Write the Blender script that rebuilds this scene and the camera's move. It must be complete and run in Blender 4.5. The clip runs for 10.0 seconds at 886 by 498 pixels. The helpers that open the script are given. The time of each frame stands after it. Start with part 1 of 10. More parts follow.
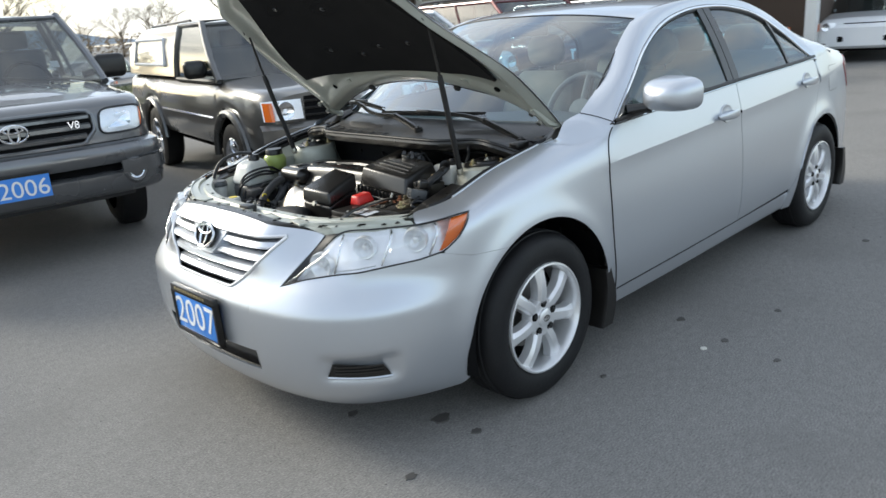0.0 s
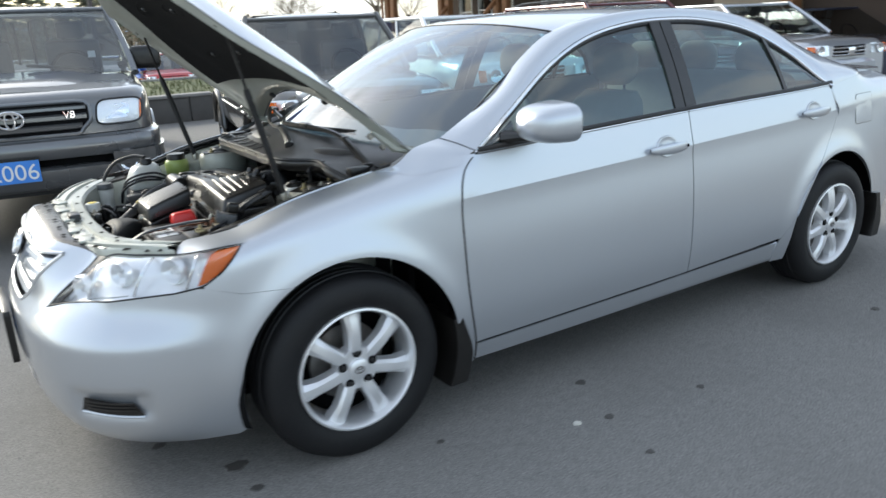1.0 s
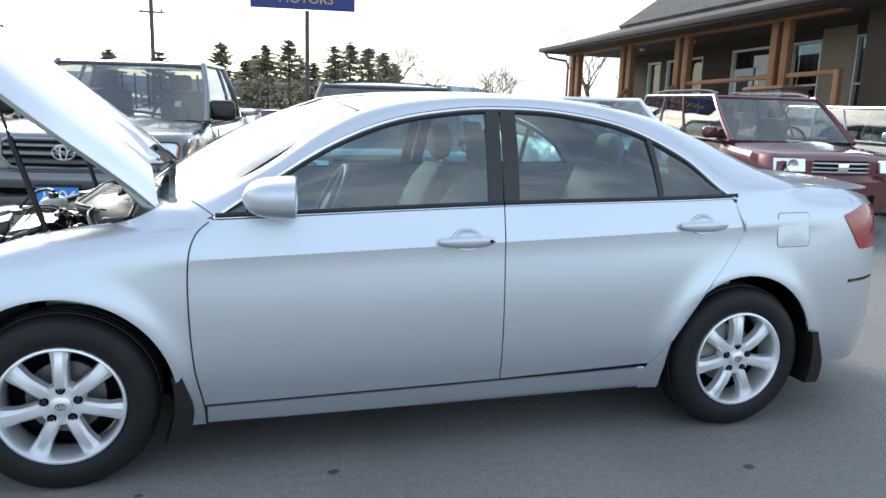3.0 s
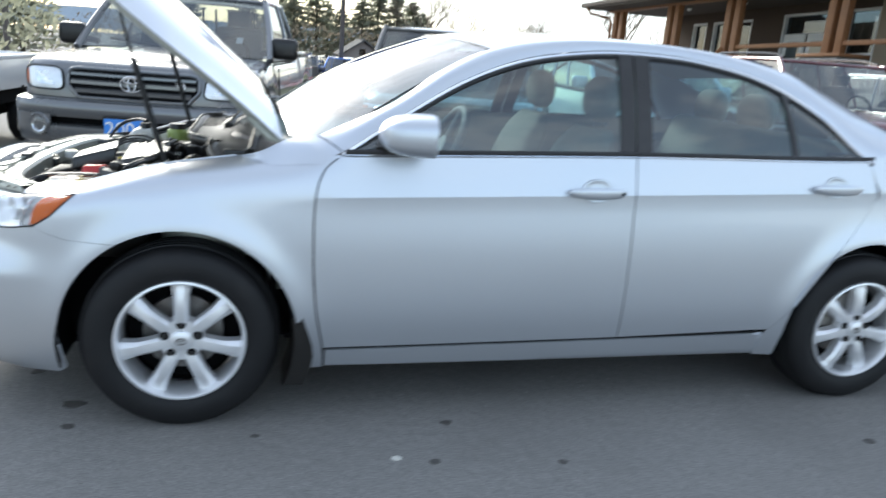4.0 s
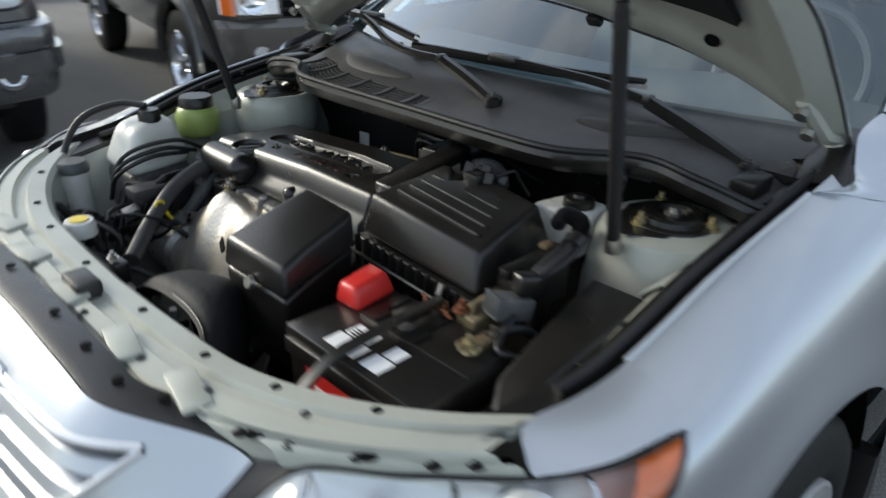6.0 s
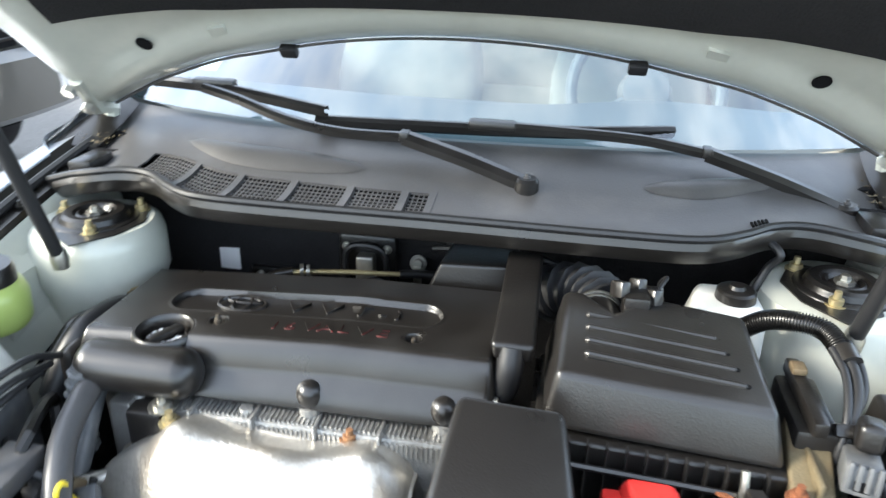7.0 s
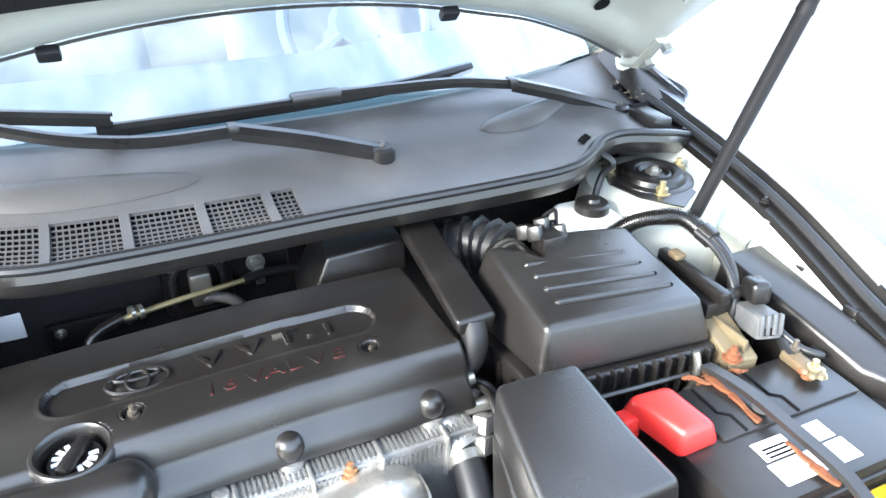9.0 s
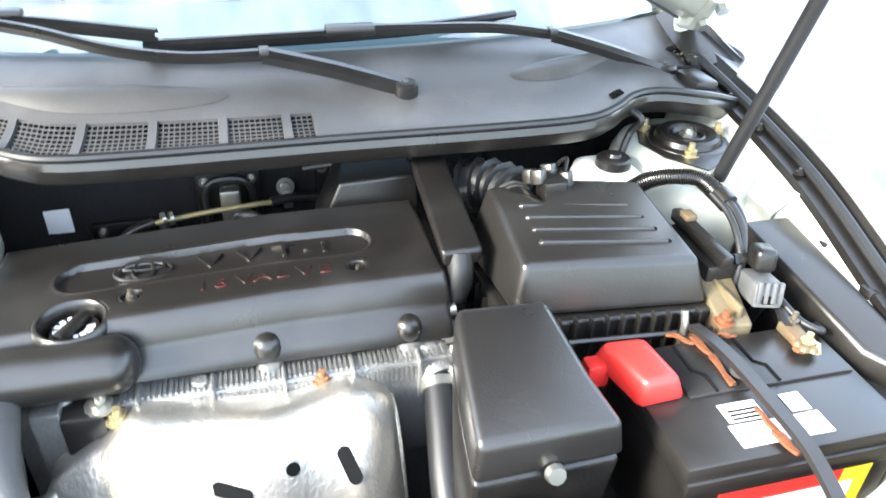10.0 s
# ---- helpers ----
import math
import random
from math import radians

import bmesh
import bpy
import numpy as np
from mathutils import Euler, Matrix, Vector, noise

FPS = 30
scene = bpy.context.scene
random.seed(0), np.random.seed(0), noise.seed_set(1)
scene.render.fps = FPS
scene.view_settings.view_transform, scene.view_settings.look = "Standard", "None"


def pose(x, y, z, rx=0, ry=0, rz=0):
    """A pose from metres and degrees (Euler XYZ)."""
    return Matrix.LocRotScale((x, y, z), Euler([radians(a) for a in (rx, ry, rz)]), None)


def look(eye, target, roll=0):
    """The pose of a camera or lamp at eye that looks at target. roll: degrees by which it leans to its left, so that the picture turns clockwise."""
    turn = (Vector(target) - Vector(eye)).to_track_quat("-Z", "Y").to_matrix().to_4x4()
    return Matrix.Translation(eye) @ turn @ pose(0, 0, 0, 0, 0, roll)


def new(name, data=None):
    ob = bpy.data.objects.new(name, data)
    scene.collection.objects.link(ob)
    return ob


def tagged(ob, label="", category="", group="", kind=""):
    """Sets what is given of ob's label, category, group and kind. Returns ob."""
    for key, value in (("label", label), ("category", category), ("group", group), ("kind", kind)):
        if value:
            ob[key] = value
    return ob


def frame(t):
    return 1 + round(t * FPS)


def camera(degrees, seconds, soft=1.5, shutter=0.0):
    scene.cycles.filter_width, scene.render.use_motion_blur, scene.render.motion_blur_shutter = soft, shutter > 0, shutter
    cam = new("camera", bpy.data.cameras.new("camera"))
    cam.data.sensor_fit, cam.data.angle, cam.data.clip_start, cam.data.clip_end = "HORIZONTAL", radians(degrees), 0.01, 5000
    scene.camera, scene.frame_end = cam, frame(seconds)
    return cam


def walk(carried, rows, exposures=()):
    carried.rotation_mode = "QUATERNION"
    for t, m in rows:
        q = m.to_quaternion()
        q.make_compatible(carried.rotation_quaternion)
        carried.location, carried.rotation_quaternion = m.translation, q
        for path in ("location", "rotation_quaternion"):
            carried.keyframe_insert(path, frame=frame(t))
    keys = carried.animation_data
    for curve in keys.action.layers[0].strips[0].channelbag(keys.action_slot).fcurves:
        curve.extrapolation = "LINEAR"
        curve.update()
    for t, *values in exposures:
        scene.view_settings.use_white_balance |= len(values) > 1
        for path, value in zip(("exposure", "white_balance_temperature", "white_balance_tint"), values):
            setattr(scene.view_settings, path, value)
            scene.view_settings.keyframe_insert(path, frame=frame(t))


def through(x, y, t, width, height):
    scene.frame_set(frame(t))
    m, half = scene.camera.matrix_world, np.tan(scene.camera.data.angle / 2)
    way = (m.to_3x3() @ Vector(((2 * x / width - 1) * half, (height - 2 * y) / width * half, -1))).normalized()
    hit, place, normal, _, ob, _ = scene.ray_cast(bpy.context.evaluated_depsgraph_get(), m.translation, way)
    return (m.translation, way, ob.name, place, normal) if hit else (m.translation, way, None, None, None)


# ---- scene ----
cam = camera(62.0, 10.0, shutter=0.35)
PATH = [
    (0, (-2.059, -2.515, 1.444), (-0.743, -1.133, 0.846), -4.4),
    (0.5, (-1.583, -2.691, 1.43), (-0.412, -1.187, 0.825), -2.9),
    (1, (-0.946, -2.955, 1.415), (0.073, -1.335, 0.835), -2.6),
    (1.5, (-0.306, -3.173, 1.399), (0.47, -1.398, 0.905), -2.0),
    (2, (0.215, -3.324, 1.391), (0.846, -1.472, 0.977), -0.7),
    (2.5, (0.546, -3.533, 1.417), (1.063, -1.638, 1.044), 0.2),
    (2.7, (0.621, -3.584, 1.423), (1.135, -1.689, 1.04), 0.9),
    (3.8, (0.431, -3.511, 1.368), (0.998, -1.645, 0.926), 4.0),
    (4, (0.246, -3.374, 1.343), (0.737, -1.503, 0.832), 4.6),
    (4.2, (0.075, -3.23, 1.327), (0.536, -1.369, 0.758), 4.0),
    (4.5, (-0.194, -2.896, 1.307), (0.184, -1.05, 0.636), 2.5),
    (5, (-0.570, -2.295, 1.350), (-0.182, -0.482, 0.598), 1.5),
    (5.3, (-0.773, -1.918, 1.343), (-0.089, -0.202, 0.578), 3.1),
    (5.5, (-0.839, -1.715, 1.304), (0.01, -0.058, 0.574), 3.0),
    (6, (-0.996, -1.108, 1.357), (0.28, 0.168, 0.496), 1.4),
    (6.2, (-1.049, -0.85, 1.39), (0.383, 0.224, 0.498), 2.1),
    (7.3, (-0.923, -0.027, 1.367), (0.896, -0.003, 0.535), 1.4),
    (7.5, (-0.897, 0.045, 1.373), (0.908, -0.099, 0.524), 2.0),
    (8, (-0.86, 0.19, 1.391), (0.798, -0.374, 0.426), 2.8),
    (8.5, (-0.849, 0.233, 1.436), (0.718, -0.468, 0.41), 1.9),
    (9, (-0.842, 0.227, 1.428), (0.716, -0.496, 0.403), 1.0),
    (9.5, (-0.872, 0.177, 1.414), (0.726, -0.421, 0.371), 0.4),
    (10, (-0.937, 0.108, 1.396), (0.679, -0.343, 0.306), 2.1),
]
walk(cam, [(t, look(eye, target, roll)) for t, eye, target, roll in PATH],
     exposures=[(0, 1.03, 6450, 5), (1.0, 1.10, 6350, 5), (2.5, 1.22, 5980, 5), (4.0, 1.22, 6050, 5), (5.0, 1.10, 6550, 5), (5.5, 1.14, 6620, 5), (6.0, 0.68, 6350, 5), (6.2, 0.96, 6500, 5), (6.6, 1.6, 6400, 5), (7.3, 3.17, 6100, 6), (8.5, 3.32, 5720, 6), (9.5, 3.39, 6050, 6), (10, 3.42, 6150, 6)])


# ---- sky and sun ----
SUN_EL, SUN_AZ = 27.0, -18.0   # elevation, and heading from +y towards +x
world = bpy.data.worlds.new("sky")
scene.world = world
world.use_nodes = True
_n, _l = world.node_tree.nodes, world.node_tree.links
_sky = _n.new("ShaderNodeTexSky")
_sky.sky_type, _sky.sun_disc = "NISHITA", False
_sky.sun_elevation, _sky.sun_rotation = radians(SUN_EL), radians(SUN_AZ)
_sky.air_density, _sky.dust_density, _sky.ozone_density = 1.0, 1.6, 1.5
# thin broken cloud over the whole sky
_tc, _map = _n.new("ShaderNodeTexCoord"), _n.new("ShaderNodeMapping")
_map.inputs["Scale"].default_value = (1.0, 1.0, 2.6)
_l.new(_tc.outputs["Generated"], _map.inputs["Vector"])
_cl = _n.new("ShaderNodeTexNoise")
_cl.inputs["Scale"].default_value, _cl.inputs["Detail"].default_value, _cl.inputs["Roughness"].default_value = 3.6, 8.0, 0.62
_l.new(_map.outputs[0], _cl.inputs["Vector"])
_cr = _n.new("ShaderNodeMapRange")
_cr.inputs[1].default_value, _cr.inputs[2].default_value, _cr.inputs[3].default_value, _cr.inputs[4].default_value = 0.44, 0.63, 0.26, 0.80
_l.new(_cl.outputs["Fac"], _cr.inputs[0])
_mix = _n.new("ShaderNodeMix")
_mix.data_type = "RGBA"
_l.new(_cr.outputs[0], _mix.inputs["Factor"])
_l.new(_sky.outputs[0], _mix.inputs["A"])
_mix.inputs["B"].default_value = (4.6, 4.65, 4.8, 1)
_n["Background"].inputs["Strength"].default_value = 0.15
_l.new(_mix.outputs["Result"], _n["Background"].inputs["Color"])
_sd = bpy.data.lights.new("sun", "SUN")
_sd.energy, _sd.angle, _sd.color = 1.55, radians(17), (1.0, 0.92, 0.80)
sun = new("sun", _sd)
_az, _el = radians(SUN_AZ), radians(SUN_EL)
sun.matrix_world = look((math.sin(_az) * math.cos(_el) * 40, math.cos(_az) * math.cos(_el) * 40, math.sin(_el) * 40), (0, 0, 0))


# ---- materials ----
def mat(name, color, rough=0.5, metal=0.0, vary=0.08, scale=6.0, fine=60.0, bump=0.0, coat=0.0, coat_rough=0.05,
        spec=0.5, emit=0.0, alpha=1.0, trans=0.0, stain=None, stain_amount=0.0, stain_scale=2.0, rough_vary=0.1, coords="Object", detail=0.0, detail_scale=400.0):
    m = bpy.data.materials.new(name)
    m.use_nodes = True
    nt = m.node_tree
    b = nt.nodes["Principled BSDF"]
    b.inputs["Metallic"].default_value = metal
    b.inputs["Coat Weight"].default_value = coat
    b.inputs["Coat Roughness"].default_value = coat_rough
    b.inputs["Specular IOR Level"].default_value = spec
    b.inputs["Alpha"].default_value = alpha
    b.inputs["Transmission Weight"].default_value = trans
    tc = nt.nodes.new("ShaderNodeTexCoord")
    out = tc.outputs[coords]

    def noise_at(sc, det=3.0):
        n = nt.nodes.new("ShaderNodeTexNoise")
        n.inputs["Scale"].default_value, n.inputs["Detail"].default_value = sc, det
        nt.links.new(out, n.inputs["Vector"])
        return n.outputs["Fac"]

    def math_node(op, a, bb):
        n = nt.nodes.new("ShaderNodeMath")
        n.operation = op
        for sock, v in zip(n.inputs, (a, bb)):
            if isinstance(v, (int, float)):
                sock.default_value = v
            else:
                nt.links.new(v, sock)
        return n.outputs[0]

    big, small = noise_at(scale), noise_at(fine)
    s = math_node("ADD", math_node("MULTIPLY", math_node("SUBTRACT", big, 0.5), 2 * vary), math_node("MULTIPLY", math_node("SUBTRACT", small, 0.5), 1.4 * vary))
    if detail:
        s = math_node("ADD", s, math_node("MULTIPLY", math_node("SUBTRACT", noise_at(detail_scale, 1.0), 0.5), detail))
        s = math_node("ADD", s, math_node("MULTIPLY", math_node("SUBTRACT", noise_at(detail_scale * 0.2, 6.0), 0.5), detail * 0.3))
    val = math_node("ADD", s, 1.0)
    hsv = nt.nodes.new("ShaderNodeHueSaturation")
    hsv.inputs["Color"].default_value = (*color, 1)
    nt.links.new(val, hsv.inputs["Value"])
    col = hsv.outputs["Color"]
    if stain:
        ramp = nt.nodes.new("ShaderNodeMapRange")
        nt.links.new(noise_at(stain_scale, 5.0), ramp.inputs[0])
        ramp.inputs[1].default_value, ramp.inputs[2].default_value = 0.5, 0.72
        ramp.inputs[4].default_value = stain_amount
        mix = nt.nodes.new("ShaderNodeMix")
        mix.data_type = "RGBA"
        nt.links.new(ramp.outputs[0], mix.inputs["Factor"])
        nt.links.new(col, mix.inputs["A"])
        mix.inputs["B"].default_value = (*stain, 1)
        col = mix.outputs["Result"]
    nt.links.new(col, b.inputs["Base Color"])
    nt.links.new(math_node("ADD", math_node("MULTIPLY", math_node("SUBTRACT", big, 0.5), 2 * rough_vary * rough), rough), b.inputs["Roughness"])
    if bump:
        bp = nt.nodes.new("ShaderNodeBump")
        bp.inputs["Strength"].default_value, bp.inputs["Distance"].default_value = bump, 0.004
        nt.links.new(small, bp.inputs["Height"])
        nt.links.new(bp.outputs[0], b.inputs["Normal"])
    if emit:
        nt.links.new(col, b.inputs["Emission Color"])
        b.inputs["Emission Strength"].default_value = emit
    return m


def glass_mat(name, tint, mirror=0.12, rough=0.0, power=4.5):
    """Thin window glass: clear tinted film with a Fresnel gloss."""
    m = bpy.data.materials.new(name)
    m.use_nodes = True
    nt = m.node_tree
    nt.nodes.remove(nt.nodes["Principled BSDF"])
    t, g, mix = nt.nodes.new("ShaderNodeBsdfTransparent"), nt.nodes.new("ShaderNodeBsdfGlossy"), nt.nodes.new("ShaderNodeMixShader")
    t.inputs["Color"].default_value = (*tint, 1)
    g.inputs["Roughness"].default_value = rough
    lw = nt.nodes.new("ShaderNodeLayerWeight")
    lw.inputs["Blend"].default_value = 0.5
    pw, ad = nt.nodes.new("ShaderNodeMath"), nt.nodes.new("ShaderNodeMath")
    pw.operation, ad.operation, ad.use_clamp = "POWER", "MULTIPLY_ADD", True
    pw.inputs[1].default_value = power
    nt.links.new(lw.outputs["Facing"], pw.inputs[0])
    nt.links.new(pw.outputs[0], ad.inputs[0])
    ad.inputs[1].default_value, ad.inputs[2].default_value = 0.85, 0.05 + mirror
    nt.links.new(ad.outputs[0], mix.inputs[0])
    nt.links.new(t.outputs[0], mix.inputs[1])
    nt.links.new(g.outputs[0], mix.inputs[2])
    nt.links.new(mix.outputs[0], nt.nodes["Material Output"].inputs[0])
    return m


def leaf_mat(name, color, through):
    """Matt leaves that let part of the light through."""
    m = mat(name, color, 0.9, vary=0.4, scale=0.8, fine=9)
    nt = m.node_tree
    b = nt.nodes["Principled BSDF"]
    t, mix = nt.nodes.new("ShaderNodeBsdfTranslucent"), nt.nodes.new("ShaderNodeMixShader")
    nt.links.new(b.inputs["Base Color"].links[0].from_socket, t.inputs["Color"])
    mix.inputs[0].default_value = through
    nt.links.new(b.outputs[0], mix.inputs[1])
    nt.links.new(t.outputs[0], mix.inputs[2])
    nt.links.new(mix.outputs[0], nt.nodes["Material Output"].inputs[0])
    return m


SILVER = mat("silver_paint", (0.57, 0.595, 0.635), 0.38, 0.80, vary=0.015, scale=1.5, fine=900, coat=1.0, coat_rough=0.04, rough_vary=0.05)
SILVER_IN = mat("bay_paint", (0.45, 0.46, 0.405), 0.42, 0.15, vary=0.06, scale=9, fine=70, coat=0.3, stain=(0.25, 0.22, 0.17), stain_amount=0.35, stain_scale=5)
CHROME = mat("chrome", (0.82, 0.83, 0.85), 0.10, 1.0, vary=0.03)
ALLOY = mat("alloy", (0.80, 0.80, 0.81), 0.34, 0.6, vary=0.05, scale=20, coat=0.5)
RUBBER = mat("tyre_rubber", (0.010, 0.010, 0.011), 0.60, vary=0.25, scale=9, fine=90, bump=0.25, spec=0.3, stain=(0.03, 0.028, 0.026), stain_amount=0.2, stain_scale=7)
SEAL = mat("rubber_seal", (0.012, 0.012, 0.013), 0.45, vary=0.2)
BLACK_PL = mat("black_plastic", (0.0095, 0.0085, 0.0078), 0.31, spec=0.5, vary=0.2, scale=14, fine=240, bump=0.12, stain=(0.055, 0.05, 0.045), stain_amount=0.18, stain_scale=9)
SATIN_PL = mat("satin_black_plastic", (0.0120, 0.0106, 0.0094), 0.30, spec=0.62, vary=0.12, scale=12, fine=500, bump=0.06, rough_vary=0.25, stain=(0.05, 0.047, 0.045), stain_amount=0.2, stain_scale=11)
LID_PL = mat("satin_lid_plastic", (0.0145, 0.0132, 0.0122), 0.29, spec=0.6, vary=0.14, scale=10, fine=420, bump=0.10, rough_vary=0.2, stain=(0.045, 0.043, 0.040), stain_amount=0.2, stain_scale=9)
GREY_PL = mat("grey_cowl_plastic", (0.062, 0.060, 0.060), 0.40, vary=0.15, scale=10, fine=300, bump=0.1, stain=(0.16, 0.15, 0.14), stain_amount=0.45, stain_scale=6)
# near-black: shade painted into openings, holes and recesses; also plain black parts
DARK = mat("void_shade_black", (0.006, 0.006, 0.0065), 0.9, vary=0.2, spec=0.1)
FELT = mat("hood_felt", (0.020, 0.0195, 0.020), 0.95, vary=0.3, scale=8, fine=220, bump=0.5, spec=0.1)
GLASS_WS = glass_mat("windshield_glass", (0.60, 0.78, 0.86), 0.075, power=2.3)
GLASS_SIDE = glass_mat("side_glass", (0.47, 0.67, 0.70), 0.10)
GLASS_VEH = glass_mat("smoked_window_glass", (0.50, 0.55, 0.56), 0.09)
GLASS_CLEAR = glass_mat("lamp_glass", (0.95, 0.96, 0.97), 0.05)
GLASS_DARK = glass_mat("dark_glass", (0.30, 0.34, 0.36), 0.03)
REFLECT = mat("lamp_reflector", (0.84, 0.85, 0.86), 0.30, 0.65, vary=0.06, scale=30, fine=38, bump=0.22)
BOWL = mat("lamp_bowl", (0.86, 0.87, 0.88), 0.32, 0.65, vary=0.05, scale=30, fine=45, bump=0.18)
AMBER = mat("amber_lens", (0.78, 0.16, 0.02), 0.18, vary=0.1, scale=40, coat=0.8)
RED_LENS = mat("red_lens", (0.33, 0.010, 0.013), 0.18, vary=0.1, coat=0.8)
DISC = mat("brake_disc", (0.22, 0.21, 0.20), 0.45, 0.8, vary=0.2, stain=(0.16, 0.09, 0.05), stain_amount=0.5, stain_scale=10)
CLOTH = mat("seat_cloth", (0.28, 0.26, 0.225), 0.9, vary=0.1, scale=12, fine=300, bump=0.3, spec=0.2)
TRIM_IN = mat("interior_trim", (0.30, 0.28, 0.25), 0.6, vary=0.08, fine=300, bump=0.1)
DASH = mat("dashboard_plastic", (0.13, 0.125, 0.12), 0.6, vary=0.1, fine=300, bump=0.15)
WHITE_PL = mat("white_plastic", (0.70, 0.70, 0.66), 0.35, vary=0.06, stain=(0.5, 0.46, 0.36), stain_amount=0.5, stain_scale=9)
GREEN_FL = mat("power_steering_bottle", (0.34, 0.42, 0.12), 0.3, vary=0.1)
RED_PL = mat("red_plastic", (0.62, 0.03, 0.025), 0.35, vary=0.08, scale=25, bump=0.05)
YELLOW = mat("yellow_plastic", (0.80, 0.62, 0.04), 0.4)
WHITE_LB = mat("white_label", (0.82, 0.82, 0.82), 0.5, vary=0.05)
BLUE_PLATE = mat("blue_plate", (0.06, 0.25, 0.72), 0.4, vary=0.05)
HEATSH = mat("heat_shield", (0.60, 0.565, 0.505), 0.36, 0.85, vary=0.15, scale=14, fine=150, bump=0.25, stain=(0.30, 0.21, 0.12), stain_amount=0.55, stain_scale=8)
CASTAL = mat("cast_aluminium", (0.37, 0.365, 0.35), 0.45, 0.8, vary=0.2, scale=30, fine=200, bump=0.4, stain=(0.2, 0.18, 0.15), stain_amount=0.5, stain_scale=14)
STEEL = mat("zinc_steel", (0.40, 0.39, 0.35), 0.35, 0.9, vary=0.15, scale=40)
RED_FADED = mat("faded_red_ink", (0.085, 0.008, 0.008), 0.5, vary=0.5, scale=60)
ORANGE_RUST = mat("orange_rust", (0.17, 0.055, 0.02), 0.85, 0.1, vary=0.3, scale=80, fine=400, bump=0.5, stain=(0.16, 0.07, 0.03), stain_amount=0.6, stain_scale=60)
DUSTY_BR = mat("dusty_bracket", (0.15, 0.12, 0.07), 0.6, 0.35, vary=0.25, scale=40, fine=300, bump=0.3, stain=(0.14, 0.065, 0.03), stain_amount=0.6, stain_scale=22)
PALE_GREY = mat("grey_connector_plastic", (0.080, 0.083, 0.086), 0.45, vary=0.12, scale=30, stain=(0.2, 0.19, 0.18), stain_amount=0.4, stain_scale=40)
RUST = mat("rusty_steel", (0.22, 0.10, 0.045), 0.8, 0.3, vary=0.3, scale=60, fine=300, bump=0.4, stain=(0.30, 0.2, 0.1), stain_amount=0.5, stain_scale=40)
DUSTY_ZN = mat("dull_stud_zinc", (0.13, 0.11, 0.085), 0.5, 0.6, vary=0.2, scale=60)
BRASSY = mat("yellow_zinc", (0.40, 0.34, 0.19), 0.45, 0.7, vary=0.2, scale=40, stain=(0.3, 0.2, 0.1), stain_amount=0.5, stain_scale=25)


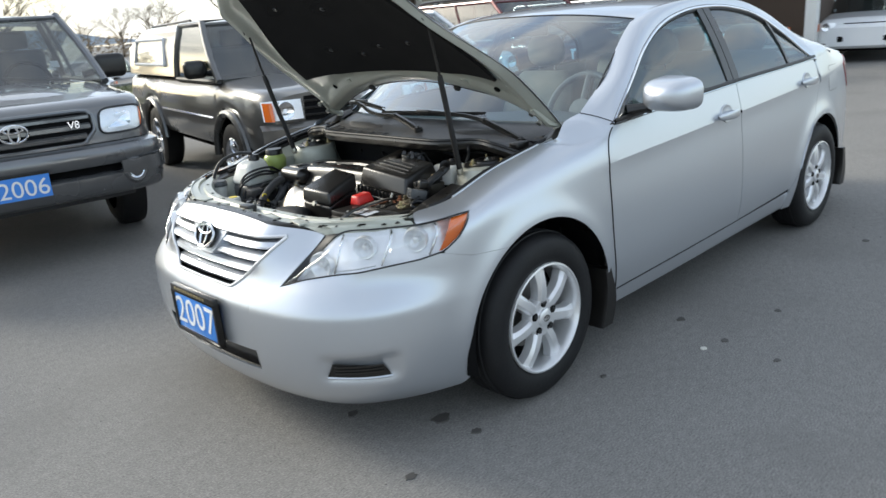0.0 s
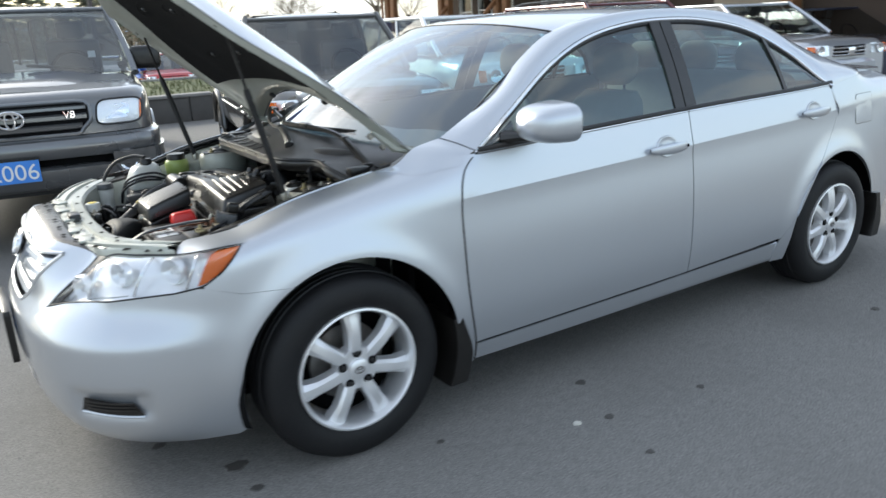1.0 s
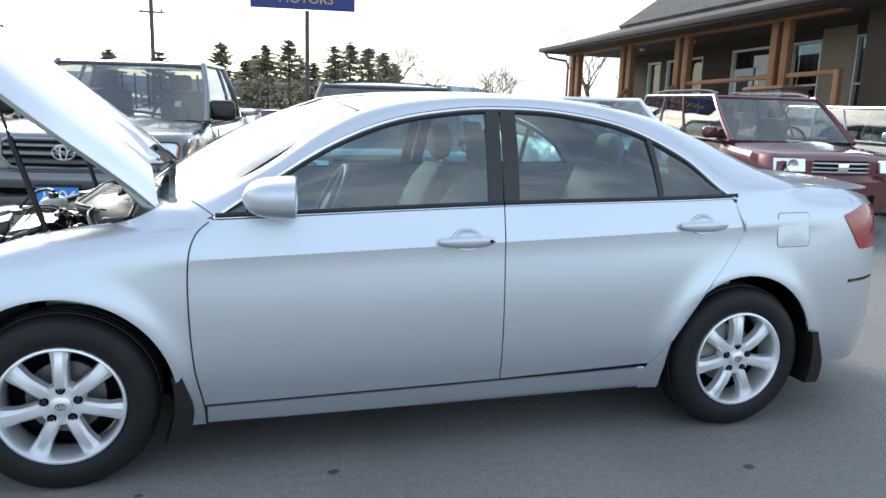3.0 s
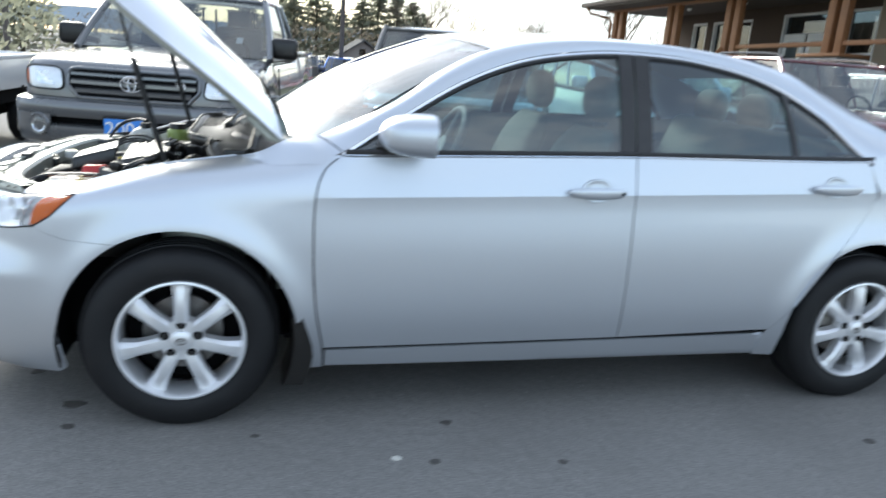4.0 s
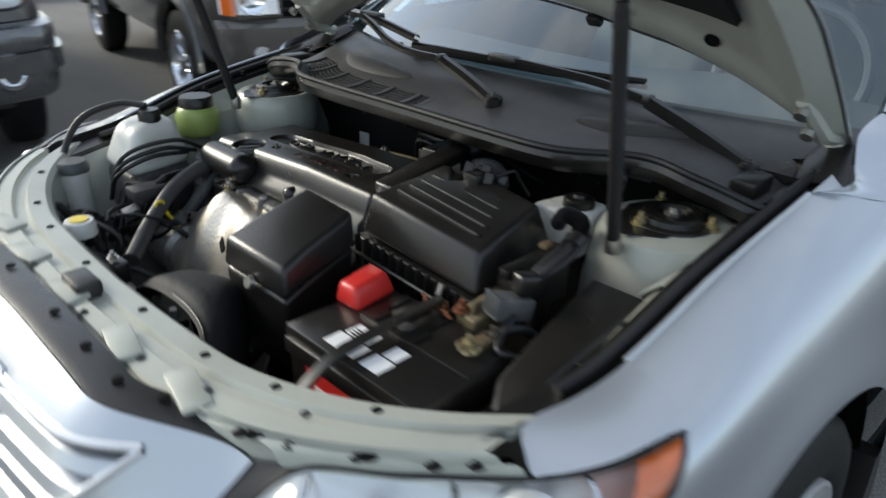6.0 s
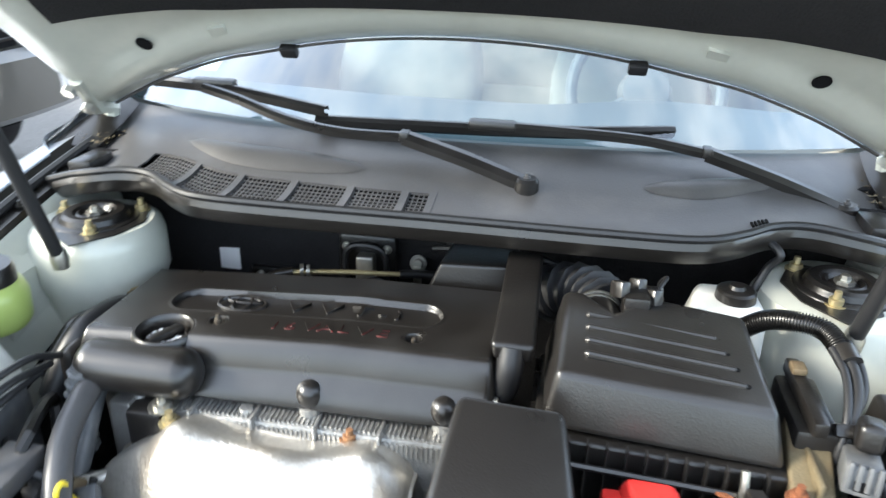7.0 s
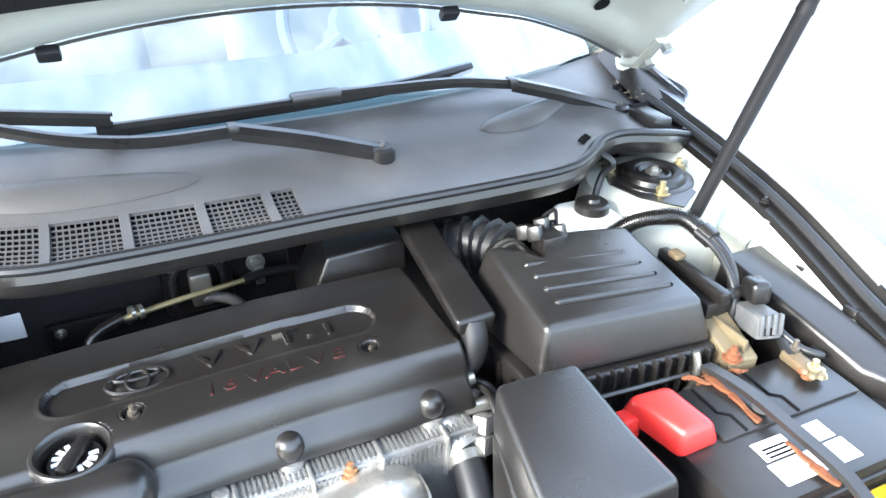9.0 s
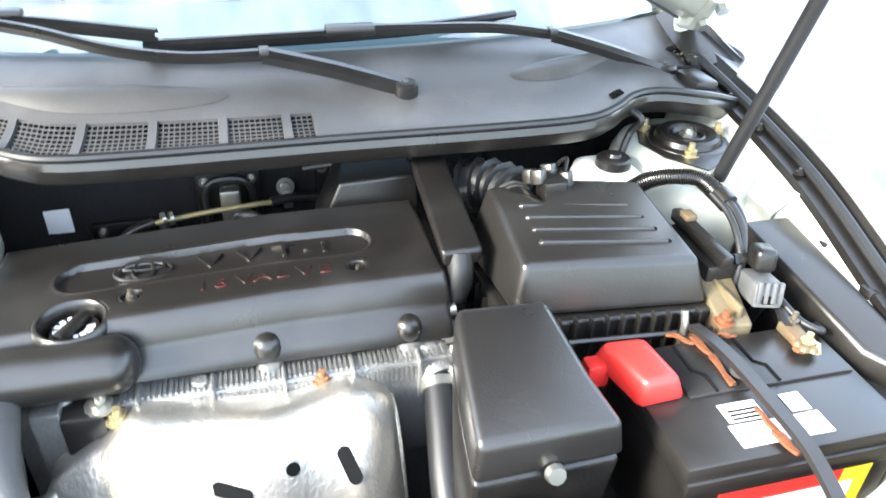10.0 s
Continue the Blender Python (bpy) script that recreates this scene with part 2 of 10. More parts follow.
# ---- mesh helpers ----
class Geo:
    """Vertices and faces gathered for one mesh."""

    def __init__(self):
        self.v, self.f = [], []

    def grid(self, rows, close_u=False, flip=False):
        base, nu = len(self.v), len(rows[0])
        for r in rows:
            self.v += [tuple(p) for p in r]
        for i in range(len(rows) - 1):
            for j in range(nu if close_u else nu - 1):
                k = (j + 1) % nu
                q = [base + i * nu + j, base + i * nu + k, base + (i + 1) * nu + k, base + (i + 1) * nu + j]
                self.f.append(tuple(q[::-1] if flip else q))
        return self

    def poly(self, pts, flip=False):
        base = len(self.v)
        self.v += [tuple(p) for p in pts]
        idx = list(range(base, base + len(pts)))
        self.f.append(tuple(idx[::-1] if flip else idx))
        return self

    def box(self, x0, x1, y0, y1, z0, z1, m=None):
        c = [Vector((x, y, z)) for x in (x0, x1) for y in (y0, y1) for z in (z0, z1)]
        if m is not None:
            c = [m @ p for p in c]
        b = len(self.v)
        self.v += [tuple(p) for p in c]
        for q in ((0, 1, 3, 2), (4, 6, 7, 5), (0, 4, 5, 1), (2, 3, 7, 6), (0, 2, 6, 4), (1, 5, 7, 3)):
            self.f.append(tuple(b + i for i in q))
        return self

    def tube(self, pts, r, seg=10, caps=True):
        pts = [Vector(p) for p in pts]
        rs = r if isinstance(r, (list, tuple)) else [r] * len(pts)
        up, rows = None, []
        for i, p in enumerate(pts):
            d = (pts[min(i + 1, len(pts) - 1)] - pts[max(i - 1, 0)]).normalized()
            if up is None:
                up = d.orthogonal().normalized()
            up = (up - d * up.dot(d)).normalized()
            side = d.cross(up)
            rows.append([p + (up * math.cos(a) + side * math.sin(a)) * rs[i] for a in (2 * math.pi * k / seg for k in range(seg))])
        self.grid(rows, close_u=True)
        if caps:
            self.poly(rows[0])
            self.poly(rows[-1], flip=True)
        return self

    def lathe(self, profile, seg=24, m=None):
        """profile: (radius, height) pairs, turned round the local z axis."""
        m = m or Matrix()
        rows = [[m @ Vector((r * math.cos(a), r * math.sin(a), h)) for a in (2 * math.pi * k / seg for k in range(seg))] for r, h in profile]
        return self.grid(rows, close_u=True)

    def prism(self, outline, z0, z1, m=None):
        """A flat outline of (x, y) raised from z0 to z1."""
        m = m or Matrix()
        lo, hi = [m @ Vector((x, y, z0)) for x, y in outline], [m @ Vector((x, y, z1)) for x, y in outline]
        self.grid([lo, hi], close_u=True)
        self.poly(lo, flip=True)
        self.poly(hi)
        return self

    def mesh(self, name, smooth=True, angle=35, bevel=0.0, segs=2, weld=True):
        bm = bmesh.new()
        vs = [bm.verts.new(p) for p in self.v]
        for f in self.f:
            if len(set(f)) > 2:
                try:
                    bm.faces.new([vs[i] for i in f])
                except ValueError:
                    pass
        if weld:
            bmesh.ops.remove_doubles(bm, verts=bm.verts, dist=1e-5)
        bmesh.ops.recalc_face_normals(bm, faces=bm.faces)
        if bevel:
            edges = [e for e in bm.edges if len(e.link_faces) == 2 and e.calc_face_angle(0) > radians(30)]
            bmesh.ops.bevel(bm, geom=edges, offset=bevel, segments=segs, profile=0.5, affect="EDGES", clamp_overlap=True)
        me = bpy.data.meshes.new(name)
        bm.to_mesh(me)
        bm.free()
        if smooth:
            me.polygons.foreach_set("use_smooth", [True] * len(me.polygons))
            me.set_sharp_from_angle(angle=radians(angle))
        return me


def part(name, geo, material, parent, label="", thick=0.0, **kw):
    """One mesh object under a thing or a part. Meshes are written in world places; the parent's place is taken off."""
    me = geo if isinstance(geo, bpy.types.Mesh) else geo.mesh(name, **kw)
    me.materials.clear()
    me.materials.append(material)
    ob = new(name, me)
    if parent is not None:
        ob.parent = parent
        base = parent
        off = Matrix()
        while base is not None:
            off = base.matrix_basis @ off
            base = base.parent
        ob.matrix_basis = off.inverted()
    if thick:   # a clean fold along open edges
        uses = np.zeros(len(me.loops), dtype=np.int32)
        me.loops.foreach_get("edge_index", uses)
        sharp = me.attributes.get("sharp_edge") or me.attributes.new("sharp_edge", "BOOLEAN", "EDGE")
        was = np.zeros(len(me.edges), dtype=bool)
        sharp.data.foreach_get("value", was)
        sharp.data.foreach_set("value", was | (np.bincount(uses, minlength=len(me.edges)) == 1))
        sm = ob.modifiers.new("thickness", "SOLIDIFY")
        sm.thickness, sm.offset = thick, -1
    if label:
        ob["label"] = label
    return ob


def thing(name, label, category, place=None, group="", kind=""):
    ob = new(name)
    ob.empty_display_size = 0.2
    if place is not None:
        ob.matrix_basis = place
    return tagged(ob, label, category, group, kind)


def solo(name, geo, material, label, category, group="", kind="", **kw):
    ob = part(name, geo, material, None, **kw)
    return tagged(ob, label, category, group, kind)


def spline(pts, n):
    """Catmull-Rom through the points, n samples by chord length."""
    P = [np.array(p, float) for p in pts]
    L = np.r_[0, np.cumsum([np.linalg.norm(b - a) for a, b in zip(P, P[1:])])]
    return [tuple(crom(P, L, s)) for s in np.linspace(0, L[-1], n)]


def crom(P, L, s):
    i = int(np.clip(np.searchsorted(L, s) - 1, 0, len(P) - 2))
    h = L[i + 1] - L[i]
    t = (s - L[i]) / h

    def tan(k):
        if k == 0:
            return (P[1] - P[0]) / (L[1] - L[0])
        if k == len(P) - 1:
            return (P[-1] - P[-2]) / (L[-1] - L[-2])
        return (P[k + 1] - P[k - 1]) / (L[k + 1] - L[k - 1])

    a, b = tan(i) * h, tan(i + 1) * h
    return P[i] * (2 * t**3 - 3 * t**2 + 1) + a * (t**3 - 2 * t**2 + t) + P[i + 1] * (-2 * t**3 + 3 * t**2) + b * (t**3 - t**2)


def table(pairs):
    """A smooth function through (x, value) pairs."""
    P = [np.array([v], float) for _, v in pairs]
    L = np.array([x for x, _ in pairs], float)
    return lambda x: float(crom(P, L, min(max(x, L[0]), L[-1]))[0])


def lin(pairs):
    xs, ys = zip(*pairs)
    return lambda x: float(np.interp(x, xs, ys))


def writing(name, text, size, material, parent, m, depth=0.002):
    """Raised letters in the built-in font; they lie in the local xy plane of m, centred."""
    cu = bpy.data.curves.new(name, "FONT")
    cu.body, cu.size, cu.extrude, cu.align_x, cu.align_y = text, size, depth, "CENTER", "CENTER"
    tmp = new(name, cu)
    me = bpy.data.meshes.new_from_object(tmp.evaluated_get(bpy.context.evaluated_depsgraph_get()))
    bpy.data.objects.remove(tmp)
    me.transform(m)
    me.name = name
    return part(name, me, material, parent)


# ---- ground ----
ASPHALT = mat("asphalt", (0.198, 0.190, 0.178), 0.85, vary=0.15, scale=0.7, fine=22, bump=0.7, stain=(0.145, 0.138, 0.128), stain_amount=0.55, stain_scale=1.1, coords="Object", detail=1.5, detail_scale=140)
g = Geo()


def ground_z(x, y):
    """The land falls away beyond the grass strip."""
    step = lambda a, b, v: (lambda u: u * u * (3 - 2 * u))(min(max((v - a) / (b - a), 0.0), 1.0))
    return -(0.5 * step(16.9, 19.5, y) + 1.0 * step(27, 38, y)) * (1 - step(7.5, 10.5, x))


g.grid([[(x, y, ground_z(x, y)) for x in (-400, -100, -40, -20, -10, -4, 0, 4, 7.5, 8.25, 9, 9.75, 10.5, 15, 25, 60, 400)] for y in (-400, -100, -30, -10, 0, 8, 16.9, 17.5, 18.2, 18.9, 19.5, 24, 27, 29, 31, 33, 35, 38, 70, 120, 400)])
solo("ground", g, ASPHALT, "worn grey asphalt of a car lot", "ground", kind="structure", smooth=False)


# ---- the silver sedan: outer form ----
# The sedan's nose points to -x, its front axle is at x = 0 and its rear axle at x = 2.775; the camera's side is -y.
AXLE, TYRE_R, ARCH_R = 2.775, 0.328, 0.392
PLAN = [np.array(p) for p in ((-0.94, 0.0), (-0.932, 0.2), (-0.905, 0.4), (-0.845, 0.58), (-0.735, 0.72), (-0.58, 0.81), (-0.40, 0.865), (0.0, 0.9), (0.5, 0.91),
                              (1.1, 0.915), (1.7, 0.915), (2.4, 0.91), (2.9, 0.895), (3.3, 0.85), (3.55, 0.78), (3.72, 0.62), (3.80, 0.32), (3.82, 0.0))]
PLAN_L = np.r_[0, np.cumsum([np.linalg.norm(b - a) for a, b in zip(PLAN, PLAN[1:])])]
S_END = PLAN_L[-1]
_ss = np.linspace(0, S_END, 1500)
_pp = np.array([crom(PLAN, PLAN_L, s) for s in _ss])
_iy, _ix = int(np.argmax(_pp[:, 1] > 0.9)), 0


def s_at_x(x):
    return float(np.interp(x, _pp[:, 0], _ss))


def s_at_y(y):
    """On the nose."""
    k = int(np.searchsorted(_ss, s_at_x(-0.3)))
    return float(np.interp(y, _pp[:k, 1], _ss[:k]))


def smooth(a, b, x):
    t = min(max((x - a) / (b - a), 0.0), 1.0)
    return t * t * (3 - 2 * t)


top_z = table([(-0.70, 0.798), (-0.55, 0.818), (-0.43, 0.828), (-0.33, 0.840), (-0.1, 0.905), (0.2, 0.955), (0.4, 0.978), (0.53, 0.982), (1.63, 1.022), (2.68, 1.047), (3.0, 1.075), (3.2, 1.08), (3.5, 1.07), (3.8, 1.06)])
d_nose = table([(0.15, 0.14), (0.19, 0.08), (0.24, 0.038), (0.32, 0.012), (0.42, 0.0), (0.52, 0.0), (0.545, 0.004), (0.575, 0.020), (0.63, 0.053), (0.70, 0.068), (0.77, 0.095), (0.81, 0.135), (0.845, 0.19), (0.87, 0.26)])
d_base = table([(0.15, 0.075), (0.21, 0.045), (0.30, 0.02), (0.40, 0.004), (0.50, 0.0), (0.65, 0.002), (0.75, 0.008), (0.85, 0.018), (0.95, 0.03), (1.1, 0.05)])
crease_z = lambda x: 0.82 + 0.039 * x


def inset(x, s, z):
    side = d_base(z)
    a = smooth(0.2, 0.6, x) * (1 - smooth(2.9, 3.5, x))
    c = crease_z(x)
    if z > c:
        side += a * 0.12 * (z - c)
    else:
        h = c - z
        side += a * 0.009 * (1 - math.exp(-h / 0.045)) * math.exp(-h / 0.16)
    k = 1 - smooth(0.25, 0.56, x) if x < 1 else smooth(2.95, 3.3, x)
    if x < 0.56 or x > 2.95:
        side += k * 0.13 * math.exp(-max(top_z(x) - z, 0) / (0.018 + 0.012 * smooth(-0.30, -0.05, x)))
    for cx in (0.0, AXLE):  # lips over the wheels
        r = math.hypot(x - cx, z - 0.325)
        side -= 0.014 * math.exp(-(((r - ARCH_R) / 0.06) ** 2))
    w = 1 - smooth(-0.72, -0.33, x)
    # scoop round the fog cover
    dip = 0.018 * smooth(0.285, 0.330, z) * (1 - smooth(0.371, 0.412, z)) * smooth(-0.848, -0.82, x) * (1 - smooth(-0.67, -0.62, x))
    # the nose leans back towards the lamps
    y = float(np.interp(s, _ss, _pp[:, 1]))
    lean = 0.09 * smooth(0.30, 0.56, y) * smooth(0.60, 0.77, z) * (1 - smooth(-0.845, -0.72, x)) if x < -0.7 else 0.0
    return side * (1 - w) + d_nose(z) * w + dip + lean


def F(s, z, side=-1, out=0.0):
    p = crom(PLAN, PLAN_L, min(max(s, 0), S_END))
    q = crom(PLAN, PLAN_L, min(max(s + 0.01, 0.01), S_END)) - crom(PLAN, PLAN_L, min(max(s - 0.01, 0), S_END - 0.01))
    n = np.array([q[1], -q[0]]) / np.hypot(*q)   # towards the inside
    d = inset(p[0], s, z) - out
    x, y = p + n * d
    return Vector((x, side * max(y, 0.0), z))


def ruled(g, low, high, n, m, side, out=0.0, bias=1.0, steps=None):
    """A patch between two lines of (s, z), given at matching parameters."""
    A, B = [np.array(p, float) for p in low], [np.array(p, float) for p in high]
    ta, tb = np.linspace(0, len(A) - 1, n), np.linspace(0, len(B) - 1, n)

    def on(P, t):
        i = min(int(t), len(P) - 2)
        return P[i] + (P[i + 1] - P[i]) * (t - i)

    rows = []
    for f in steps or [(j / (m - 1)) ** bias for j in range(m)]:
        rows.append([F(*(on(A, a) * (1 - f) + on(B, b) * f), side, out) for a, b in zip(ta, tb)])
    return g.grid(rows)


def resampled(pts, n):
    P = np.array(pts, float)
    L = np.r_[0, np.cumsum(np.hypot(*np.diff(P, axis=0).T))]
    return [(float(np.interp(t, L, P[:, 0])), float(np.interp(t, L, P[:, 1]))) for t in np.linspace(0, L[-1], n)]


def arch(cx, a0, a1, n, r=ARCH_R):
    return [(s_at_x(cx + r * math.cos(radians(a))), 0.325 + r * math.sin(radians(a))) for a in np.linspace(a0, a1, n)]


sx = s_at_x
fender_gap = table([(0.18, 0.482), (0.28, 0.478), (0.44, 0.448), (0.64, 0.434), (0.84, 0.437), (0.93, 0.465), (0.985, 0.525)])
rear_gap = table([(0.18, 2.27), (0.30, 2.28), (0.333, 2.31), (0.393, 2.365), (0.5, 2.445), (0.645, 2.548), (0.8, 2.68), (0.9, 2.742), (0.98, 2.745), (1.05, 2.69)])
LAMP_LOW = [(-0.863, 0.645), (-0.783, 0.664), (-0.68, 0.676), (-0.54, 0.690), (-0.455, 0.707), (-0.398, 0.744), (-0.328, 0.813)]   # lower edge of the headlamp by (x, z)
SEAM_Z = 0.668

sedan = thing("silver_sedan", "silver metallic four-door sedan with its hood propped open", "car")


def side_panels(side):
    # fender
    g = Geo()
    low = resampled([(sx(-0.455), 0.7005), (sx(-0.35), 0.672), (sx(-0.205), SEAM_Z - 0.0028)], 10)[:-1] + arch(0, 120, 0, 26) + resampled([(sx(0.393), 0.31), (sx(0.395), 0.205), (sx(0.484), 0.205)], 26)
    high = resampled([(sx(-0.455), 0.706), (sx(-0.398), 0.745), (sx(-0.324), 0.817), (sx(-0.318), 0.842)], 10)[:-1] + resampled([(sx(x), top_z(x)) for x in np.linspace(-0.32, 0.527, 20)], 26) + resampled([(sx(fender_gap(z)), z) for z in np.linspace(0.975, 0.205, 40)], 26)
    ruled(g, low, high, 150, 26, side, bias=0.9)
    fender = part("front_fender", g, SILVER, sedan)
    # tongue of the fender over the lamp
    tip, ftip = F(sx(-0.326), 0.816, side), Vector((-0.493, side * 0.752, 0.798))
    up = spline([F(sx(-0.318), top_z(-0.318), side), Vector((-0.395, side * 0.716, 0.834)), Vector((-0.462, side * 0.704, 0.824)), Vector((-0.492, side * 0.742, 0.806))], 15)
    down = spline([tip, tip.lerp(ftip, 0.5) + Vector((-0.012, side * 0.016, 0.001)), ftip], 15)
    rear = [F(sx(-0.314 + 0.008 * f), 0.816 + (top_z(-0.306) - 0.816) * f, side, 0.0006) for f in np.linspace(0, 1, 9)]
    rows = []
    for k, f in enumerate(np.linspace(0, 1, 9)):
        fix = rear[k] - Vector(down[0]).lerp(Vector(up[0]), f)
        rows.append([Vector(a).lerp(Vector(b), f) + fix * (1 - i / 14)  for i, (a, b) in enumerate(zip(down, up))])
    for k, row in enumerate(rows):   # leave the fender smoothly
        f = k / 8
        x0 = -0.314 + 0.008 * f
        back = F(sx(x0 + 0.02), 0.816 + (top_z(-0.306) - 0.816) * f + (top_z(x0 + 0.02) - top_z(x0)) * f, side, 0.0006)
        now = (row[1] - row[0]) * 14
        want = (rear[k] - back).normalized() * now.length
        for i in range(15):
            s = i / 14
            row[i] = row[i] + (want - now) * s * (1 - s) ** 2
    part("fender_tongue", Geo().grid(rows), SILVER, fender)
    part("door_gap_seal", Geo().grid([[F(sx(fender_gap(z) + d), z, side, -0.007) for z in np.linspace(0.29, 0.975, 30)] for d in (-0.012, 0.003, 0.018)]), SEAL, sedan)
    part("door_gap_line", Geo().grid([[F(sx(fender_gap(z) + d), z, side, o) for z in np.linspace(0.215, 0.972, 90)] for d, o in ((-0.0006, -0.003), (0.0006, 0.0026), (0.0030, 0.0030), (0.0054, 0.0026), (0.0066, -0.003))]), SEAL, sedan)
    # doors: rows follow the crease
    for name, xa, xb in (("front_door", lambda z: fender_gap(z) + 0.006, lambda z: 1.6298), ("rear_door", lambda z: 1.6345, lambda z: rear_gap(z) - 0.002)):
        rows = []
        for f in [i / 16 for i in range(16)] + [1 + i / 8 for i in range(9)]:
            row = []
            for u in np.linspace(0, 1, 40):
                x0 = 0.47 + u * 1.15 if name == "front_door" else 1.635 + u * 1.05
                zl, zc, zt = 0.291 + 0.022 * (x0 - 0.5), crease_z(x0), top_z(x0) - 0.003
                z = zl + (zc - zl) * f if f <= 1 else zc + (zt - zc) * (f - 1)
                x = xa(z) + (xb(z) - xa(z)) * u
                row.append(F(sx(x), z, side))
            rows.append([row[0] + Vector((0, -side * 0.012, 0))] + row + [row[-1] + Vector((0, -side * 0.012, 0))])
        rows = [[p + Vector((0, -side * 0.012, 0)) for p in rows[0]]] + rows
        door = part(name, Geo().grid(rows), SILVER, sedan, angle=7)
        # handle with its recess
        hx, hz = (1.355, 0.889) if name == "front_door" else (2.415, 0.934)
        base = F(sx(hx + 0.11), hz, side)
        g = Geo()
        pts = [(hx + 0.228 * t, base.y + side * (0.004 + 0.036 * math.sin(math.pi * min(max(t, 0.02), 0.98)) ** 0.45), hz + 0.004 * t) for t in np.linspace(0, 1, 13)]
        rows = []
        for i, p in enumerate(pts):
            t = i / 12
            hh, ww = 0.008 + 0.013 * math.sin(math.pi * t) ** 0.4, 0.011
            rows.append([(p[0], p[1] + ww * 0.5 * math.sin(a), p[2] + hh * math.cos(a)) for a in np.linspace(0, 2 * math.pi, 12, endpoint=False)])
        g.grid(rows, close_u=True)
        part("door_handle", g, SILVER, door)
        g = Geo()
        rows = [[F(sx(hx + 0.118 + 0.062 * r * math.cos(a)), hz + 0.006 + 0.042 * r * math.sin(a), side, o) for a in np.linspace(0, 2 * math.pi, 32, endpoint=False)] for r, o in ((0.03, 0.0008), (0.35, 0.0011), (0.6, 0.0018), (0.8, 0.0034), (0.93, 0.0056), (1.0, 0.0056), (1.06, 0.0))]
        g.grid(rows, close_u=True)
        part("handle_recess", g, SILVER, door)
        if name == "front_door":
            m = Matrix.Translation(pts[11]) @ Matrix.Translation((0, side * 0.006, 0)) @ pose(0, 0, 0, 90, 0, 0)
            part("key_lock", Geo().lathe([(0.0, -0.003), (0.007, -0.003), (0.007, 0.003), (0.0, 0.003)], 12, m), DARK, door)
        # rubber line and chrome at the belt
        xs = np.linspace(0.535, 1.628, 24) if name == "front_door" else np.linspace(1.635, 2.715, 24)
        line = [F(sx(x), top_z(x), side) for x in xs]
        part("belt_moulding", Geo().grid([[p + Vector((0, side * o, h)) for p in line] for o, h in ((0.001, -0.002), (0.004, 0.001), (0.003, 0.004), (-0.004, 0.005))]), CHROME, door)
        part("window_seal", Geo().grid([[p + Vector((0, side * o, h)) for p in line] for o, h in ((0.0045, 0.004), (0.005, 0.012), (0.0, 0.020), (-0.008, 0.020))]), SEAL, door)
    # sill under the doors
    rows = []
    for f in (0, 0.08, 0.25, 0.5, 0.75, 0.94, 1.0):
        rows.append([F(sx(x), (0.205 + 0.012 * smooth(0.4, 2.3, x)) * (1 - f) + f * (0.282 + 0.022 * (x - 0.5)), side, -0.003 if 0 < f < 1 else -0.010) for x in np.linspace(0.49, 2.30, 40)])
    part("sill_gap_line", Geo().grid([[F(sx(x), 0.2868 + 0.022 * (x - 0.5) + d, side, o) for x in np.linspace(0.492, 2.268, 60)] for d, o in ((-0.0036, -0.004), (-0.0026, 0.0012), (0.0026, 0.0016), (0.0036, -0.004))]), SEAL, sedan)
    part("rocker_sill", Geo().grid(rows), SILVER, sedan, thick=0.02)
    # quarter panel
    g = Geo()
    low = resampled([(sx(2.31), 0.215), (sx(2.378), 0.215), (sx(2.381), 0.315)], 6)[:-1] + arch(AXLE, 180, 0, 40, 0.388) + resampled([(sx(3.165), 0.31), (sx(3.17), 0.24), (sx(3.30), 0.24)], 6)[1:]
    high = resampled([(sx(2.287), 0.215), (sx(2.29), 0.30), (sx(2.315), 0.333)], 6)[:-1] + resampled([(sx(rear_gap(z)), z) for z in np.linspace(0.34, 1.04, 26)], 22)[:-1] + resampled([(sx(x), top_z(x)) for x in np.linspace(2.70, 3.42, 20)], 19) + resampled([(sx(3.43), 1.07), (sx(3.40), 0.76), (sx(3.38), 0.64)], 6)[1:]
    ruled(g, low, high, 150, 24, side)
    quarter = part("quarter_panel", g, SILVER, sedan, thick=0.006)
    if side < 0:
        # fuel flap: a thin dark joint with a panel in it
        fx0, fx1, fz0, fz1 = 2.926, 3.115, 0.828, 0.985
        def ring(k, out):
            pts = []
            for qx, qz, a0 in ((fx1 - 0.02, fz1 - 0.02, 0), (fx0 + 0.02, fz1 - 0.02, 90), (fx0 + 0.02, fz0 + 0.02, 180), (fx1 - 0.02, fz0 + 0.02, 270)):
                pts += [F(sx(qx + (0.02 - k) * math.cos(radians(a0 + a))), qz + (0.02 - k) * math.sin(radians(a0 + a)), side, out) for a in (0, 30, 60, 90)]
            return pts
        part("fuel_flap_joint", Geo().grid([ring(0.0015, 0.0012), ring(0.004, 0.0014)], close_u=True), SEAL, quarter)
        mid = F(sx(3.02), 0.906, side, 0.0030)
        g = Geo().grid([ring(0.004, 0.0016), ring(0.012, 0.0020)], close_u=True)
        inner = ring(0.012, 0.0020)
        for i in range(16):
            g.poly([inner[i], inner[(i + 1) % 16], mid])
        part("fuel_flap", g, SILVER, quarter)
    # rear bumper half and tail lamp
    g = Geo()
    low = resampled([(sx(3.172), 0.24), (sx(3.4), 0.24), (S_END, 0.24)], 40)
    high = resampled([(sx(3.16), 0.63), (sx(3.4), 0.645), (S_END, 0.66)], 40)
    ruled(g, low, high, 50, 12, side)
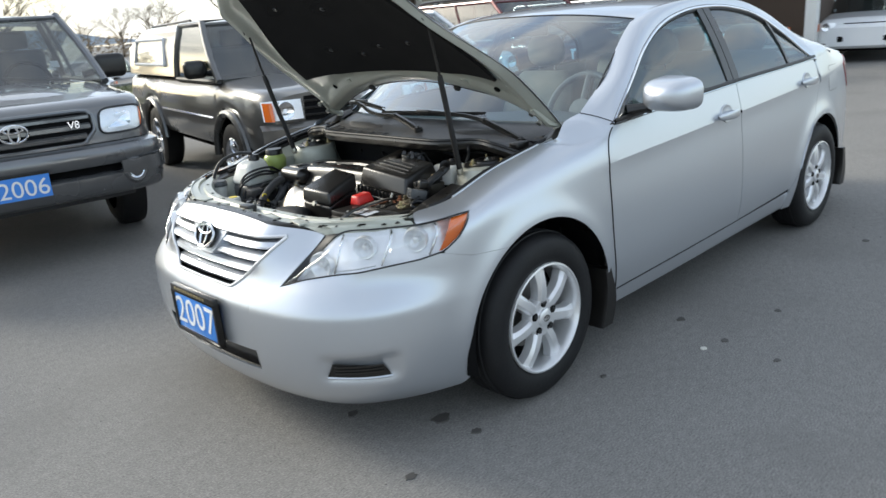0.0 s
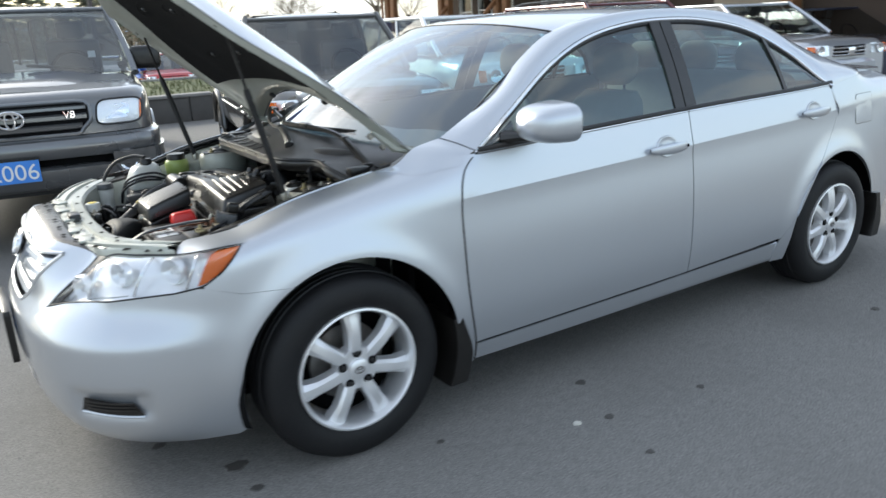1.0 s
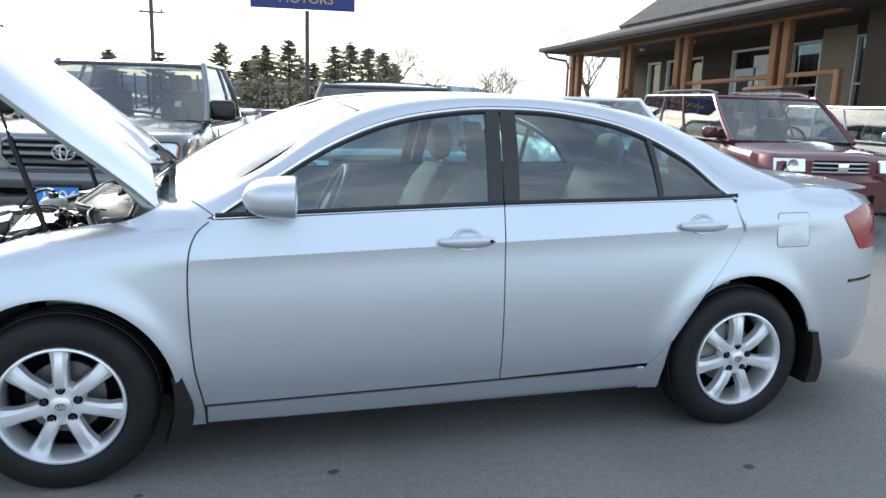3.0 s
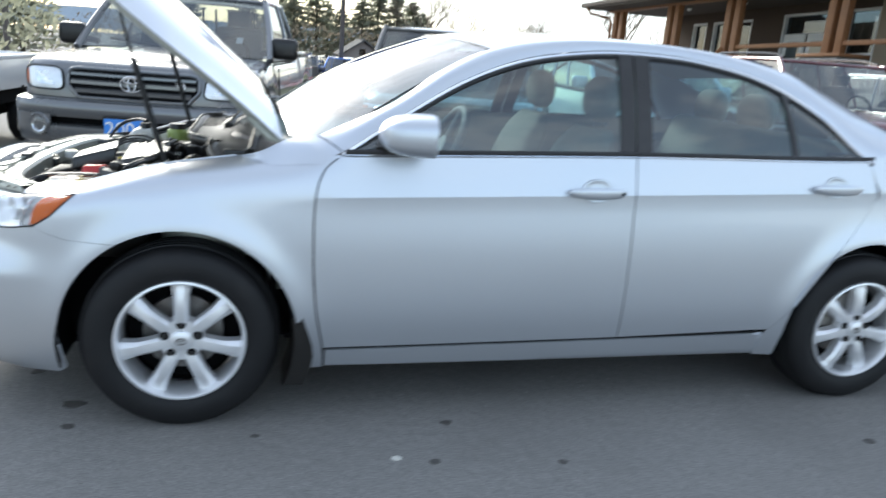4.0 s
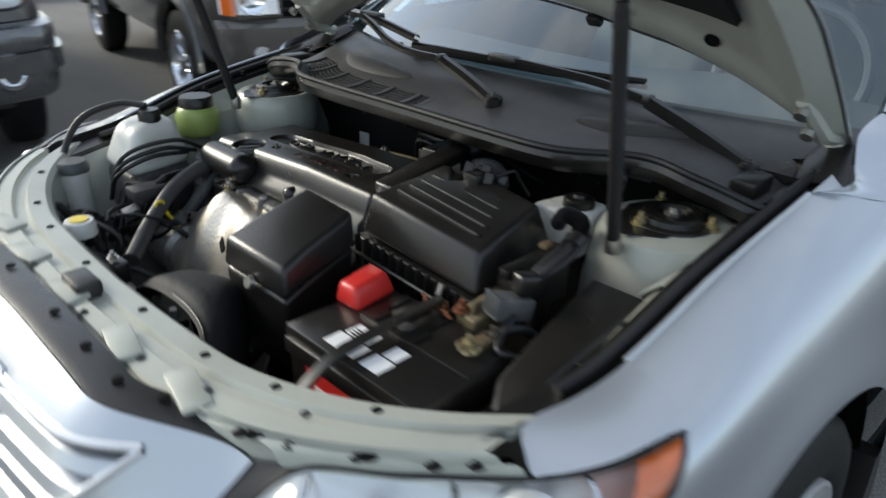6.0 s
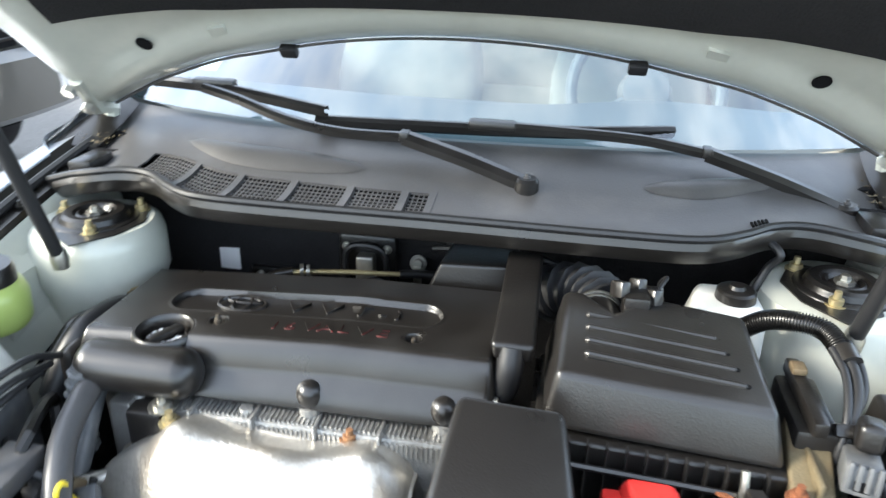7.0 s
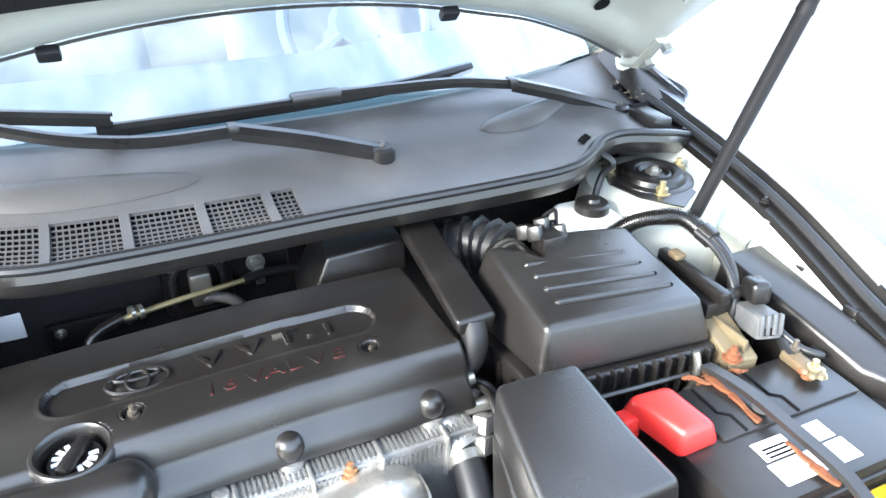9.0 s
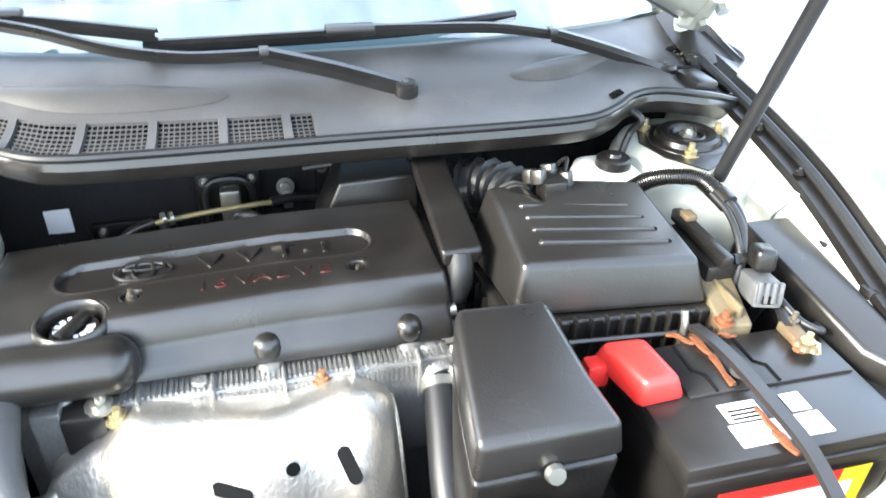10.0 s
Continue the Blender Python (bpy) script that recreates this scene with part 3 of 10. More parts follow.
    part("rear_bumper", g, SILVER, sedan, thick=0.006)
    g = Geo()
    ruled(g, resampled([(sx(3.385), 0.66), (S_END, 0.67)], 20), resampled([(sx(3.43), 1.068), (S_END, 1.06)], 20), 40, 12, side)
    part("trunk_face", g, SILVER, sedan, thick=0.006)
    g = Geo()
    ruled(g, resampled([(sx(3.34), 0.955), (sx(3.45), 0.80), (sx(3.62), 0.80)], 20), resampled([(sx(3.345), 0.965), (sx(3.50), 1.01), (sx(3.62), 1.0)], 20), 24, 8, side, out=0.004)
    part("tail_lamp", g, RED_LENS, sedan, thick=0.01)
    # dark liners inside the wheel arches, closed by a near-black sheet painted as shade
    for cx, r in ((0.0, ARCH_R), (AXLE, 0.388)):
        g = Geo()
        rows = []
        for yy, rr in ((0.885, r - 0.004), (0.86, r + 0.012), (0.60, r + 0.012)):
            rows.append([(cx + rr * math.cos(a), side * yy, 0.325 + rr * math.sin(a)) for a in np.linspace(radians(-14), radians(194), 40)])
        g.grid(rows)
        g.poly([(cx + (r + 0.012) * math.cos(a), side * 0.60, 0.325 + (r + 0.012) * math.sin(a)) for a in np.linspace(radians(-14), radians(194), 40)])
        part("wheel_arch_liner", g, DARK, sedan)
    # mud flaps
    for cx, z0, z1, w in ((0.0, 0.162, 0.415, 0.075), (AXLE, 0.195, 0.44, 0.07)):
        rows = []
        for z in np.linspace(z0, z1, 8):
            xi = cx + math.sqrt(max(0.388 ** 2 - (z - 0.325) ** 2, 0)) - 0.012
            wd = w * (1 - 0.45 * smooth(0.25, 0.42, z))
            rows.append([(xi, side * 0.72, z), (xi, side * 0.90, z), (xi + 0.004, side * 0.918, z), (xi + wd, side * 0.918, z), (xi + wd, side * 0.90, z), (xi + wd, side * 0.72, z)])
        g = Geo().grid(rows, close_u=True)
        g.poly(rows[0])
        g.poly(rows[-1], flip=True)
        part("mud_flap", g, BLACK_PL, sedan)


for _side in (-1, 1):
    side_panels(_side)

# ---- nose: bumper, grille, lamps ----
ZA, ZB = 0.165 + 0.643 * 11 / 51, 0.165 + 0.643 * 48 / 51
NOSE_TOP = lambda y: 0.820 - 0.045 * (abs(y) / 0.545) ** 2.4
STEP_Z = (ZB - ZA) / 37
TIP_Y, TIP_Z, TOP_Y = 0.444, ZA + 25 * STEP_Z, 0.578   # foot and head of the lamp's inner edge
def grille_low(y):
    y = abs(y)
    return 0.592 if y < 0.20 else 0.592 + (ZB - 0.592) * ((y - 0.20) / 0.225) ** 1.15 if y < 0.425 else ZB
lamp_in = lin([(0.44, 0.838), (0.50, 0.74), (0.555, 0.655), (0.575, 0.642)])   # height of the lamp's inner edge by y
g = Geo()
ys = np.unique(np.r_[np.linspace(0, TIP_Y, 36), 0.2, 0.425, 0.329, 0.331])
for side in (-1, 1):
    for za, zb, n in ((lambda y: 0.165, lambda y: ZA, 12), (lambda y: 0.382 if abs(y) < 0.33 else ZA, grille_low, 38), (lambda y: ZB, NOSE_TOP, 4)):
        g.grid([[F(s_at_y(y), za(y) + (zb(y) - za(y)) * f, side) for y in ys] for f in np.linspace(0, 1, n)])
    rows = []
    tops = [ZA + k * STEP_Z for k in range(25, 38)] + [ZB + (NOSE_TOP(TIP_Y) - ZB) * k / 3 for k in (1, 2, 3)]
    for f in ((z - TIP_Z) / (NOSE_TOP(TIP_Y) - TIP_Z) for z in tops):   # corner between the grille and the lamp
        y1 = TIP_Y + (TOP_Y - TIP_Y) * f
        rows.append([F(s_at_y(TIP_Y + (y1 - TIP_Y) * u), TIP_Z + (NOSE_TOP(TIP_Y + (y1 - TIP_Y) * u) - TIP_Z) * f, side) for u in np.linspace(0, 1, 12)])
    g.grid(rows)
    low = resampled([(s_at_y(TIP_Y), 0.165), (sx(-0.6), 0.175), (sx(-0.385), 0.195)], 30)[:-1] + arch(0, 196, 120, 24)
    high = resampled([(s_at_y(TIP_Y), TIP_Z)] + [(sx(x), z) for x, z in LAMP_LOW[:5]], 29)[:-1] + resampled([(sx(-0.455), 0.700), (sx(-0.35), 0.671), (sx(-0.21), SEAM_Z - 0.004)], 24)
    zs = [0.165 + (ZA - 0.165) * k / 11 for k in range(12)] + [ZA + k * STEP_Z for k in range(1, 26)]
    ruled(g, low, high, 130, 0, side, steps=[(z - 0.165) / (TIP_Z - 0.165) for z in zs])
bumper = part("front_bumper", g, SILVER, sedan, thick=0.006)
# lower intake and fog covers
g = Geo()
g.grid([[F(s_at_y(abs(y)), z, -1 if y < 0 else 1, -0.03) for y in np.linspace(-0.36, 0.36, 24)] for z in (0.29, 0.34, 0.395)])
part("lower_intake", g, BLACK_PL, bumper)
for side in (-1, 1):
    lo = resampled([(sx(-0.828), 0.322), (sx(-0.668), 0.316)], 12)
    hi = resampled([(sx(-0.815), 0.372), (sx(-0.69), 0.360)], 12)
    cover = part("fog_cover", ruled(Geo(), lo, hi, 24, 6, side, out=0.009), BLACK_PL, bumper)
    part("slot_lip", Geo().tube([F(a, b - 0.006, side, 0.004) for a, b in lo], 0.006, 8), SILVER, bumper)
    for k in range(3):
        zz = 0.332 + 0.012 * k
        part("slat", ruled(Geo(), resampled([(sx(-0.812), zz), (sx(-0.69), zz)], 8), resampled([(sx(-0.812), zz + 0.006), (sx(-0.69), zz + 0.006)], 8), 10, 3, side, out=0.013), SATIN_PL, cover, thick=0.004)
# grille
# near-black backing, the shade behind the bars put into its colour
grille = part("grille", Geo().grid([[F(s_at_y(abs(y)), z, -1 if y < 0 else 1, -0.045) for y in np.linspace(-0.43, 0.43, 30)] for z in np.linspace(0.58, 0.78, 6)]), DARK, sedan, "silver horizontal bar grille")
for k, zz in enumerate((0.618, 0.660, 0.702, 0.744)):
    half = 0.20 + 0.225 * ((zz + 0.012 - 0.592) / 0.18) ** 0.87
    prof = ((-0.016, -0.034), (-0.015, -0.010), (-0.006, -0.001), (0.009, -0.005), (0.016, -0.028))
    part("bar", Geo().grid([[F(s_at_y(abs(y)), zz + dz, -1 if y < 0 else 1, o) for y in np.linspace(-half, half, 40)] for dz, o in prof]), SILVER, grille)
rim_pts = [(y, grille_low(y)) for y in np.linspace(-0.425, 0.425, 50)] + [(y, 0.772) for y in np.linspace(0.425, -0.425, 40)]
part("grille_trim", Geo().tube([F(s_at_y(abs(y)), z, -1 if y < 0 else 1, 0.001) for y, z in rim_pts], 0.006, 8, caps=False), ALLOY, grille)
# emblem on its carrier
pts = [F(s_at_y(abs(y)), z, -1 if y < 0 else 1, 0.006) for y, z in ((-0.14, 0.785), (0.14, 0.785), (0.085, 0.715), (0.05, 0.682), (-0.05, 0.682), (-0.085, 0.715))]
part("emblem_carrier", Geo().poly(pts), SILVER, grille, thick=0.03)
em = Matrix.Translation(F(0, 0.745, -1, 0.014)) @ pose(0, 0, 0, 0, -65, 0) @ pose(0, 0, 0, 0, 0, 90)
e = Geo()
for a, b, cy in ((0.066, 0.046, 0.0), (0.022, 0.043, 0.0), (0.045, 0.016, -0.020)):
    e.tube([em @ Vector((a * math.cos(t), cy + b * math.sin(t), 0.002)) for t in np.linspace(0, 2 * math.pi, 33)], 0.0048, 8, caps=False)
part("emblem", e, CHROME, grille, "chrome oval emblem")
part("emblem_back", Geo().prism([(0.064 * math.cos(t), 0.044 * math.sin(t)) for t in np.linspace(0, 2 * math.pi, 32, endpoint=False)], -0.008, 0.0, em), DARK, grille)

# year plate in its black frame
plate = part("year_plate", Geo().box(-0.963, -0.957, -0.152, 0.152, 0.372, 0.528), BLUE_PLATE, sedan, "blue plate with white year digits in a black frame", bevel=0.002)
g = Geo()
for y0, y1, z0, z1 in ((-0.166, 0.166, 0.36, 0.378), (-0.166, 0.166, 0.522, 0.548), (-0.166, -0.15, 0.378, 0.522), (0.15, 0.166, 0.378, 0.522)):
    g.box(-0.968, -0.945, y0, y1, z0, z1)
part("plate_frame", g, BLACK_PL, plate, bevel=0.003)
PLATE_M = pose(-0.9645, 0, 0.447, 90, 0, -90)
writing("digits", "2007", 0.15, WHITE_LB, plate, PLATE_M, 0.001)
for k in range(11):
    part("lettering_bar", Geo().box(-0.9695, -0.968, 0.12 - k * 0.022, 0.133 - k * 0.022, 0.530, 0.540), BRASSY, plate)


def headlamp(side):
    """Clear lens over reflector bowls, with an amber corner. The lens rolls back from its lower edge to a top edge inside the fender line."""
    lo = [F(a, b, side) for a, b in resampled([(s_at_y(TIP_Y + 0.018), TIP_Z + 0.010)] + [(sx(x), z + 0.002) for x, z in LAMP_LOW], 41)]
    hi = [Vector((x, side * y, z)) for x, y, z in spline([(-0.808, 0.462, 0.634), (-0.730, 0.505, 0.711), (-0.657, 0.551, 0.778), (-0.585, 0.645, 0.788), (-0.493, 0.750, 0.796), (-0.42, 0.808, 0.808), tuple(F(sx(-0.328), 0.814, 1))], 41)]

    def lens_at(u, f, sink=0.0):
        k = u * 40
        i = min(int(k), 39)
        a, b = lo[i].lerp(lo[i + 1], k - i), hi[i].lerp(hi[i + 1], k - i)
        out = Vector((-0.62 + 0.55 * u, side * (0.45 + 0.4 * u), 0.62))
        bul = 0.048 * math.sin(math.pi * f) ** 0.8 * math.sin(math.pi * min(max(u, 0.01), 0.99)) ** 0.5
        return a.lerp(b, f) + out * (bul - sink)
    shell_rows = [[lens_at(u, f, 0.055 * math.sin(math.pi * f) ** 0.6) for u in np.linspace(0.02, 0.98, 30)] for f in np.linspace(0.02, 0.98, 12)]
    lamp = part("headlamp", Geo().grid(shell_rows), REFLECT, sedan, "clear headlamp with an amber corner")
    lens = part("lens", Geo().grid([[lens_at(u, f) for u in np.linspace(0, 1, 50)] for f in np.linspace(0, 1, 16)]), GLASS_CLEAR, lamp)
    lens.visible_shadow = False
    inner = [F(s_at_y(TIP_Y + (TOP_Y - TIP_Y) * f), TIP_Z + (NOSE_TOP(TIP_Y + (TOP_Y - TIP_Y) * f) - TIP_Z) * f, side, -0.004) for f in np.linspace(0, 1, 15)]
    part("lamp_gap", Geo().grid([[a.lerp(hi[k], f) for k, a in enumerate(inner)] for f in (0, 0.35, 0.7, 1.0)]), SEAL, lamp, thick=0.004)
    part("lamp_seal", Geo().tube([p + Vector((0, 0, -0.001)) for p in lo] + hi[::-1], 0.003, 6), SEAL, lamp)
    # amber corner
    part("amber_lens", Geo().grid([[lens_at(u0 + (1 - u0) * t * 0.97, f, 0.010) for t in np.linspace(0, 1, 14)] for f, u0 in ((0.04, 0.765), (0.27, 0.795), (0.5, 0.825), (0.73, 0.855), (0.95, 0.895))]), AMBER, lamp)
    for u, f, r in ((0.20, 0.45, 0.040), (0.44, 0.52, 0.036), (0.68, 0.54, 0.038)):
        c = lens_at(u, f, 0.034)
        ax = (lens_at(u, f) - c) + Vector((-0.03, 0, -0.02))
        m = Matrix.Translation(c) @ ax.to_track_quat("Z", "Y").to_matrix().to_4x4()
        bowl = part("bowl", Geo().lathe([(0.0, -0.022), (r * 0.4, -0.019), (r * 0.7, -0.008), (r * 0.95, 0.008), (r * 1.02, 0.009), (r * 1.08, 0.002), (r * 1.10, -0.014)], 32, m), BOWL, lamp)
        part("bulb", Geo().lathe([(0.0, 0.004), (r * 0.22, 0.002), (r * 0.30, -0.006), (r * 0.32, -0.02)], 18, m), REFLECT, bowl)
    for u in (0.31, 0.55, 0.765):
        part("divider", Geo().tube([lens_at(u + 0.11 * (f - 0.45) * (1 - 0.3 * f), f, 0.016) for f in np.linspace(0.06, 0.94, 14)], 0.0042, 8), CHROME, lamp)
    part("ribbed_strip", Geo().grid([[lens_at(0.28 + 0.2 * t, f, 0.022 + (0.003 if k % 2 else 0)) for k, t in enumerate(np.linspace(0, 1, 25))] for f in (0.04, 0.10)]), REFLECT, lamp)


for _side in (-1, 1):
    headlamp(_side)

# ---- greenhouse ----
CHROME_LINE = [(0.53, 0.845, 0.985), (0.76, 0.785, 1.132), (0.98, 0.72, 1.256), (1.21, 0.672, 1.343), (1.475, 0.645, 1.390), (1.70, 0.638, 1.402), (1.96, 0.642, 1.390), (2.25, 0.668, 1.334), (2.51, 0.725, 1.212), (2.70, 0.795, 1.055), (2.95, 0.775, 1.072), (3.2, 0.725, 1.08)]
CHROME_LINE = CHROME_LINE[:9] + [(x, F(sx(x), top_z(x), 1).y - 0.004, F(sx(x), top_z(x), 1).z + 0.002) for x in (2.70, 2.84, 3.0, 3.2)]
UPPER = [(0.45, 0.745, 1.033), (0.70, 0.695, 1.150), (0.90, 0.645, 1.283), (1.08, 0.605, 1.370), (1.32, 0.585, 1.420), (1.70, 0.572, 1.440), (2.08, 0.572, 1.430), (2.42, 0.575, 1.378), (2.60, 0.582, 1.312), (2.80, 0.60, 1.230), (3.05, 0.63, 1.132), (3.22, 0.65, 1.088)]
CL, UP = spline(CHROME_LINE, 120), spline(UPPER, 120)
_cx, _ux = np.array(CL), np.array(UP)
def chrome_at(x):
    k = len(spline(CHROME_LINE[:10], 2)) and int(np.argmin(abs(_cx[:, 0] - 2.70)))
    return [float(np.interp(x, _cx[:k + 1, 0], _cx[:k + 1, a])) for a in (1, 2)]
roof_mid = table([(0.96, 1.412), (1.1, 1.436), (1.3, 1.455), (1.7, 1.468), (2.1, 1.458), (2.4, 1.415), (2.56, 1.365)])
for side in (-1, 1):
    rows = []
    for f in np.linspace(0, 1, 13):
        bul = 0.022 * math.sin(math.pi * f)
        ends = lambda x: smooth(0.46, 0.72, x)
        near = lambda x: 1 - smooth(2.40, 2.72, x)
        rows.append([(a[0] * (1 - f) + b[0] * f, side * ((a[1] + 0.004 * near(a[0])) * (1 - f ** (1.75 - 0.75 * near(a[0]))) + b[1] * f ** (1.75 - 0.75 * near(a[0])) + bul * 0.6 * ends(a[0]) * (0.25 + 0.75 * near(a[0]))), (a[2] + 0.006 * near(a[0]) - 0.004 * (1 - near(a[0]))) * (1 - f) + b[2] * f + bul * 0.8 * ends(a[0]) * (0.35 + 0.65 * near(a[0]))) for a, b in zip(CL, UP)])
    part("roof_rail", Geo().grid(rows), SILVER, sedan)
    head = [Vector(r[0]) for r in rows]
    rise = spline([F(sx(0.17), top_z(0.17), side), (0.228, side * 0.787, 0.966), (0.272, side * 0.772, 0.980), (0.335, side * 0.748, 1.010), (0.385, side * 0.742, 1.021), (0.446, side * 0.746, 1.031)], 24)
    wing = [[] for _ in range(13)]
    for i, (x, top) in enumerate(zip(np.linspace(0.17, 0.53, 24), rise)):
        drop = 0.034 * smooth(0, 9, i) * (1 - 0.7 * smooth(18, 23, i))
        a, b, top = F(sx(x), top_z(x) - drop - 0.008, side, 0.0006), F(sx(x), top_z(x) - drop, side, 0.0006), Vector(top)
        c = b + (b - a).normalized() * (top - b).length * 0.5
        for k, f in enumerate(np.linspace(0, 1, 13)):
            wing[k].append(b * (1 - f) ** 2 + c * 2 * f * (1 - f) + top * f * f)
    for row, end in zip(wing, head):
        shift = Vector(end) - row[-1]
        for i in range(24):
            row[i] = row[i] + shift * smooth(17, 23, i)
    part("fender_wing", Geo().grid(wing), SILVER, sedan)
    part("pillar_seam", Geo().tube([r[-1] + Vector((0.0, 0, 0.0005)) for r in wing], 0.0020, 6), SEAL, sedan)
    k = int(np.argmin(abs(_cx[:, 0] - 2.70)))
    edge = [(x, side * (y + 0.007), z - 0.004) for x, y, z in CL[: k + 1]]
    part("window_trim", Geo().tube(edge, 0.0075, 8), CHROME, sedan, "chrome window surround")
    part("window_gasket", Geo().tube([(x, side * (abs(y) - 0.008), z - 0.013) for x, y, z in edge], 0.011, 8), SEAL, sedan)
    # side glass, front, rear and quarter
    def belt(x):
        p = F(sx(x), top_z(x), side, -0.012)
        return p
    def pane(name, xa, xb, host):
        """xa, xb: x of the front and back edge as a function of height fraction."""
        rows = []
        for f in np.linspace(0, 1, 10):
            row = []
            for u in np.linspace(0, 1, 24):
                x = xa(f) + (xb(f) - xa(f)) * u
                cy, cz = chrome_at(x)
                b = belt(x)
                zz = b.z + (cz - b.z) * f
                yy = abs(b.y) + (cy - 0.012 - abs(b.y)) * f + 0.012 * math.sin(math.pi * f)
                row.append((x, side * yy, zz))
            rows.append(row)
        ob = part(name, Geo().grid(rows), GLASS_SIDE, sedan, "tinted side window glass")
        ob.visible_shadow = False
        return ob
    pane("front_window", lambda f: 0.56, lambda f: 1.59 + 0.03 * f, None)
    pane("rear_window", lambda f: 1.69, lambda f: 2.335, None)
    pane("quarter_window", lambda f: 2.355, lambda f: 2.69, None)
    # black pillar between the doors and the bar of the quarter window
    for x0, x1, nm in ((1.568, 1.628, "pillar_trim"), (1.635, 1.70, "pillar_trim"), (2.333, 2.358, "window_bar")):
        rows = []
        for f in np.linspace(0, 1, 8):
            row = []
            for x in np.linspace(x0, x1, 4) + (0.035 * f if nm == "pillar_trim" else 0):
                cy, cz = chrome_at(x)
                b = belt(x)
                row.append((x, side * (abs(b.y) + (cy - abs(b.y)) * f + 0.012 * math.sin(math.pi * f) + 0.004), b.z + (cz - b.z) * f))
            rows.append(row)
        part(nm, Geo().grid(rows), SATIN_PL, sedan, thick=0.012)
    # black mirror triangle
    b0, b1 = belt(0.55), belt(0.70)
    cy, cz = chrome_at(0.70)
    part("mirror_base", Geo().poly([(0.55, side * (abs(b0.y) + 0.004), b0.z), (0.72, side * (abs(b1.y) + 0.004), b1.z), (0.72, side * (cy + 0.01), cz - 0.02)]), BLACK_PL, sedan, thick=0.02)

g = Geo()
_ui = [i for i, p in enumerate(UP) if 1.07 <= p[0] <= 2.60]
rows = []
for i in _ui:
    x, y, z = UP[i]
    fx = (x - 1.07) / (2.60 - 1.07)
    rows.append([(x - (0.10 * (1 - v * v)) * (1 - smooth(0, 0.5, fx)) + 0.06 * (1 - v * v) * smooth(0.6, 1, fx), y * v, z + (roof_mid(x - 0.1 * (1 - smooth(0, .5, fx))) - z) * (1 - abs(v) ** 2.4)) for v in np.linspace(-1, 1, 31)])
part("roof", g.grid(rows), SILVER, sedan, thick=0.004)
WS_TOP = rows[0]
RW_TOP = rows[-1]
WS_LOW = [(0.222 + 0.233 * abs(v) ** 2.0, 0.755 * v, 1.020 - 0.025 * v * v) for v in np.linspace(-1, 1, 31)]


def glass_sheet(low, top, edges, bulge):
    out = []
    for f in np.linspace(0, 1, 16):
        row = []
        for j, (a, b) in enumerate(zip(low, top)):
            v = -1 + 2 * j / (len(low) - 1)
            bl = bulge * math.sin(math.pi * f) * (1 - 0.6 * abs(v) ** 2)
            row.append((a[0] * (1 - f) + b[0] * f - bl * 0.4, a[1] * (1 - f) + b[1] * f, a[2] * (1 - f) + b[2] * f + bl))
        out.append(row)
    return out


ws_rows = glass_sheet(WS_LOW, WS_TOP, None, 0.035)
ob = part("windshield", Geo().grid(ws_rows), GLASS_WS, sedan, "clear windshield reflecting the clouded sky")
ob.visible_shadow = False
part("windshield_seal", Geo().tube([r[0] for r in ws_rows] + WS_TOP + [r[-1] for r in ws_rows[::-1]], 0.004, 6), SEAL, sedan)
rw = [[(p[0] + 0.06 * (1 - v * v), p[1] * v, p[2] + (0.052 + (0.012 - 0.052) * smooth(2.6, 3.1, p[0])) * (1 - abs(v) ** 2.4) - 0.02 * (1 - v * v)) for v in np.linspace(-1, 1, 31)] for p in UP if p[0] >= 2.595]
ob = part("rear_glass", Geo().grid(rw), GLASS_SIDE, sedan)
ob.visible_shadow = False
rows = []
for f in np.linspace(0, 1, 12):
    row = []
    for j, a in enumerate(rw[-1]):
        v = -1 + 2 * j / 30
        x = a[0] + (3.745 - 0.05 * v * v - a[0]) * f
        yw = abs(F(sx(min(x, 3.70)), top_z(x), 1).y) - 0.003
        row.append((x, v * (0.65 + (yw - 0.65) * min(f * 6, 1)), a[2] + (top_z(x) + 0.004 + 0.014 * (1 - v * v) - a[2]) * min(f * 4, 1)))
    rows.append(row)
part("trunk_lid", Geo().grid(rows), SILVER, sedan, thick=0.01)

# black plastic corners between fender, pillar and windshield
for side in (-1, 1):
    a = [Vector(p) + Vector((0.004, -side * 0.004, -0.010)) for p in spline([(0.235, side * 0.783, 0.962), (0.272, side * 0.772, 0.978), (0.335, side * 0.748, 1.006), (0.40, side * 0.742, 1.018)], 12)]
    b = spline([(0.235, side * 0.70, 0.940), (0.27, side * 0.69, 0.955), (0.33, side * 0.685, 0.975), (0.40, side * 0.69, 0.995)], 12)
    part("cowl_corner", Geo().grid([[p.lerp(Vector(q), f) + Vector((0, 0, 0.006 * math.sin(math.pi * f))) for p, q in zip(a, b)] for f in np.linspace(0, 1, 6)]), SATIN_PL, sedan, "black plastic corner of the cowl", thick=0.003)

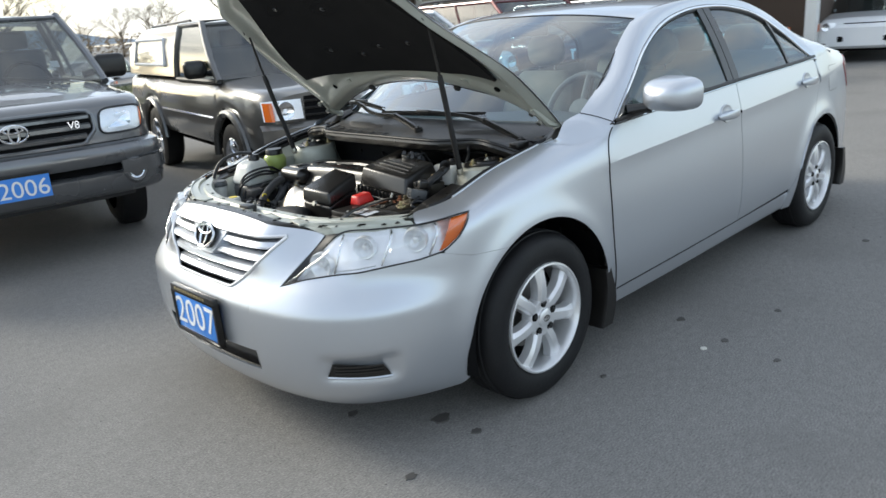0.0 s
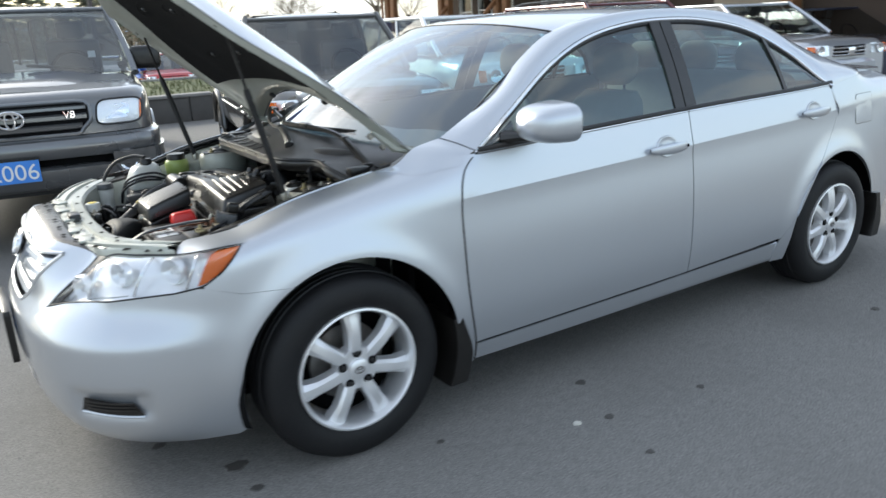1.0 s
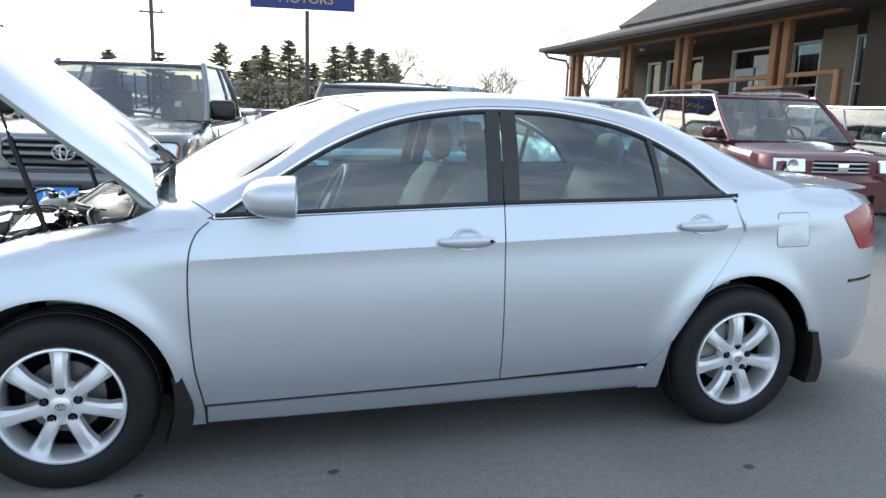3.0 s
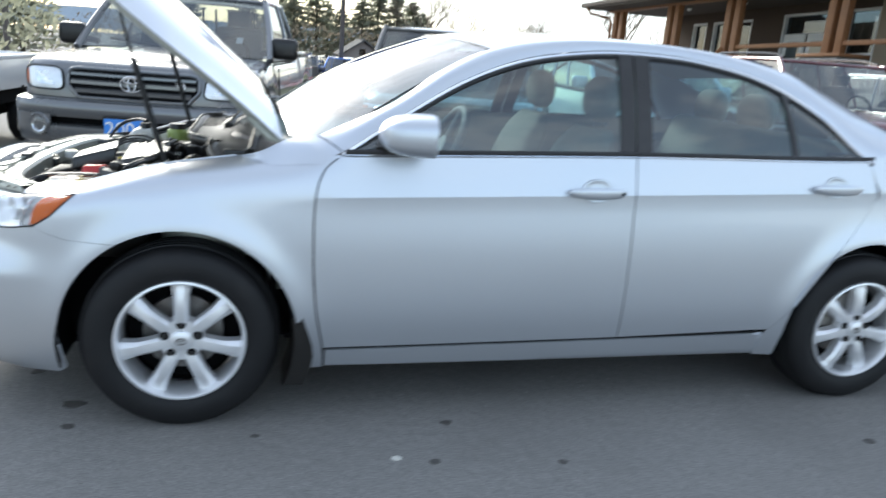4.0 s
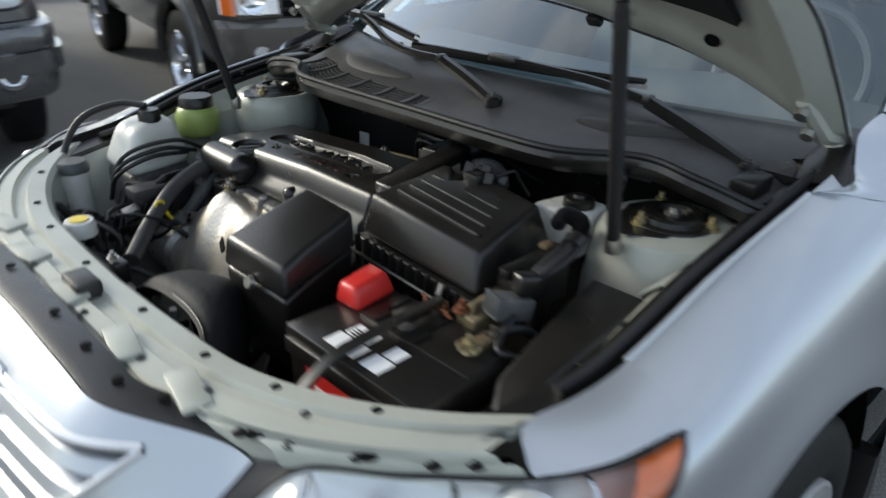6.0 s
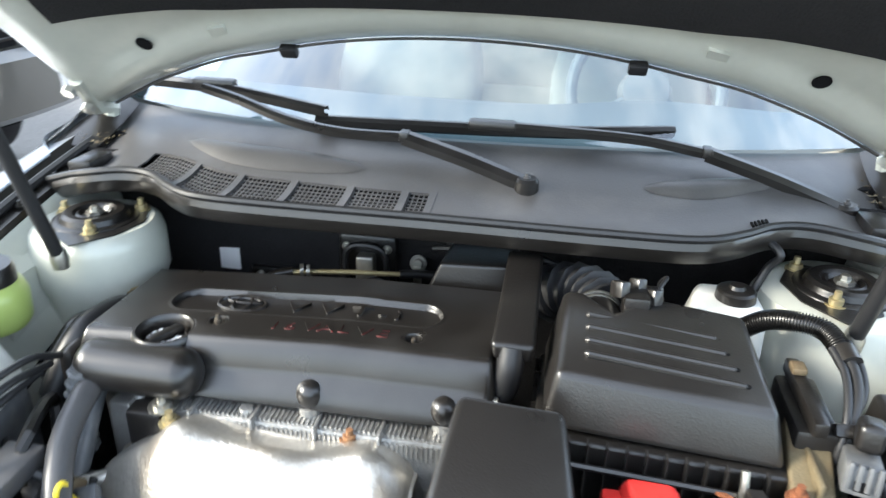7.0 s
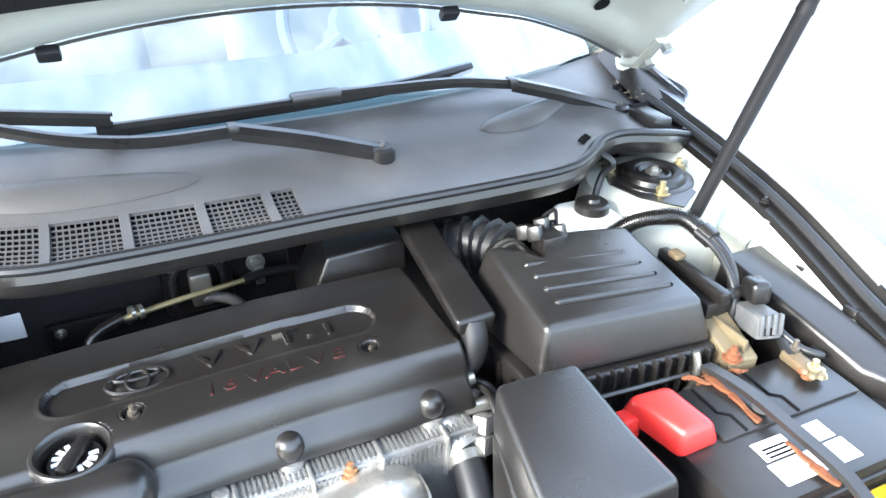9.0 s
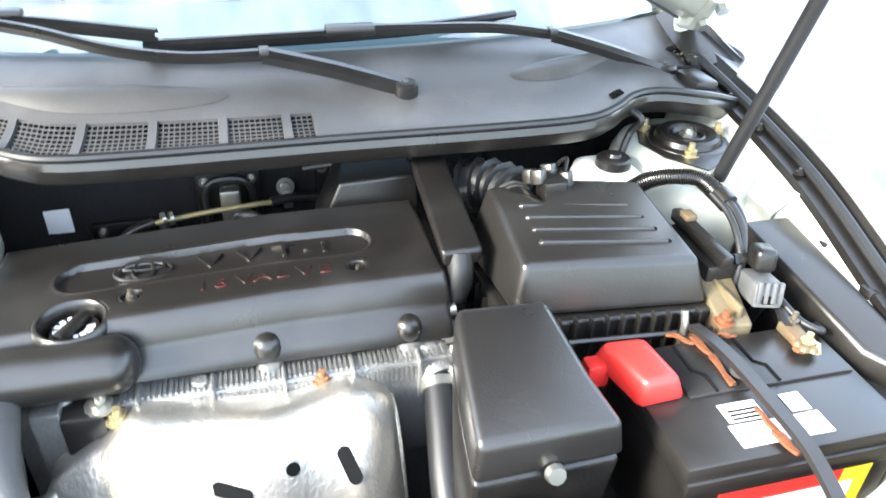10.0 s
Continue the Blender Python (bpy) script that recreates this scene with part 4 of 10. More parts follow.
# mirrors
for side in (-1, 1):
    g = Geo()
    rows = []
    for t in np.linspace(0, 1, 14):   # from the front cap to the glass face
        k = (0.90 + 0.10 * t) * max(0.03, 1 - (1 - t) ** 4.2) ** 0.5
        row = []
        for a in np.linspace(0, 2 * math.pi, 32, endpoint=False):
            ca, sa = math.cos(a), math.sin(a)
            yy = 0.118 * k * math.copysign(abs(ca) ** 0.6, ca)
            zz = 0.074 * k * math.copysign(abs(sa) ** 0.6, sa)
            row.append((0.632 + 0.175 * t - 0.10 * (yy + 0.02), side * (0.985 + yy), 1.080 + zz * (1 - 0.08 * (yy / 0.118 + 1) / 2) - 0.004))
        rows.append(row)
    face = [Vector(p) for p in rows[-1]]
    mid = sum(face, Vector()) / len(face)
    for k, dx in ((0.985, 0.006), (0.945, 0.009), (0.90, 0.008), (0.88, 0.0)):
        rows.append([mid + (p - mid) * k + Vector((dx, 0, 0)) for p in face])
    g.grid(rows, close_u=True)
    g.poly(rows[0])
    mir = part("door_mirror", g, SILVER, sedan, "silver door mirror housing")
    part("mirror_glass", Geo().poly([Vector(p) for p in rows[-1]]), CHROME, mir)
    part("mirror_foot", Geo().tube([(0.665, side * 0.83, 1.015), (0.70, side * 0.875, 1.022), (0.72, side * 0.915, 1.026)], [0.028, 0.022, 0.022], 10), SATIN_PL, mir)



# ---- wheels ----
def wheel(cx, side):
    cy = side * 0.895
    hub = part("wheel", Geo().lathe([(0.20, -0.20), (0.212, -0.20), (0.212, -0.03), (0.205, -0.025), (0.20, -0.20)], 48, Matrix.Translation((cx, cy, 0.325)) @ pose(0, 0, 0, 90, 0, 0) @ Matrix.Scale(-side, 4, (0, 0, 1))), ALLOY, sedan, "silver seven-spoke alloy wheel")
    M = Matrix.Translation((cx, cy, 0.325)) @ pose(0, 0, 0, 90 if side < 0 else -90, 0, 0)   # local z points out of the car
    R = TYRE_R
    prof = [(0.205, -0.19), (0.24, -0.205), (0.29, -0.207), (R - 0.012, -0.185), (R - 0.002, -0.16), (R, -0.13), (R, -0.075), (R - 0.003, -0.04), (R - 0.010, -0.016), (0.298, 0.001), (0.262, 0.008), (0.235, 0.004), (0.216, -0.006), (0.206, -0.016)]
    part("tyre", Geo().lathe(prof, 72, M), RUBBER, hub, "black road tyre with worn tread")
    g = Geo()
    for gy in (-0.15, -0.122, -0.085, -0.058):   # tread ribs
        g.lathe([(R - 0.001, gy - 0.010), (R + 0.004, gy - 0.008), (R + 0.004, gy + 0.008), (R - 0.001, gy + 0.010)], 72, M)
    part("tread", g, RUBBER, hub)
    # rim lip, barrel
    part("rim_lip", Geo().lathe([(0.218, -0.012), (0.216, 0.004), (0.209, 0.006), (0.203, -0.002), (0.199, -0.03), (0.197, -0.11)], 64, M), ALLOY, hub)
    part("brake_disc", Geo().lathe([(0.0, -0.10), (0.135, -0.10), (0.135, -0.12), (0.0, -0.12)], 40, M), DISC, hub)
    # near-black disc added behind the brake, shade inside the rim as colour
    part("barrel_shade", Geo().lathe([(0.0, -0.15), (0.19, -0.15), (0.19, -0.112)], 40, M), DARK, hub)
    # seven spokes with chamfered flanks that widen towards the rim
    for k in range(7):
        a = 2 * math.pi * k / 7 + math.pi / 2
        rr = M @ Matrix.Rotation(a, 4, "Z")
        rows = []
        for t in np.linspace(0, 1, 12):
            rad = 0.050 + 0.157 * t
            w = 0.0235 + 0.001 * t + 0.007 * smooth(0.55, 0.95, t) + 0.005 * smooth(0.9, 1, t)
            flat = 0.62 - 0.22 * smooth(0.35, 0.95, t)
            h = -0.014 + 0.010 * math.sin(math.pi * min(t * 1.1, 1)) - 0.006 * t
            rows.append([rr @ Vector((rad, yy, h + hz)) for yy, hz in ((-w * 1.12, -0.045), (-w, -0.012), (-w * flat, 0.0), (0, 0.0012), (w * flat, 0.0), (w, -0.012), (w * 1.12, -0.045))])
        part("spoke", Geo().grid(rows), ALLOY, hub, angle=20)
    part("hub_boss", Geo().lathe([(0.078, -0.06), (0.076, -0.022), (0.072, -0.014), (0.040, -0.013), (0.037, -0.013), (0.035, -0.005), (0.028, -0.001), (0.0, 0.0)], 48, M), ALLOY, hub)
    e = Geo()
    for a, b, c in ((0.017, 0.012, 0.0), (0.006, 0.011, 0.0), (0.012, 0.0045, 0.006)):
        e.tube([M @ Vector((a * math.cos(t), c + b * math.sin(t), 0.001)) for t in np.linspace(0, 2 * math.pi, 17)], 0.0015, 6, caps=False)
    part("hub_emblem", e, DISC, hub)
    for k in range(5):
        a = 2 * math.pi * k / 5 + math.pi / 2
        p = M @ Matrix.Translation((0.0575 * math.cos(a), 0.0575 * math.sin(a), 0))
        # dark discs on the boss, the pockets' shade put into the colour
        part("lug_pocket", Geo().lathe([(0.0, -0.0115), (0.0140, -0.0115), (0.0155, -0.0100), (0.0165, -0.014)], 18, p), DARK, hub)
        part("lug_nut", Geo().lathe([(0.0090, -0.012), (0.0090, -0.006), (0.0060, -0.003), (0.0, -0.003)], 6, p), BLACK_PL, hub)


for _cx in (0.0, AXLE):
    for _side in (-1, 1):
        wheel(_cx, _side)


# ---- hood, propped open ----
HINGE_X, HINGE_Z, HOOD_UP = 0.335, 1.005, 49.5
hood_mid = table([(-0.85, 0.842), (-0.75, 0.872), (-0.6, 0.915), (-0.3, 0.985), (0.0, 1.035), (0.15, 1.055), (0.4, 1.07)])
hood_edge = table([(-0.85, 0.80), (-0.6, 0.815), (-0.45, 0.845), (-0.3, 0.872), (0.0, 0.945), (0.2, 0.985), (0.36, 1.005)])
_open = Matrix.Translation((HINGE_X, 0, HINGE_Z)) @ Matrix.Rotation(radians(HOOD_UP), 4, "Y") @ Matrix.Translation((-HINGE_X, 0, -HINGE_Z))


def hood_at(u, v, drop=0.0):
    xr, xf = 0.14 + 0.21 * abs(u) ** 2, -0.825 + 0.33 * abs(u) ** 2.6
    x = xf + (xr - xf) * v
    y = u * (0.60 + 0.142 * smooth(0, 0.62, v))
    z = hood_mid(x) + (hood_edge(x) - hood_mid(x)) * abs(u) ** 2.3 + 0.008 * smooth(0.45, 0.62, abs(u)) * (1 - smooth(0.75, 0.95, abs(u)))
    return _open @ Vector((x, y, z - drop))


us, vs = np.linspace(-1, 1, 49), np.linspace(0, 1, 37)
hood = part("hood", Geo().grid([[hood_at(u, v) for u in us] for v in vs]), SILVER, sedan, "silver hood raised on two gas struts", thick=0.002)


def rim_drop(u, v):
    e = min(1 - abs(u), v * 1.4, (1 - v) * 1.2)
    return 0.004 + 0.034 * smooth(0.0, 0.07, e) - 0.012 * smooth(0.10, 0.16, e)


part("inner_panel", Geo().grid([[hood_at(u * 0.99, 0.006 + 0.988 * v, rim_drop(u * 0.99, v)) for u in np.linspace(-1, 1, 81)] for v in np.linspace(0, 1, 61)]), SILVER_IN, hood, "grey-green painted hood underside")
def felt_at(a, b):
    """a across -1..1, b along 0..1; the back edge runs straight across."""
    u = a * (0.84 - 0.20 * (1 - b) ** 1.5)
    xr, xf = 0.14 + 0.21 * abs(u) ** 2, -0.825 + 0.33 * abs(u) ** 2.6
    x = -0.70 + 0.14 * a * a + b * (0.715 + 0.01 * a * a - 0.14 * a * a)
    return hood_at(u, (x - xf) / (xr - xf), 0.034 + 0.006 * min(1, 8 * min(b, 1 - b, (1 - abs(a)) * 0.6)))
felt = part("hood_insulator", Geo().grid([[felt_at(a, b) for a in np.linspace(-1, 1, 41)] for b in np.linspace(0, 1, 31)]), FELT, hood, "black felt hood insulator pad", thick=0.012)
for a, b, r in ((-0.55, 0.25, 0.07), (-0.5, 0.7, 0.05), (0.0, 0.4, 0.08), (0.1, 0.82, 0.04), (0.55, 0.3, 0.07), (0.4, 0.75, 0.05), (-0.15, 0.75, 0.05)):
    p0, px, py = felt_at(a, b), felt_at(a + 0.05, b), felt_at(a, b + 0.05)
    ex, ey = (px - p0).normalized(), (py - p0).normalized()
    n = ex.cross(ey).normalized()
    n = n if n.z < 0 else -n
    part("insulator_clip", Geo().lathe([(0.0, 0.018), (0.010, 0.016), (0.012, 0.010)], 10, Matrix.Translation(p0) @ n.to_track_quat("Z", "Y").to_matrix().to_4x4()), BLACK_PL, felt)
    part("pressed_groove", Geo().tube([p0 + (ex * math.cos(t) * r + ey * math.sin(t) * r * 0.5) + n * 0.009 for t in np.linspace(0, 2 * math.pi, 21)], 0.005, 6, caps=False), FELT, felt)
# slots and bumpers on the underside
for u, v in ((-0.9, 0.35), (-0.9, 0.5), (-0.9, 0.62), (-0.91, 0.74), (0.9, 0.35), (0.9, 0.5), (0.9, 0.62), (0.91, 0.74), (-0.52, 0.90), (0.52, 0.90)):
    p = [hood_at(u + du, v + dv, 0.030) for du, dv in ((-0.012, -0.02), (0.03, -0.02), (0.03, 0.012), (-0.012, 0.012))]
    part("stiffener_tab", Geo().poly(p), SILVER_IN, hood, thick=0.006)
for u, v in ((-0.72, 0.87), (0.72, 0.87), (-0.93, 0.2), (0.93, 0.2)):
    c = hood_at(u, v, 0.032)
    part("panel_hole", Geo().lathe([(0.0, 0.0), (0.014, 0.0), (0.014, 0.002), (0.0, 0.002)], 14, Matrix.Translation(c) @ pose(0, 0, 0, 0, HOOD_UP, 0)), DARK, hood)
for u in (-0.37, 0.40):
    p = hood_at(u, 0.985, 0.022)
    part("rubber_stop", Geo().box(-0.010, 0.012, -0.015, 0.015, -0.012, 0.004, Matrix.Translation(p) @ pose(0, 0, 0, 0, HOOD_UP, 0)), SEAL, hood, bevel=0.004)
part("hood_seal", Geo().tube([hood_at(u, 0.997, 0.010) for u in np.linspace(-0.93, 0.93, 50)], 0.0028, 6), GREY_PL, hood)
for side in (-1, 1):
    bolt = hood_at(side * 0.93, 0.86, 0.035)
    arm = Geo().tube([(0.33, side * 0.72, 0.93), (0.34, side * 0.715, 1.0), hood_at(side * 0.955, 0.96, 0.03), bolt], [0.016, 0.018, 0.016, 0.012], 8)
    hinge = part("hood_hinge", arm, SILVER_IN, sedan)
    for v in (0.86, 0.93):
        part("bolt", Geo().lathe([(0.0, 0.012), (0.012, 0.012), (0.012, 0.0)], 6, Matrix.Translation(hood_at(side * 0.94, v, 0.05)) @ pose(0, 0, 0, 0, 180 + HOOD_UP, 0)), STEEL, hinge)
    foot, joint, head = Vector((-0.077, side * 0.561, 0.882)), Vector((-0.170, side * 0.585, 1.235)), Vector((-0.262, side * 0.60, 1.60))
    under = [(foot + (head - foot) * f, hood_at(side * u, v, 0.030)) for f in np.linspace(0.5, 1, 60) for u in (0.80, 0.86, 0.92) for v in np.linspace(0.3, 0.8, 40)]
    head = min(under, key=lambda q: (q[0] - q[1]).length)[0]
    strut = part("hood_strut", Geo().tube([foot, foot.lerp(joint, 0.5), joint], 0.0108, 14), SEAL, sedan, "black gas strut holding the hood")
    part("strut_rod", Geo().tube([joint, head], 0.005, 10), BLACK_PL, strut)
    part("strut_collar", Geo().tube([joint - (joint - foot).normalized() * 0.02, joint + (joint - foot).normalized() * 0.012], [0.0122, 0.009], 14), SEAL, strut)
    part("ball_joint", Geo().lathe([(0.0, -0.02), (0.012, -0.018), (0.014, 0.0), (0.010, 0.014), (0.0, 0.016)], 12, Matrix.Translation(foot)), STEEL, strut)


# ---- engine bay ----
def blk(x0, x1, y0, y1, z0, z1, bevel=0.006, mtx=None, taper=0.0, segs=2):
    g = Geo()
    c = [Vector((x, y, z)) for x in (x0, x1) for y in (y0, y1) for z in (z0, z1)]
    mx, my = (x0 + x1) / 2, (y0 + y1) / 2
    for p in c:
        if p.z == z1 and taper:
            p.x, p.y = mx + (p.x - mx) * (1 - taper), my + (p.y - my) * (1 - taper)
    if mtx is not None:
        c = [mtx @ p for p in c]
    g.v = [tuple(p) for p in c]
    g.f = [(0, 1, 3, 2), (4, 6, 7, 5), (0, 4, 5, 1), (2, 3, 7, 6), (0, 2, 6, 4), (1, 5, 7, 3)]
    return g.mesh("block", bevel=bevel, segs=segs)


def quad_block(top, bottom, bevel=0.008, segs=3):
    """A block between two rings of the same number of points, rounded."""
    g = Geo()
    g.grid([bottom, top], close_u=True)
    g.poly(top)
    g.poly(bottom, flip=True)
    return g.mesh("block", bevel=bevel, segs=segs)


def nut(p, r, h, material, parent, name="nut", tilt=(0, 0, 0)):
    m = Matrix.Translation(p) @ pose(0, 0, 0, *tilt)
    return part(name, Geo().lathe([(0.0, 0.0), (r * 1.5, 0.0), (r * 1.5, h * 0.25), (r, h * 0.25), (r, h * 0.8), (r * 0.55, h * 0.85), (r * 0.5, h * 1.6), (0, h * 1.6)], 12, m), material, parent)


def hose(name, pts, r, material, parent, n=24, seg=12, rings=0):
    ob = part(name, Geo().tube(spline(pts, n), r, seg), material, parent)
    if rings:
        c = spline(pts, rings)
        g = Geo()
        for a, b in zip(c, c[1:]):
            a, b = Vector(a), Vector(b)
            g.tube([a.lerp(b, 0.25), a.lerp(b, 0.5), a.lerp(b, 0.75)], [r * 0.9, r * 1.25, r * 0.9], 10)
        part("corrugation", g, material, ob)
    return ob


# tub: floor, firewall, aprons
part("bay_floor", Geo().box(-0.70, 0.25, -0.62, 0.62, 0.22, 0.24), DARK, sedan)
g = Geo()
g.grid([[(0.245 + 0.01 * math.cos(y * 5), y, z) for y in np.linspace(-0.72, 0.72, 40)] for z in (0.24, 0.5, 0.7, 0.85, 0.95)])
firewall = part("firewall", g, FELT, sedan)
for y, z, w, h in ((0.167, 0.765, 0.055, 0.06), (-0.02, 0.78, 0.04, 0.05), (0.33, 0.70, 0.07, 0.04)):
    pl = part("access_plate", blk(0.226, 0.242, y - w, y + w, z - h, z + h, 0.008), BLACK_PL, firewall)
    for sy in (-0.7, 0.7):
        nut((0.226, y + sy * w, z + 0.6 * h), 0.006, 0.008, STEEL, pl, tilt=(0, -90, 0))
part("heater_loop", Geo().tube(spline([(0.222, 0.205, 0.73), (0.215, 0.205, 0.79), (0.214, 0.19, 0.808), (0.214, 0.145, 0.808), (0.215, 0.13, 0.79), (0.222, 0.13, 0.73)], 24), 0.006, 8), SEAL, firewall)
part("firewall_label", Geo().box(0.238, 0.244, 0.425, 0.467, 0.722, 0.768), WHITE_LB, firewall, bevel=0.002)
for side in (-1, 1):
    xs = np.linspace(-0.56, 0.34, 40)
    g = Geo()
    rows = [[F(sx(x), top_z(x), side) + Vector((0, -side * o, dz)) for x in xs] for o, dz in ((0.0, -0.001), (0.012, -0.016), (0.055, -0.020), (0.062, -0.05))]
    part("fender_gutter", g.grid(rows), BLACK_PL, sedan, "black plastic gutter along the fender")
    part("fender_seal", Geo().tube([F(sx(x), top_z(x), side) + Vector((0, -side * 0.030, -0.010)) for x in np.linspace(-0.40, 0.33, 40)], 0.009, 8), SEAL, sedan)
    part("fender_edge", Geo().tube([F(sx(x), top_z(x), side) + Vector((0, -side * 0.002, 0.0)) for x in np.linspace(-0.31, 0.17, 26)], 0.004, 8), SILVER, sedan)
    rows = [[F(sx(x), top_z(x), side) + Vector((0, -side * o, dz)) for x in xs] for o, dz in ((0.060, -0.03), (0.085, -0.06), (0.10, -0.14), (0.14, -0.20), (0.15, -0.55))]
    apron = part("inner_apron", Geo().grid(rows), SILVER_IN, sedan, "painted inner fender apron")
    # strut tower
    M = Matrix.Translation((0.056, side * 0.585, 0))
    low = [(0.122, 0.86), (0.135, 0.78), (0.15, 0.60), (0.16, 0.40)] if side < 0 else [(0.108, 0.86), (0.108, 0.80), (0.098, 0.775), (0.09, 0.60), (0.09, 0.40)]
    g = Geo().lathe([(0.0, 0.888), (0.092, 0.888), (0.112 if side < 0 else 0.102, 0.880)] + low, 40, M)
    tower = part("strut_tower", g, SILVER_IN, sedan, "painted strut tower with a rubber mount")
    part("rubber_mount", Geo().lathe([(0.0, 0.898), (0.017, 0.898), (0.021, 0.896), (0.026, 0.902), (0.030, 0.900), (0.034, 0.904), (0.046, 0.905), (0.052, 0.901), (0.055, 0.893), (0.062, 0.894), (0.068, 0.8915), (0.071, 0.886)], 32, M), BLACK_PL, tower)
    part("centre_nut", Geo().lathe([(0.0, 0.912), (0.007, 0.911), (0.008, 0.904), (0.014, 0.904), (0.015, 0.894)], 6, M), STEEL, tower)
    for dx, dy in ((0.052, 0.052), (-0.056, 0.026), (0.01, -0.062)):
        nut((0.056 + dx, side * (0.585 - dy), 0.888), 0.0100, 0.014, BRASSY, tower)
    part("mount_plate", Geo().prism([(0.13, side * 0.53), (0.10, side * 0.64), (-0.02, side * 0.615), (-0.055, side * 0.56), (0.0, side * 0.515), (0.06, side * 0.50)], 0.8885, 0.8905), BLACK_PL, tower)
    part("apron_shelf", Geo().grid([[(x, side * y, z) for x in np.linspace(-0.12, 0.20, 14)] for y, z in ((0.70, 0.872), (0.67, 0.868), (0.64, 0.84), (0.63, 0.70))]), SILVER_IN, apron, thick=0.004)

# cowl panel with its front lip
lip_x = table([(0.0, -0.008), (0.30, -0.010), (0.38, 0.0), (0.43, 0.03), (0.475, 0.068), (0.52, 0.082), (0.60, 0.078), (0.68, 0.105), (0.75, 0.14)])
lip_z = table([(0.0, 0.966), (0.45, 0.966), (0.55, 0.964), (0.62, 0.952), (0.69, 0.928), (0.75, 0.905)])


def cowl_at(y, f, up=0.0):
    ay = abs(y)
    v = min(ay / 0.755, 1.0)
    xb, zb = 0.228 + 0.233 * v ** 2.0, 1.014 - 0.030 * v * v
    x = lip_x(ay) + 0.012 + (xb - lip_x(ay) - 0.012) * f
    z0 = lip_z(ay) - 0.004
    z = z0 + (zb - z0) * f ** 1.6 - 0.012 * math.sin(math.pi * min(f * 1.4, 1)) * (1 - f)
    return Vector((x, y, z + up))


ysc = np.linspace(-0.745, 0.745, 121)
g = Geo()
fs = [0, 0.05, 0.15, 0.28, 0.40, 0.55, 0.7, 0.85, 1.0]
base = len(g.v)
rows = [[cowl_at(y, f) for y in ysc] for f in fs]
for i in range(len(fs) - 1):
    for j in range(len(ysc) - 1):
        ym = (ysc[j] + ysc[j + 1]) / 2
        if 0.02 < ym < 0.545 and 1 <= i <= 3:
            continue   # opening for the intake grate
        g.poly([rows[i][j], rows[i][j + 1], rows[i + 1][j + 1], rows[i + 1][j]])
cowl = part("cowl_panel", g, GREY_PL, sedan, "grey plastic windshield cowl with an intake grate", thick=0.003)
part("cowl_lip", Geo().grid([[Vector((lip_x(abs(y)) + dx, y, lip_z(abs(y)) + dz)) for y in ysc] for dx, dz in ((0.020, -0.004), (0.010, 0.004), (0.0, 0.005), (-0.007, 0.0), (-0.010, -0.010), (-0.004, -0.026), (0.002, -0.034), (0.06, -0.05))]), SATIN_PL, cowl, "black rubber lip of the cowl")
part("lip_seal", Geo().tube([Vector((lip_x(abs(y)) - 0.004, y, lip_z(abs(y)) + 0.006)) for y in ysc], 0.006, 8), SEAL, cowl)
# near-black sheet added under the grate in place of the shade there
part("cowl_shade", Geo().grid([[cowl_at(y, f, -0.035) for y in np.linspace(0.0, 0.56, 20)] for f in (0.0, 0.3, 0.6)]), DARK, cowl)
edges = [0.022, 0.066, 0.155, 0.250, 0.345, 0.440, 0.540]
for a, b in zip(edges, edges[1:]):
    g = Geo()
    a2, b2 = a + 0.006, b - 0.006
    n = max(4, int((b2 - a2) / 0.0075))
    for k in range(n + 1):
        y = a2 + (b2 - a2) * k / n
        g.tube([cowl_at(y, f, -0.004) for f in (0.05, 0.16, 0.28, 0.40)], 0.0013, 4, caps=False)
    for k in range(9):
        f = 0.05 + 0.35 * k / 8
        g.tube([cowl_at(a2 + (b2 - a2) * t, f, -0.003) for t in (0, 0.5, 1)], 0.0015, 4, caps=False)
    part("intake_grate", g, GREY_PL, cowl, "fine plastic intake mesh")
    part("grate_bar", Geo().grid([[cowl_at(a + d, f, h) for f in np.linspace(0.04, 0.41, 8)] for d, h in ((-0.007, -0.006), (-0.006, 0.001), (0.006, 0.001), (0.007, -0.006))]), GREY_PL, cowl)
for y0, y1, f0, w in ((0.14, 0.50, 0.60, 0.12), (-0.52, -0.30, 0.60, 0.10)):
    rows = []
    for t in np.linspace(0, 1, 17):
        k = math.sin(math.pi * t) ** 0.5
        rows.append([cowl_at(y0 + (y1 - y0) * t, f0 + w * k * s, 0.001 + 0.009 * k * (1 - s * s)) for s in np.linspace(-1, 1, 9)])
    part("raised_pad", Geo().grid(rows), GREY_PL, cowl)
for k in range(5):
    p = cowl_at(-0.455 - 0.006 * k, 0.12, 0.002)
    part("slot", Geo().box(-0.008, 0.008, -0.0015, 0.0015, -0.001, 0.002, Matrix.Translation(p)), DARK, cowl)

